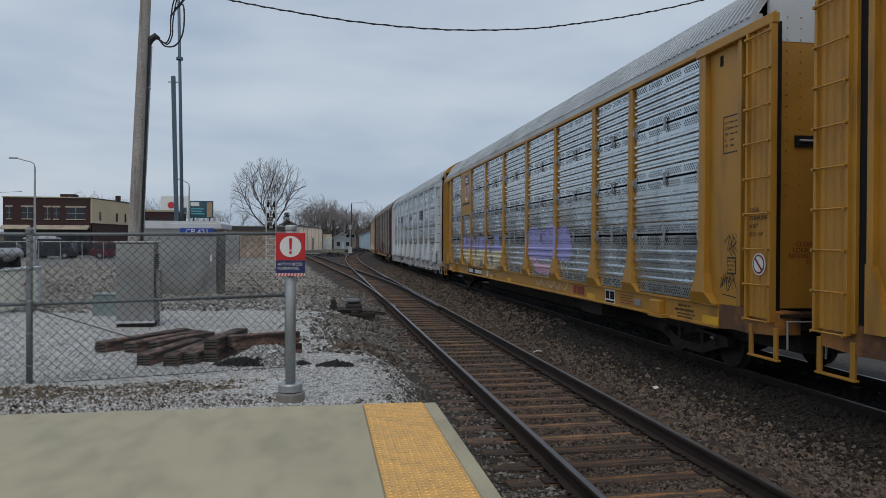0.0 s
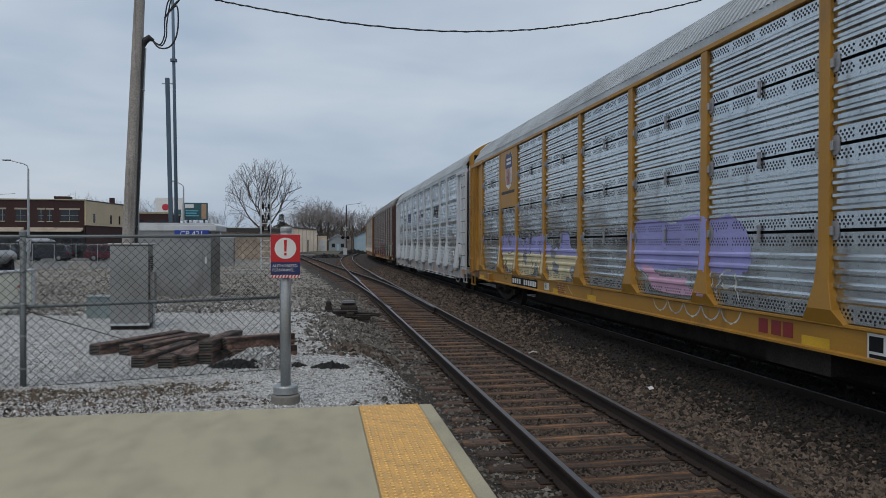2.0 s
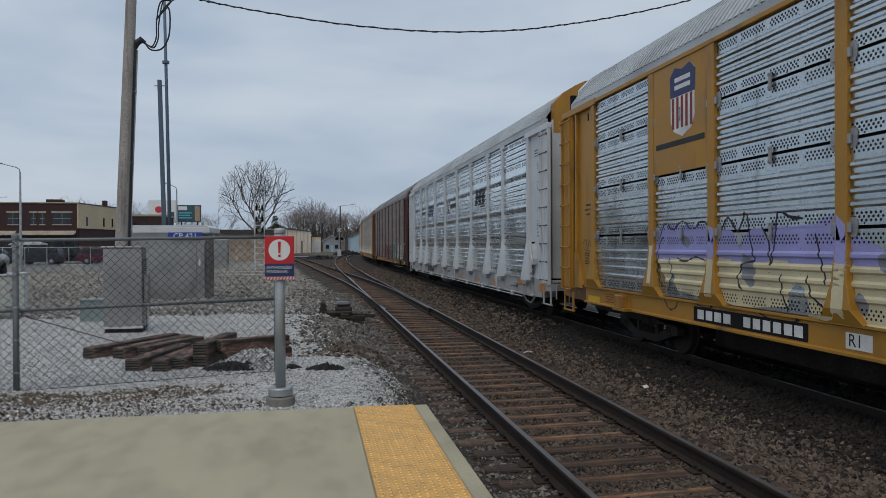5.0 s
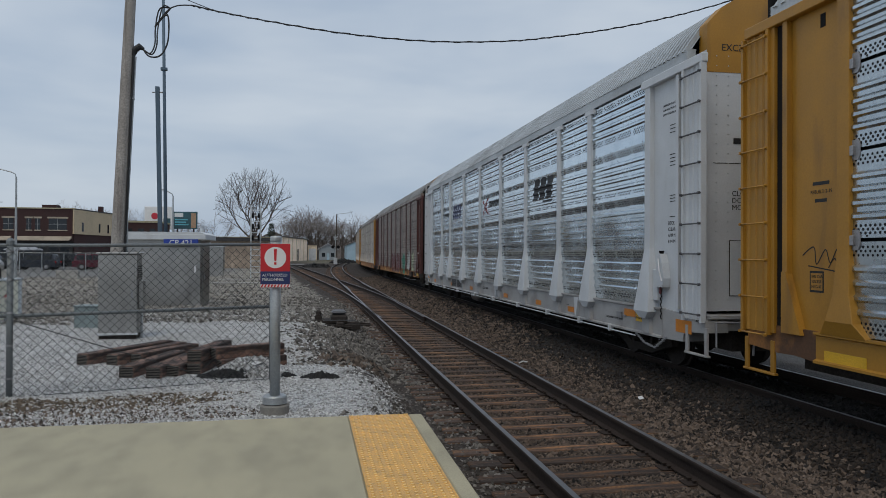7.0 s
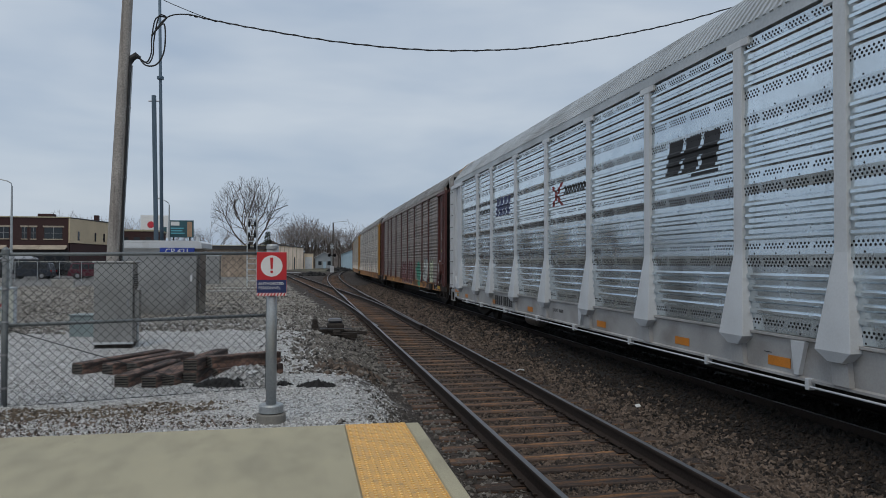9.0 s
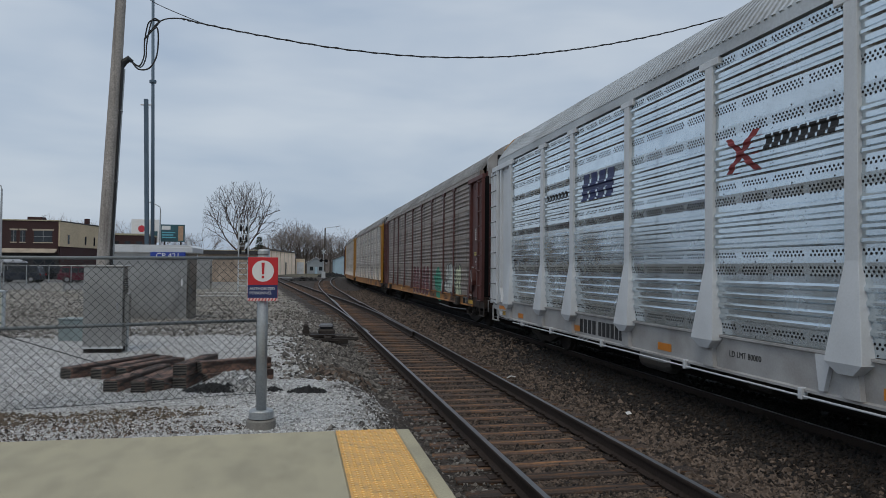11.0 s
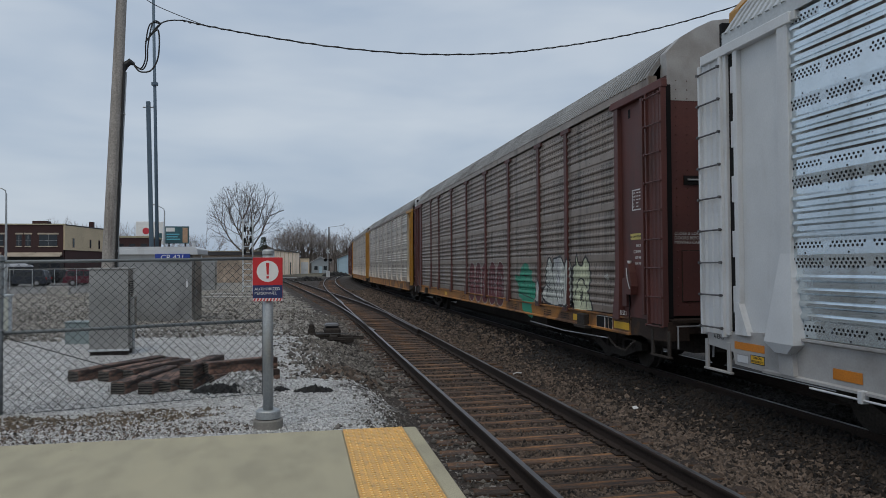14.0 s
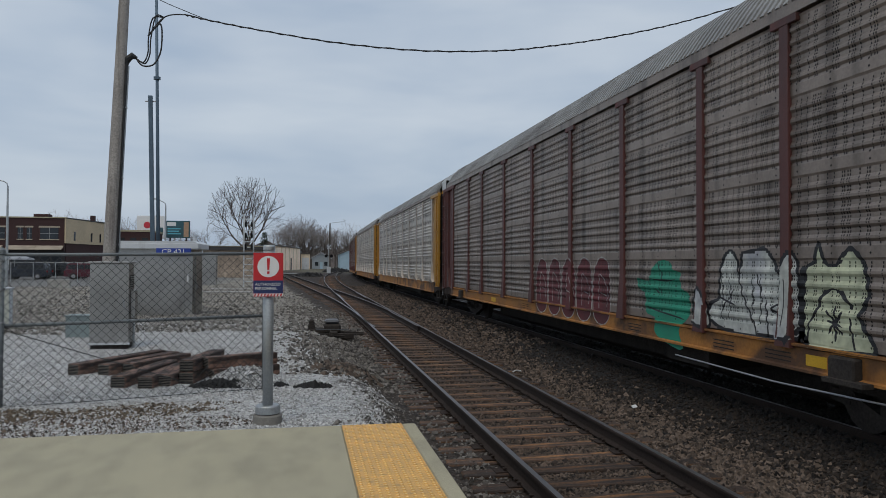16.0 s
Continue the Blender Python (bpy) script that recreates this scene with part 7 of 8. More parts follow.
for k in range(5):
    a = -2.30 - 0.55 * k
    tag += stroke([(a, 1.07), (a - 0.10, 0.92), (a - 0.28, 0.86), (a - 0.45, 0.93), (a - 0.55, 1.07)], 0.028)
sprayed(YELLOW_1, "graffiti", tag, CHALK, 0.0020, "thin white sprayed line")
lilac = [smooth_ring([(4.0, 1.74), (4.0, 2.05), (3.65, 1.98), (3.4, 1.86), (3.1, 1.90), (2.85, 1.86), (2.78, 2.22), (2.5, 2.27), (2.18, 2.22), (2.08, 1.95), (1.75, 1.86), (1.47, 1.80), (1.47, 1.72), (2.6, 1.72)]),
         smooth_ring([(6.66, 1.78), (6.68, 2.12), (6.3, 2.16), (6.1, 1.92), (5.9, 2.14), (5.6, 2.18), (5.45, 1.98), (5.3, 2.20), (4.7, 2.18), (4.2, 2.28), (4.14, 1.78), (5.2, 1.75)]),
         smooth_ring([(8.58, 1.72), (8.6, 2.1), (8.3, 2.28), (7.5, 2.25), (6.88, 2.22), (6.86, 1.80), (7.6, 1.76)]),
         [(4.135, 1.75), (4.135, 2.30), (3.985, 2.18), (3.985, 1.75)], [(6.845, 1.75), (6.845, 2.24), (6.695, 2.22), (6.695, 1.75)]]
sprayed(YELLOW_1, "graffiti", lilac, LILAC, 0.0014, "lilac sprayed graffiti")
butter = [smooth_ring([(3.98, 1.75), (2.7, 1.74), (1.48, 1.74), (1.46, 1.62), (1.52, 1.50), (1.98, 1.50), (2.08, 1.3), (1.96, 1.18), (2.4, 1.14), (3.98, 1.14)]),
          smooth_ring([(6.66, 1.78), (5.4, 1.76), (4.15, 1.78), (4.15, 1.15), (4.6, 1.15), (4.72, 1.40), (4.9, 1.52), (5.05, 1.30), (5.2, 1.17), (6.62, 1.18)]),
          smooth_ring([(8.5, 1.74), (7.7, 1.77), (6.86, 1.78), (6.86, 1.2), (7.5, 1.2), (7.9, 1.24), (8.0, 1.5), (8.2, 1.35)]),
          [(4.16, 1.20), (4.135, 1.75), (3.985, 1.75), (3.96, 1.20)], [(6.87, 1.20), (6.845, 1.75), (6.695, 1.75), (6.67, 1.20)], [(8.79, 1.30), (8.77, 1.95), (8.67, 1.95), (8.65, 1.30)]]
sprayed(YELLOW_1, "graffiti", butter, BUTTER, 0.0012, "pale yellow sprayed graffiti")
# grey patches laid over the graffiti, in place of sheet left bare
blobs = []
for y, z, w, h in ((5.9, 1.62, 0.16, 0.22), (3.15, 1.42, 0.24, 0.15), (3.35, 1.76, 0.22, 0.12), (2.2, 1.17, 0.2, 0.06), (3.8, 1.32, 0.10, 0.12), (7.6, 2.02, 0.12, 0.10)):
    blobs.append(smooth_ring([(y + w, z), (y + 0.6 * w, z + h), (y - 0.3 * w, z + 0.7 * h), (y - w, z + 0.2 * h), (y - 0.7 * w, z - h), (y + 0.4 * w, z - 0.8 * h)]))
sprayed(YELLOW_1, "graffiti", blobs, GREY_PATCH, 0.0018, "grey patch standing for bare sheet in the graffiti")
tags = [[(8.5, 2.05), (8.3, 2.3), (8.0, 2.22), (7.7, 2.34), (7.4, 2.2), (7.1, 2.32), (6.9, 2.2)], [(8.4, 1.25), (8.55, 1.6), (8.5, 1.95), (8.35, 2.1)], [(7.9, 1.75), (7.6, 1.70), (7.3, 1.78), (7.0, 1.72)], [(8.2, 1.2), (8.05, 1.5), (8.15, 1.75)],
        [(6.6, 2.1), (6.4, 2.35), (6.15, 2.15), (5.95, 2.4), (5.85, 2.0), (5.75, 1.75), (6.0, 1.7), (6.15, 1.45), (6.0, 1.35)], [(5.6, 2.2), (5.45, 2.0), (5.4, 1.7), (5.3, 2.1), (5.25, 2.36), (5.0, 2.3), (4.75, 2.28)],
        [(5.2, 1.6), (5.15, 1.3), (5.05, 1.15)], [(4.7, 1.6), (4.6, 1.35), (4.3, 1.18)], [(4.55, 2.1), (4.45, 1.8), (4.35, 1.5)], [(8.3, 1.05), (8.1, 0.9), (7.9, 0.95), (7.85, 1.05)], [(5.6, 1.06), (5.2, 0.96), (4.8, 1.05)], [(7.2, 1.04), (6.9, 1.0), (6.75, 1.06)]]
sprayed(YELLOW_1, "graffiti", [r for q in tags for r in stroke(q, 0.028)], BLACK_SPRAY, 0.0022, "thin black sprayed line")
drips = [[(2.95, 1.08), (2.8, 0.98), (2.85, 0.84)], [(2.6, 1.06), (2.5, 0.92), (2.3, 0.82)], [(2.25, 1.08), (2.1, 0.94), (1.85, 0.82)]]
sprayed(YELLOW_1, "graffiti", [r for q in drips for r in stroke(q, 0.02)], CHALK, 0.0022, "thin white sprayed line")

# the emblem panel of the yellow car
plate_on(YELLOW_1, "emblem_panel", 6.86, 8.63, 3.13, 4.90, TRAIN_YELLOW, SIDE + 0.01, "flat yellow panel with a shield emblem", 0.035)
E = SIDE + 0.045
sh = [(8.02, 4.66), (7.86, 4.80), (7.62, 4.74), (7.38, 4.80), (7.20, 4.66), (7.24, 4.25), (7.24, 3.95), (7.34, 3.78), (7.62, 3.68), (7.90, 3.78), (8.0, 3.95), (8.0, 4.25)]
emb = part("emblem", Build().prism([(y, z) for y, z in sh], "x", -E - 0.004, -E), WHITE_INK, YELLOW_1, "shield emblem in navy, red and white")
part("emblem_top", Build().prism([(8.02, 4.66), (7.86, 4.80), (7.62, 4.74), (7.38, 4.80), (7.20, 4.66), (7.23, 4.33), (8.0, 4.33)], "x", -E - 0.007, -E - 0.003), NAVY_INK, emb)
for k in range(5):
    part("emblem_stripe", Build().box(-E - 0.007, -E - 0.003, 7.30 + k * 0.145, 7.37 + k * 0.145, 3.82, 4.32), RED_INK, emb)
for z in (4.56, 4.44):
    part("print_bar", Build().box(-E - 0.009, -E - 0.006, 7.36, 7.86, z, z + 0.07), WHITE_INK, emb)
plate_on(YELLOW_1, "print_bar", 6.95, 8.52, 3.55, 3.64, INK, E)
# sill marks of the yellow car
plate_on(YELLOW_1, "number_plate", 4.65, 7.32, 0.80, 1.02, BLACK)
for a, w in ((7.2, 0.18), (6.96, 0.18), (6.72, 0.18), (6.48, 0.18), (5.98, 0.16), (5.76, 0.16), (5.54, 0.16), (5.32, 0.16), (5.10, 0.16), (4.9, 0.16)):
    plate_on(YELLOW_1, "print_bar", a, a - w, 0.84, 0.98, WHITE_INK, SIDE + 0.027)
plate_on(YELLOW_1, "small_plate", 3.62, 4.02, 0.82, 1.0, WHITE_INK)
words(YELLOW_1, "R1", 3.98, 0.91, 0.2, INK, SIDE + 0.027)
for a in (-5.46, -5.74, -5.98):
    plate_on(YELLOW_1, "print_bar", a, a - 0.20, 0.83, 1.02, RED_INK)
plate_on(YELLOW_1, "data_plate", -7.44, -7.96, 0.77, 1.05, WHITE_INK)
plate_on(YELLOW_1, "data_plate", -7.47, -7.67, 0.86, 1.02, BLACK, SIDE + 0.027)
plate_on(YELLOW_1, "data_plate", -7.71, -7.93, 0.86, 1.02, BLACK, SIDE + 0.027)
plate_on(YELLOW_1, "data_plate", -7.47, -7.93, 0.79, 0.83, BLACK, SIDE + 0.027)
for c, s in ((YELLOW_1, 1), (YELLOW_0, 1)):
    for a, b in ((-6.35, -6.85), (0.4, 0.9), (2.9, 3.3), (-11.42, -11.9), (11.1, 11.75)):
        plate_on(c, "reflector", a, b, 0.78, 0.90, SAFETY_YELLOW)
    for a in (-8.2, 3.0, 10.8):
        for k in range(4):
            plate_on(c, "print_bar", a, a - 0.62 + 0.08 * (k % 2), 0.98 - k * 0.05, 0.995 - k * 0.05, RED_INK)
    for y in (-9.95, 9.95):
        part("jacking_pad", Build().box(-SIDE - 0.14, -SIDE, y - 0.18, y + 0.18, 0.78, 1.02, c=0.02).box(-SIDE - 0.2, -SIDE - 0.02, y - 0.42, y + 0.1, 0.74, 0.79), TRAIN_YELLOW, c)
    part("card_holder", Build().box(-SIDE - 0.05, -SIDE - 0.02, -9.2, -8.95, 0.84, 0.96), STEEL, c)
words(YELLOW_1, "SPECIAL NO. 18", -10.62, 0.985, 0.058, INK)
words(YELLOW_1, "BRAKE BEAM REQUIRED", -10.52, 0.915, 0.058, INK)
words(YELLOW_1, "2 INCH HF COMP SHOES", -10.60, 0.80, 0.045, INK)
plate_on(YELLOW_1, "print_bar", -10.60, -11.2, 0.85, 0.864, INK)


def corner_marks(car, ink, s, boxed=True):
    """Stencilled data on the sheet beside the ladder."""
    if boxed:
        for a, b, z, t in ((-11.9, -12.34, 3.84, 3.86), (-11.9, -12.34, 3.31, 3.33)):
            plate_on(car, "print_frame", a, b, z, t, ink, SHEET - 0.002)
        for a in (-11.9, -12.33):
            plate_on(car, "print_frame", a, a - 0.018, 3.31, 3.86, ink, SHEET - 0.002)
        for k, w in enumerate(("EXH", "EXW", "EW", "IL", "IW")):
            words(car, w, -11.94, 3.76 - k * 0.085, 0.066, ink, SHEET - 0.001)
        for k in range(5):
            for a, w in ((-12.09, 0.09), (-12.21, 0.08)):
                if not (k > 2 and a < -12.2):
                    plate_on(car, "print_bar", a, a - w, 3.75 - k * 0.085, 3.77 - k * 0.085, ink, SHEET - 0.002)


corner_marks(YELLOW_1, INK, 1)
corner_marks(YELLOW_0, INK, 1)
for c in (YELLOW_1, YELLOW_0):
    for y in (-12.15, 11.95):
        plate_on(c, "notice", y - 0.12, y + 0.12, 1.55, 1.80, INK, SHEET - 0.002)
        plate_on(c, "notice", y - 0.10, y + 0.10, 1.575, 1.775, TRAIN_YELLOW, SHEET)
        for k, w in enumerate(("THIS CAR", "EXCESS", "HEIGHT")):
            words(c, w, y, 1.735 - k * 0.06, 0.05, INK, SHEET + 0.003, "CENTER")
    for k, w in enumerate(("DECK", "CLEARANCE", "A 87\"", "B 83 1/4\"")):
        words(c, w, -12.72, 2.45 - k * 0.11, 0.085, INK, 1.602)
    part("warning_disc", Build().tube([(-1.602, -12.95, 1.72), (-1.608, -12.95, 1.72)], 0.15, 24), WHITE_INK, c, "round white warning disc with a red bar")
    part("warning_disc", Build().tube([(-1.606, -12.95, 1.72), (-1.611, -12.95, 1.72)], 0.13, 24), RED_INK, c)
    part("warning_disc", Build().tube([(-1.609, -12.95, 1.72), (-1.614, -12.95, 1.72)], 0.105, 24), WHITE_INK, c)
    part("warning_bar", Build().box(-1.617, -1.612, -0.11, 0.11, -0.015, 0.015), RED_INK, c, m=Matrix.Translation((0, -12.95, 1.72)) @ Matrix.Rotation(radians(45), 4, "X"))
    words(c, "REBUILD 2-19", 12.06, 2.72, 0.062, INK, SHEET - 0.001)
    plate_on(c, "print_bar", 12.02, 11.74, 2.80, 2.84, INK, SHEET - 0.002)
    plate_on(c, "print_bar", 11.98, 11.78, 2.60, 2.64, INK, SHEET - 0.002)
scrib = stroke([(12.2, 1.98), (12.0, 2.08), (11.95, 1.88), (11.8, 2.05), (11.72, 1.9), (11.6, 2.06), (11.5, 1.92)], 0.016) + stroke([(12.1, 1.86), (11.6, 1.80)], 0.014) + stroke([(11.75, 1.84), (11.65, 1.95), (11.58, 1.84), (11.48, 1.88)], 0.014)
for k in range(7):
    a, z = -11.86 - 0.055 * k, 1.33 + 0.03 * (k % 3)
    scrib += stroke([(a, z), (a - 0.02, z + 0.17), (a - 0.06, z + 0.03 + 0.02 * k), (a - 0.07, z + 0.15)], 0.012)
for k in range(5):
    a, z = -12.10 - 0.05 * k, 1.90 + 0.04 * (k % 2)
    scrib += stroke([(a, z + 0.2), (a - 0.05, z + 0.12), (a + 0.01, z + 0.02), (a - 0.06, z - 0.08)], 0.013)
for r in scrib + stroke([(-11.95, 2.0), (-12.1, 2.12), (-12.05, 1.9), (-12.25, 2.0)], 0.014) + stroke([(-11.85, 1.35), (-12.0, 1.5), (-12.05, 1.3), (-12.2, 1.48), (-12.3, 1.3)], 0.016) + stroke([(-11.9, 1.25), (-12.28, 1.22)], 0.014) + stroke([(-12.1, 1.42), (-12.12, 1.62), (-12.22, 1.5)], 0.014):
    k = len(r) // 2
    b = Build().add([(-SHEET - 0.001, y, z) for y, z in r], [(i, i + 1, 2 * k - 2 - i, 2 * k - 1 - i) for i in range(k - 1)])
    part("scribble", b, INK, YELLOW_1)

# end doors: words and small doors
for c, ink, x, z, size, pitch, lines in ((YELLOW_1, RED_INK, -0.80, 1.99, 0.092, 0.082, ("CLOSE AND", "LOCK DOORS", "BEFORE MOVING", "CAR")),
                                         (WHITE_CAR, INK, -0.94, 2.93, 0.115, 0.108, ("CLOSE & LOCK", "DOORS BEFORE", "MOVING CAR")),
                                         (BROWN_CAR, WHITE_INK, -1.26, 2.49, 0.075, 0.074, ("CLOSE & LOCK", "DOORS BEFORE", "MOVING CAR"))):
    for k, w in enumerate(lines):
        part("lettering", text_mesh(w, size, ink, "LEFT" if c != YELLOW_1 else "CENTER"), None, c, m=Matrix.Translation((x, -12.925, z - k * pitch)) @ FACE_SOUTH)
    if c == YELLOW_1:
        continue
    a, b = (-0.97, -0.56) if c == WHITE_CAR else (-1.12, -0.60)
    part("access_door", Build().box(a, b, -12.938, -12.915, 1.36, 2.20, c=0.004), STYLE[STYLE_OF[c]]["paint"], c)
    part("door_frame", Build().box(a - 0.012, b + 0.012, -12.926, -12.91, 1.348, 2.212), UNDER, c)
part("lettering", text_mesh("EXCESS HEIGHT CAR", 0.15, INK, "LEFT"), None, WHITE_CAR, m=Matrix.Translation((-1.12, -12.930, 5.18)) @ FACE_SOUTH)
part("print_bar", Build().box(-0.91, -0.30, -12.926, -12.915, 3.70, 3.79), INK, WHITE_CAR)
part("panel_seam", Build().box(-1.25, 1.25, -12.924, -12.915, 3.395, 3.405), UNDER, WHITE_CAR)

# hinge plates and clips at the panel gaps of the yellow cars
hexa = Build().prism([(-0.06, -0.06), (-0.06, 0.06), (-0.03, 0.11), (0.06, 0.11), (0.06, -0.11), (-0.03, -0.11)], "x", -SIDE - 0.016, -SIDE - 0.004).box(-SIDE - 0.05, -SIDE - 0.015, 0.01, 0.07, -0.06, 0.05, c=0.006).mesh("hinge_plate", STEEL)
clip = Build().box(-SIDE - 0.05, -SIDE - 0.02, -0.025, 0.025, -0.13, 0.10, c=0.006).box(-SIDE - 0.065, -SIDE - 0.045, -0.015, 0.015, 0.06, 0.09).box(-SIDE - 0.065, -SIDE - 0.045, -0.015, 0.015, -0.11, -0.08).mesh("panel_clip", STEEL)
FLIP_Y = Matrix.Diagonal((1, -1, 1, 1))
for c in (YELLOW_1, YELLOW_0):
    for z in (2.15, 3.12, 4.06):
        for q in POSTS:
            if q < 11:
                part("hinge_plate", hexa, None, c, m=Matrix.Translation((0, q + 0.15, z)) @ FLIP_Y)
            if q > -11:
                part("hinge_plate", hexa, None, c, m=Matrix.Translation((0, q - 0.15, z)))
        for a, b in zip(POSTS, POSTS[1:]):
            part("panel_clip", clip, None, c, m=Matrix.Translation((0, (a + b) / 2 - 0.05, z)))

# emblems of the white car, as plain slanted shapes
def slanted(car, y, w, z0, z1, lean, material):
    return [(y + lean * 0.5, z0), (y - w + lean * 0.5, z0), (y - w - lean * 0.5, z1), (y - lean * 0.5, z1)]


sprayed(WHITE_CAR, "emblem", [slanted(WHITE_CAR, 6.22 - k * 0.40, 0.30, 3.38, 3.92, 0.10, None) for k in range(4)] + [[(6.2, 3.60), (4.75, 3.60), (4.74, 3.68), (6.2, 3.68)]], NAVY_INK, 0.0028, "navy slanted emblem blocks")
sprayed(WHITE_CAR, "emblem", [slanted(WHITE_CAR, -4.74 - k * 0.53, 0.42, 3.38, 3.90, 0.12, None) for k in range(3)] + [[(-4.80, 3.60), (-6.2, 3.60), (-6.2, 3.69), (-4.80, 3.69)]], INK, 0.0028, "black slanted emblem blocks")
sprayed(WHITE_CAR, "emblem", [[(-5.45, 3.29), (-6.2, 3.29), (-6.2, 3.34), (-5.45, 3.34)]], INK, 0.0028)
sprayed(WHITE_CAR, "emblem", [[(1.02, 3.30), (0.88, 3.30), (0.26, 3.82), (0.42, 3.82)], [(0.90, 3.78), (1.04, 3.78), (0.40, 3.30), (0.24, 3.30)]], RED_INK, 0.0028, "dark red crossed emblem")
sprayed(WHITE_CAR, "emblem", [[(0.16 - k * 0.165, 3.52), (0.04 - k * 0.165, 3.52), (0.0 - k * 0.165, 3.70), (0.12 - k * 0.165, 3.70)] for k in range(8)], INK, 0.0028, "dark slanted print bars")
sprayed(WHITE_CAR, "emblem", [[(8.45 - k * 0.2, 3.55), (8.32 - k * 0.2, 3.55), (8.30 - k * 0.2, 3.70), (8.43 - k * 0.2, 3.70)] for k in range(7)], INK, 0.0028, "dark print bars")
for k in range(4):
    plate_on(WHITE_CAR, "print_bar", 6.32 - k * 0.22, 6.16 - k * 0.22, 0.70, 0.97, INK)
for k in range(6):
    plate_on(WHITE_CAR, "print_bar", 5.36 - k * 0.19, 5.22 - k * 0.19, 0.70, 0.97, INK)
words(WHITE_CAR, "LD LMT 80000", 0.92, 0.86, 0.115, INK)
for a in (10.45, 6.50, 2.72, -2.0, -5.2, -7.6):
    plate_on(WHITE_CAR, "reflector", a - 0.22, a + 0.22, 0.70, 0.82, ORANGE)
plate_on(WHITE_CAR, "reflector", -10.43, -10.90, 0.86, 0.99, ORANGE)
plate_on(WHITE_CAR, "notice", -10.92, -11.32, 0.80, 0.98, SAFETY_YELLOW)
for k, w in enumerate(("THIS CAR", "EXCESS HEIGHT")):
    words(WHITE_CAR, w, -11.12, 0.93 - k * 0.07, 0.055, INK, SIDE + 0.028, "CENTER")
plate_on(WHITE_CAR, "reflector", -12.36, -12.86, 0.76, 0.96, ORANGE, SIDE + 0.011)
plate_on(WHITE_CAR, "reflector", 11.92, 12.58, 0.83, 0.93, ORANGE, SIDE + 0.011)
plate_on(WHITE_CAR, "notice", 11.92, 12.22, 0.675, 0.79, INK, SIDE + 0.011)
plate_on(WHITE_CAR, "notice", 11.93, 12.21, 0.685, 0.78, SAFETY_YELLOW, SIDE + 0.013)
words(WHITE_CAR, "THIS CAR", 12.07, 0.755, 0.045, INK, SIDE + 0.017, "CENTER")
words(WHITE_CAR, "EXCESS HEIGHT", 12.07, 0.71, 0.036, INK, SIDE + 0.017, "CENTER")
plate_on(WHITE_CAR, "label_plate", 12.26, 12.53, 0.65, 0.77, STEEL, SIDE + 0.011)
plate_on(WHITE_CAR, "label_plate", 12.275, 12.515, 0.663, 0.757, WHITE_PAINT, SIDE + 0.013)
words(WHITE_CAR, "B-END", -12.98, 0.99, 0.07, INK, SIDE + 0.011)
words(WHITE_CAR, "A-END", 13.1, 0.95, 0.09, INK, SIDE + 0.011)
for k, w in enumerate(("OWNERSHIP SUBJECT TO", "AGREEMENT FILED WITH", "SURFACE TRANSPORTATION")):
    words(WHITE_CAR, w, -11.84, 4.46 - k * 0.075, 0.046, INK, SHEET - 0.001)
for k, w in enumerate(("DECK", "CLEARANCE", "A 89 MIN.", "B 94 MIN.")):
    words(WHITE_CAR, w, -12.02, 2.50 - k * 0.10, 0.085, INK, SHEET - 0.001)
for z in (4.1, 4.04, 3.98, 3.62, 3.56, 3.50, 3.44, 2.95, 2.9, 2.85, 2.6):
    plate_on(WHITE_CAR, "print_bar", -12.08, -12.26, z, z + 0.014, INK, SHEET - 0.002)
words(WHITE_CAR, "2 INCH TREAD COND. SHOES", -9.55, 0.775, 0.06, INK)
part("card_holder", Build().box(-SIDE - 0.05, -SIDE - 0.02, -10.34, -10.12, 0.80, 0.92, c=0.006).box(-SIDE - 0.045, -SIDE - 0.02, -10.5, -10.3, 0.85, 0.87), STEEL, WHITE_CAR)
plate_on(WHITE_CAR, "print_bar", -7.3, -7.45, 0.85, 0.86, INK)

pipe = part("train_pipe", Build().tube([(-SIDE - 0.07, -11.0, 0.55), (-SIDE - 0.07, 11.0, 0.55)], 0.013, 6), WHITE_PAINT, WHITE_CAR)
for y in (-9.85, -8.2, -6.0, -3.4, -0.6, 2.0, 5.1, 8.0, 10.2):
    part("pipe_bracket", Build().box(-SIDE - 0.095, -SIDE, y - 0.035, y + 0.035, 0.51, 0.645, c=0.008), WHITE_PAINT, WHITE_CAR)
for y in (-8.05, -1.0):
    part("gusset", Build().prism([(y - 0.10, 1.06), (y + 0.16, 1.06), (y + 0.10, 0.66), (y + 0.02, 0.66)], "x", -SIDE - 0.075, -SIDE), WHITE_PAINT, WHITE_CAR)
part("air_reservoir", Build().tube([(-1.05, 3.3, 0.42), (-1.05, 3.4, 0.42), (-1.05, 4.3, 0.42), (-1.05, 4.4, 0.42)], [0.12, 0.2, 0.2, 0.12], 14), CABINET, WHITE_CAR)
part("brake_valve", Build().box(-1.2, -0.8, 0.6, 1.1, 0.35, 0.62, c=0.04).box(-1.1, -0.9, 2.0, 2.2, 0.4, 0.62, c=0.03), UNDER, WHITE_CAR)

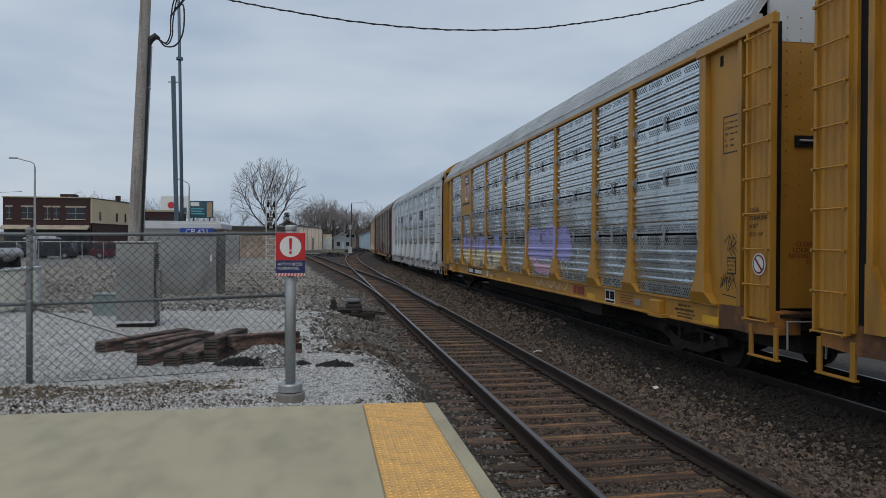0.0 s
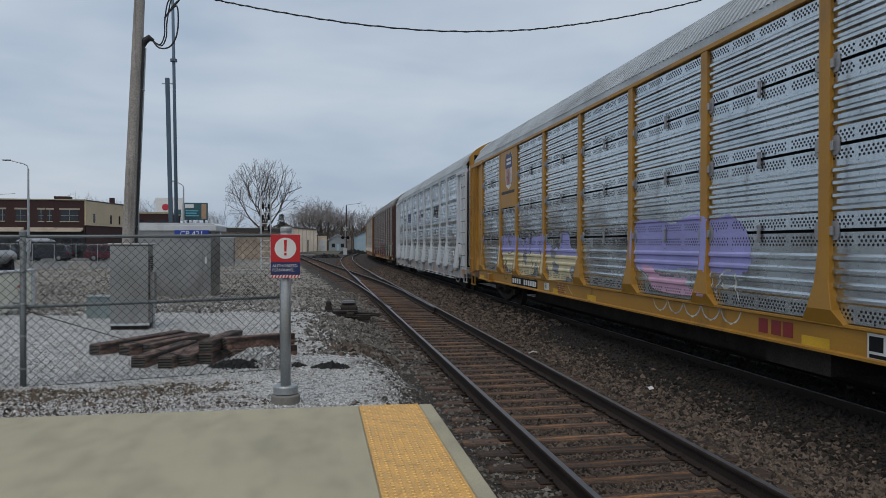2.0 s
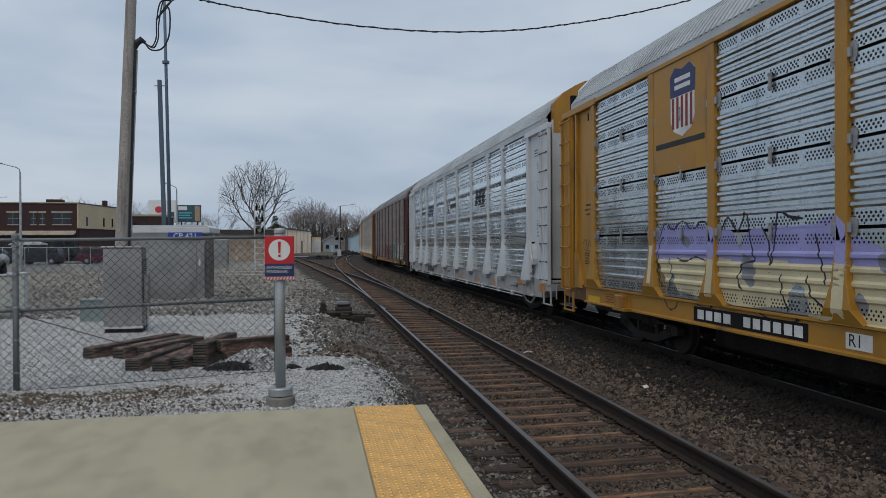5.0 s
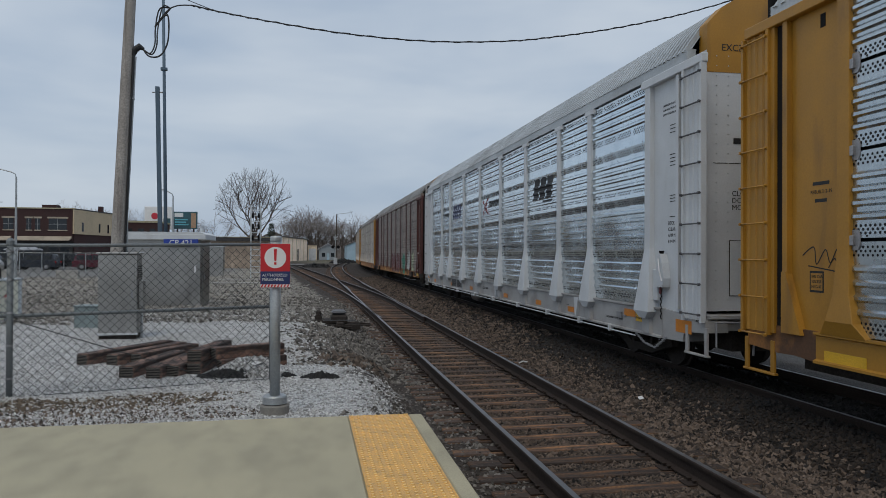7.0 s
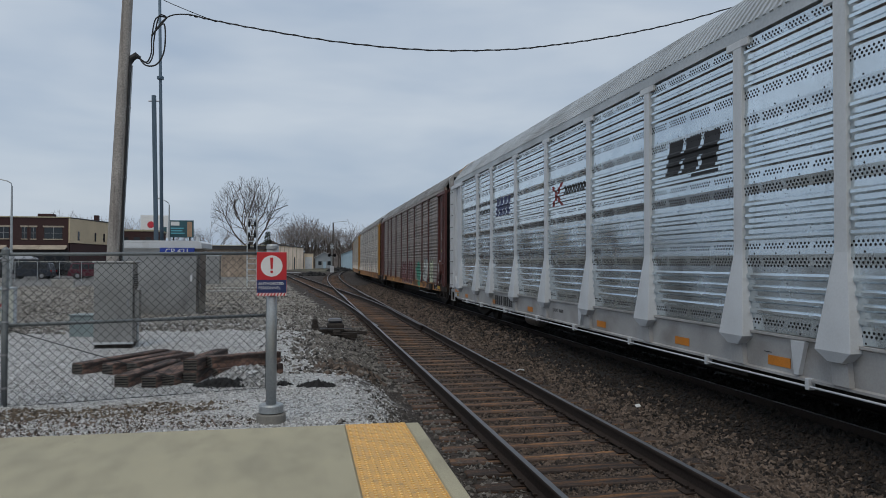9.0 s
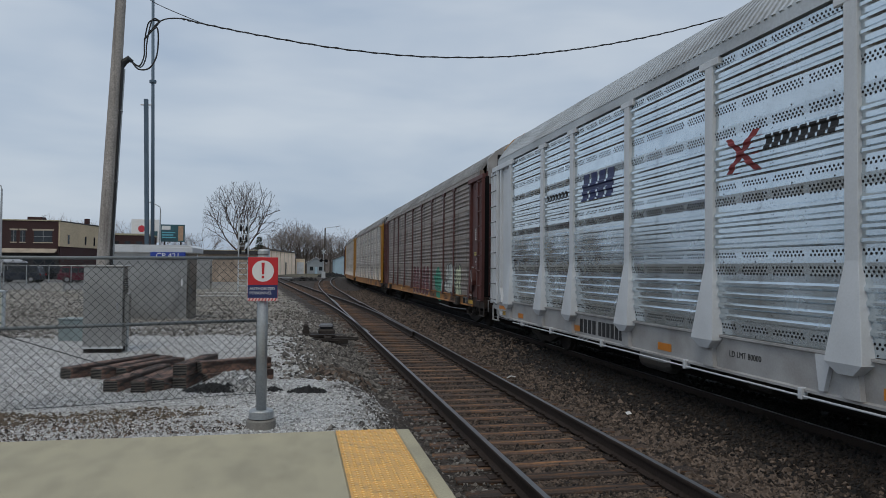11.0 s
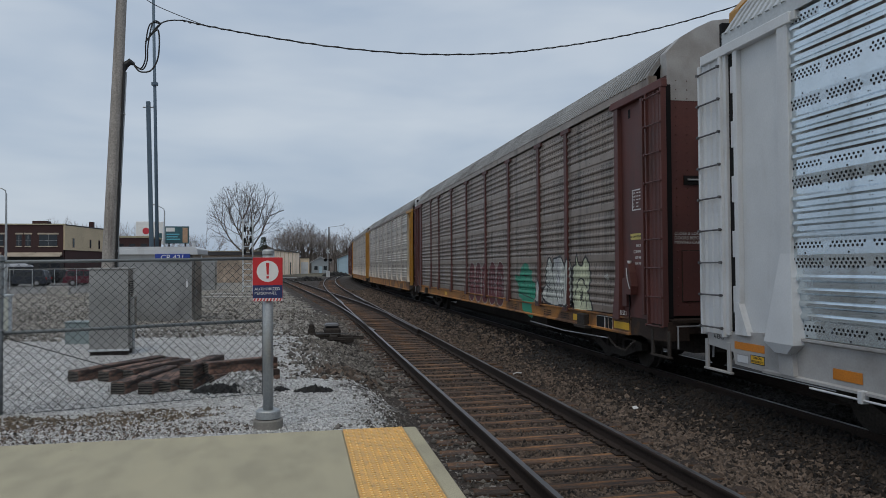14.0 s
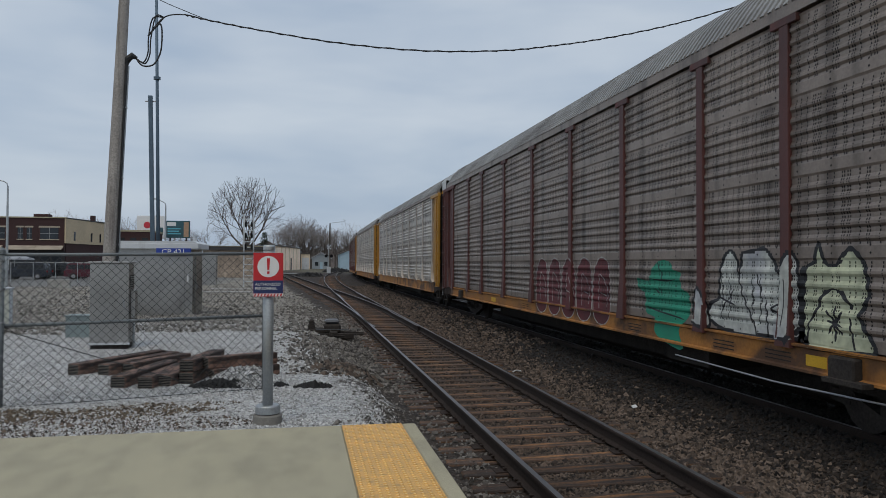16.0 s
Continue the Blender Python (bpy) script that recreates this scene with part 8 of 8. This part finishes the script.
# hand brake gear beside the ladder
for c, paint in ((WHITE_CAR, WHITE_PAINT), (BROWN_CAR, BROWN_PAINT)):
    part("brake_bracket", Build().box(-SIDE - 0.06, -SHEET, -11.82, -11.64, 1.22, 1.74, c=0.01), paint, c)
    part("hand_brake", Build().prism([(-11.83, 1.45), (-12.08, 1.45), (-12.11, 1.60), (-12.05, 1.85), (-11.98, 2.0), (-11.92, 2.0), (-11.87, 1.85), (-11.83, 1.65)], "x", -SIDE - 0.10, -SHEET), paint, c)
    part("brake_cap", Build().tube([(-SIDE - 0.05, -11.95, 2.0), (-SIDE - 0.05, -11.95, 2.05)], [0.03, 0.05], 8), WHITE_SIGN if c == BROWN_CAR else BLACK, c)
    part("brake_lever", Build().tube([(-SIDE - 0.115, -11.95, 1.92), (-SIDE - 0.13, -12.02, 1.72), (-SIDE - 0.12, -12.09, 1.55)], 0.011, 6), STEEL if c == BROWN_CAR else WHITE_SIGN, c)
    ch = Build()
    for k in range(11):
        z = 1.44 - k * 0.048
        ch.tube([(-SIDE - 0.05 + (0.012 if k % 2 else 0), -11.93 + (0 if k % 2 else 0.012), z), (-SIDE - 0.05 - (0.012 if k % 2 else 0), -11.93 - (0 if k % 2 else 0.012), z - 0.045)], 0.010, 5)
    part("brake_chain", ch, BLACK, c)
    sag = [(-SIDE - 0.02, -10.9, 0.60), (-SIDE - 0.04, -11.3, 0.46), (-SIDE - 0.04, -11.7, 0.42), (-SIDE - 0.02, -12.05, 0.62)]
    ch = Build()
    for k in range(24):
        u = k / 23 * 2.999
        i = int(u)
        p = Vector(sag[i]).lerp(Vector(sag[i + 1]), u - i)
        ch.box(p.x - 0.014, p.x + 0.014, p.y - 0.028, p.y + 0.028, p.z - (0.018 if k % 2 else 0.008), p.z + (0.018 if k % 2 else 0.008))
    part("brake_chain", ch, STEEL if c == WHITE_CAR else UNDER, c)
part("chain_hook", Build().tube([(-SIDE - 0.06, -11.93, 1.45), (-SIDE - 0.06, -11.93, 1.34)], 0.022, 6), RED_SPRAY, WHITE_CAR)
part("train_pipe", Build().tube([(-SIDE - 0.02, -6.0, 0.55), (-SIDE - 0.03, -8.5, 0.52), (-SIDE - 0.03, -10.9, 0.58)], 0.012, 6), STEEL, BROWN_CAR)

# markings and graffiti of the brown car
for a, b, z, t in ((-11.92, -12.36, 3.29, 3.31), (-11.92, -12.36, 2.94, 2.96)):
    plate_on(BROWN_CAR, "print_frame", a, b, z, t, WHITE_INK, SHEET - 0.002)
for a in (-11.92, -12.345):
    plate_on(BROWN_CAR, "print_frame", a, a - 0.018, 2.94, 3.31, WHITE_INK, SHEET - 0.002)
for k, w in enumerate(("EXH", "EXW", "EW", "IL", "IW")):
    words(BROWN_CAR, w, -11.95, 3.245 - k * 0.06, 0.05, WHITE_INK, SHEET - 0.001)
for k in range(5):
    for a, w in ((-12.09, 0.08), (-12.2, 0.09)):
        if not (k > 2 and a < -12.15):
            plate_on(BROWN_CAR, "print_bar", a, a - w, 3.24 - k * 0.06, 3.258 - k * 0.06, WHITE_INK, SHEET - 0.002)
plate_on(BROWN_CAR, "notice", -11.84, -12.35, 2.42, 2.53, mat("pale_yellow_notice", (0.50, 0.42, 0.12), 0.6), SHEET - 0.002)
words(BROWN_CAR, "THIS CAR EXCESS HEIGHT", -12.095, 2.475, 0.045, INK, SHEET + 0.002, "CENTER")
for k, w in enumerate(("DECK", "CLEARANCE", "A87 MIN.", "B94 MIN.")):
    words(BROWN_CAR, w, -12.16, 2.31 - k * 0.105, 0.072, WHITE_INK, SHEET - 0.001, "CENTER")
words(BROWN_CAR, "FB 533", -11.5, 1.10, 0.12, WHITE_INK, SIDE + 0.062)
for a, w in ((-10.36, 0.40), (-10.80, 0.13), (-10.96, 0.16)):
    plate_on(BROWN_CAR, "data_plate", a, a - w, 0.75, 0.99, WHITE_INK)
    plate_on(BROWN_CAR, "data_plate", a - 0.012, a - w + 0.012, 0.765, 0.975, BLACK, SIDE + 0.027)
for a, b in ((-9.07, -9.42), (-11.2, -11.85), (5.0, 5.5)):
    plate_on(BROWN_CAR, "reflector", a, b, 0.80, 0.93, SAFETY_YELLOW)
for a in (-7.1, -8.3, -4.3, 2.2):
    for k in range(3):
        plate_on(BROWN_CAR, "print_bar", a, a - 0.5, 0.90 - k * 0.05, 0.915 - k * 0.05, UNDER)
for y in (-9.75, 9.75):
    part("jacking_pad", Build().box(-SIDE - 0.13, -SIDE, y - 0.2, y + 0.2, 0.72, 0.98, c=0.02).box(-SIDE - 0.2, -SIDE - 0.02, y - 0.4, y + 0.2, 0.70, 0.75), UNDER, BROWN_CAR)
white = smooth_ring([(-6.98, 1.20), (-7.02, 1.42), (-7.22, 1.50), (-7.28, 1.95), (-7.50, 2.16), (-7.66, 2.05), (-7.72, 1.85), (-7.80, 2.12), (-8.0, 2.14), (-8.28, 2.18), (-8.46, 2.02), (-8.56, 1.88), (-8.72, 2.08), (-8.84, 2.10), (-8.92, 1.9), (-8.96, 1.3), (-8.9, 1.08), (-8.2, 1.05), (-7.4, 1.06)])
green = smooth_ring([(-9.02, 1.1), (-9.06, 1.9), (-9.20, 2.0), (-9.28, 2.22), (-9.38, 2.0), (-9.56, 1.98), (-9.78, 2.14), (-9.98, 1.96), (-10.03, 1.62), (-9.90, 1.42), (-10.06, 1.2), (-10.12, 1.04), (-9.7, 1.03), (-9.3, 1.03)])
tail = smooth_ring([(-6.52, 1.30), (-6.62, 1.62), (-6.82, 1.55), (-6.95, 1.25), (-6.98, 1.08), (-6.70, 1.08)])
sprayed(BROWN_CAR, "graffiti", [white, tail], CHALK, 0.0018, "chalky white graffiti letters")
sprayed(BROWN_CAR, "graffiti", [green], CHALK_GREEN, 0.0018, "pale greenish white graffiti letters")
lines = []
for ring in (white, green, tail):
    lines += stroke(ring[::3] + [ring[0]], 0.055, 3)
lines += stroke([(-8.96, 1.05), (-9.0, 1.35), (-8.98, 1.7), (-9.03, 1.95)], 0.09) + stroke([(-8.75, 1.03), (-8.95, 1.2), (-9.1, 1.02)], 0.08)
lines += stroke([(-7.66, 2.05), (-7.78, 1.6), (-8.05, 1.2), (-8.1, 1.04)], 0.03) + stroke([(-8.56, 1.88), (-8.62, 1.55), (-8.4, 1.4), (-8.75, 1.35)], 0.03) + stroke([(-8.3, 1.5), (-8.35, 1.05)], 0.03)
lines += stroke([(-9.22, 1.40), (-9.36, 1.64), (-9.58, 1.68), (-9.80, 1.52)], 0.045) + stroke([(-9.40, 1.34), (-9.66, 1.30)], 0.03) + stroke([(-9.53, 1.52), (-9.55, 1.12)], 0.035) + stroke([(-9.40, 1.46), (-9.66, 1.2)], 0.03) + stroke([(-9.66, 1.46), (-9.42, 1.2)], 0.03) + stroke([(-9.08, 1.05), (-9.12, 1.3), (-9.22, 1.42)], 0.03) + stroke([(-9.75, 1.4), (-9.84, 1.05)], 0.03)
for y in (-7.3, -7.48, -8.0, -8.18, -8.7):
    lines += stroke([(y, 1.8), (y - 0.03, 1.5), (y + 0.02, 1.2)], 0.018)
lines += stroke([(-7.25, 1.5), (-7.65, 1.42)], 0.025) + stroke([(-7.3, 1.35), (-7.6, 1.62)], 0.025) + stroke([(-8.1, 1.85), (-8.2, 1.6)], 0.025)
sprayed(BROWN_CAR, "graffiti", lines, BLACK_SPRAY, 0.0024, "black sprayed lines")
sprayed(BROWN_CAR, "graffiti", [smooth_ring([(-4.62, 1.72), (-4.75, 1.52), (-4.95, 1.45), (-4.98, 1.15), (-5.3, 1.08), (-5.35, 0.80), (-6.2, 0.64), (-6.1, 0.95), (-6.42, 1.2), (-6.40, 1.5), (-6.15, 1.62), (-6.12, 1.85), (-5.92, 1.88), (-5.75, 2.02), (-5.4, 2.02), (-5.15, 1.85), (-5.05, 1.70)])], GREEN_SPRAY, 0.0014, "green sprayed figure shape")
sprayed(BROWN_CAR, "graffiti", stroke([(-5.1, 1.72), (-5.6, 1.70), (-6.0, 1.72)], 0.025) + stroke([(-5.35, 2.0), (-5.5, 1.85), (-5.55, 1.72)], 0.025) + stroke([(-5.0, 1.25), (-5.4, 1.2), (-6.3, 1.12)], 0.025) + stroke([(-5.3, 1.55), (-5.5, 1.5), (-5.45, 1.6)], 0.02), BLACK_SPRAY, 0.0022, "thin black sprayed line")
red = []
for k in range(5):
    a = 1.05 - k * 0.92
    red.append(smooth_ring([(a, 1.05), (a - 0.02, 1.7), (a - 0.2, 2.02), (a - 0.5, 2.1), (a - 0.78, 1.9), (a - 0.84, 1.4), (a - 0.80, 0.95), (a - 0.5, 0.78), (a - 0.2, 0.82)]))
sprayed(BROWN_CAR, "graffiti", red, RED_SPRAY, 0.0014, "dull red sprayed letters")
edge = []
for r in red:
    edge += stroke(r[::3] + [r[0]], 0.022, 3)
for k in range(5):
    a = 0.75 - k * 0.92
    edge += stroke([(a, 1.1), (a - 0.02, 1.75), (a - 0.4, 1.5), (a - 0.38, 1.15)], 0.02) + stroke([(a - 0.05, 1.4), (a - 0.4, 1.35)], 0.02)
sprayed(BROWN_CAR, "graffiti", edge, CHALK, 0.0022, "thin pale outline of the red letters")
sprayed(BROWN_CAR, "graffiti", stroke([(-11.0, 1.72), (-10.85, 1.7), (-10.9, 1.8), (-10.75, 1.75)], 0.03), CHALK, 0.002)


# ---------- movement ----------
TRAVEL = [(0, 0.0), (1, 3.80), (2, 7.59), (3, 11.35), (4, 15.09), (6.5, 24.43), (7.5, 28.16), (8.5, 31.90), (9.2, 34.55), (11.4, 42.99), (12.4, 46.87), (13.4, 50.76), (14.4, 54.60), (15.2, 57.62), (16, 60.59)]


def car_pose(s):
    xa, ya, _ = along(s - 10.05)
    xb, yb, _ = along(s + 10.05)
    return Matrix.Translation(((xa + xb) / 2, (ya + yb) / 2, 0)) @ Matrix.Rotation(-math.atan2(xb - xa, yb - ya), 4, "Z")


def motions():
    ts, ds = [a for a, _ in TRAVEL], [c for _, c in TRAVEL]
    fine = [i / 8 for i in range(129)]
    for car, wheels, s0 in CARS:
        walk(car, [(t, car_pose(s0 - d)) for t, d in TRAVEL])
        for w, y in wheels:
            walk(w, [(t, Matrix.Translation((0, y, 0.418)) @ Matrix.Rotation(float(np.interp(t, ts, ds)) / 0.418, 4, "X")) for t in fine])


motions()
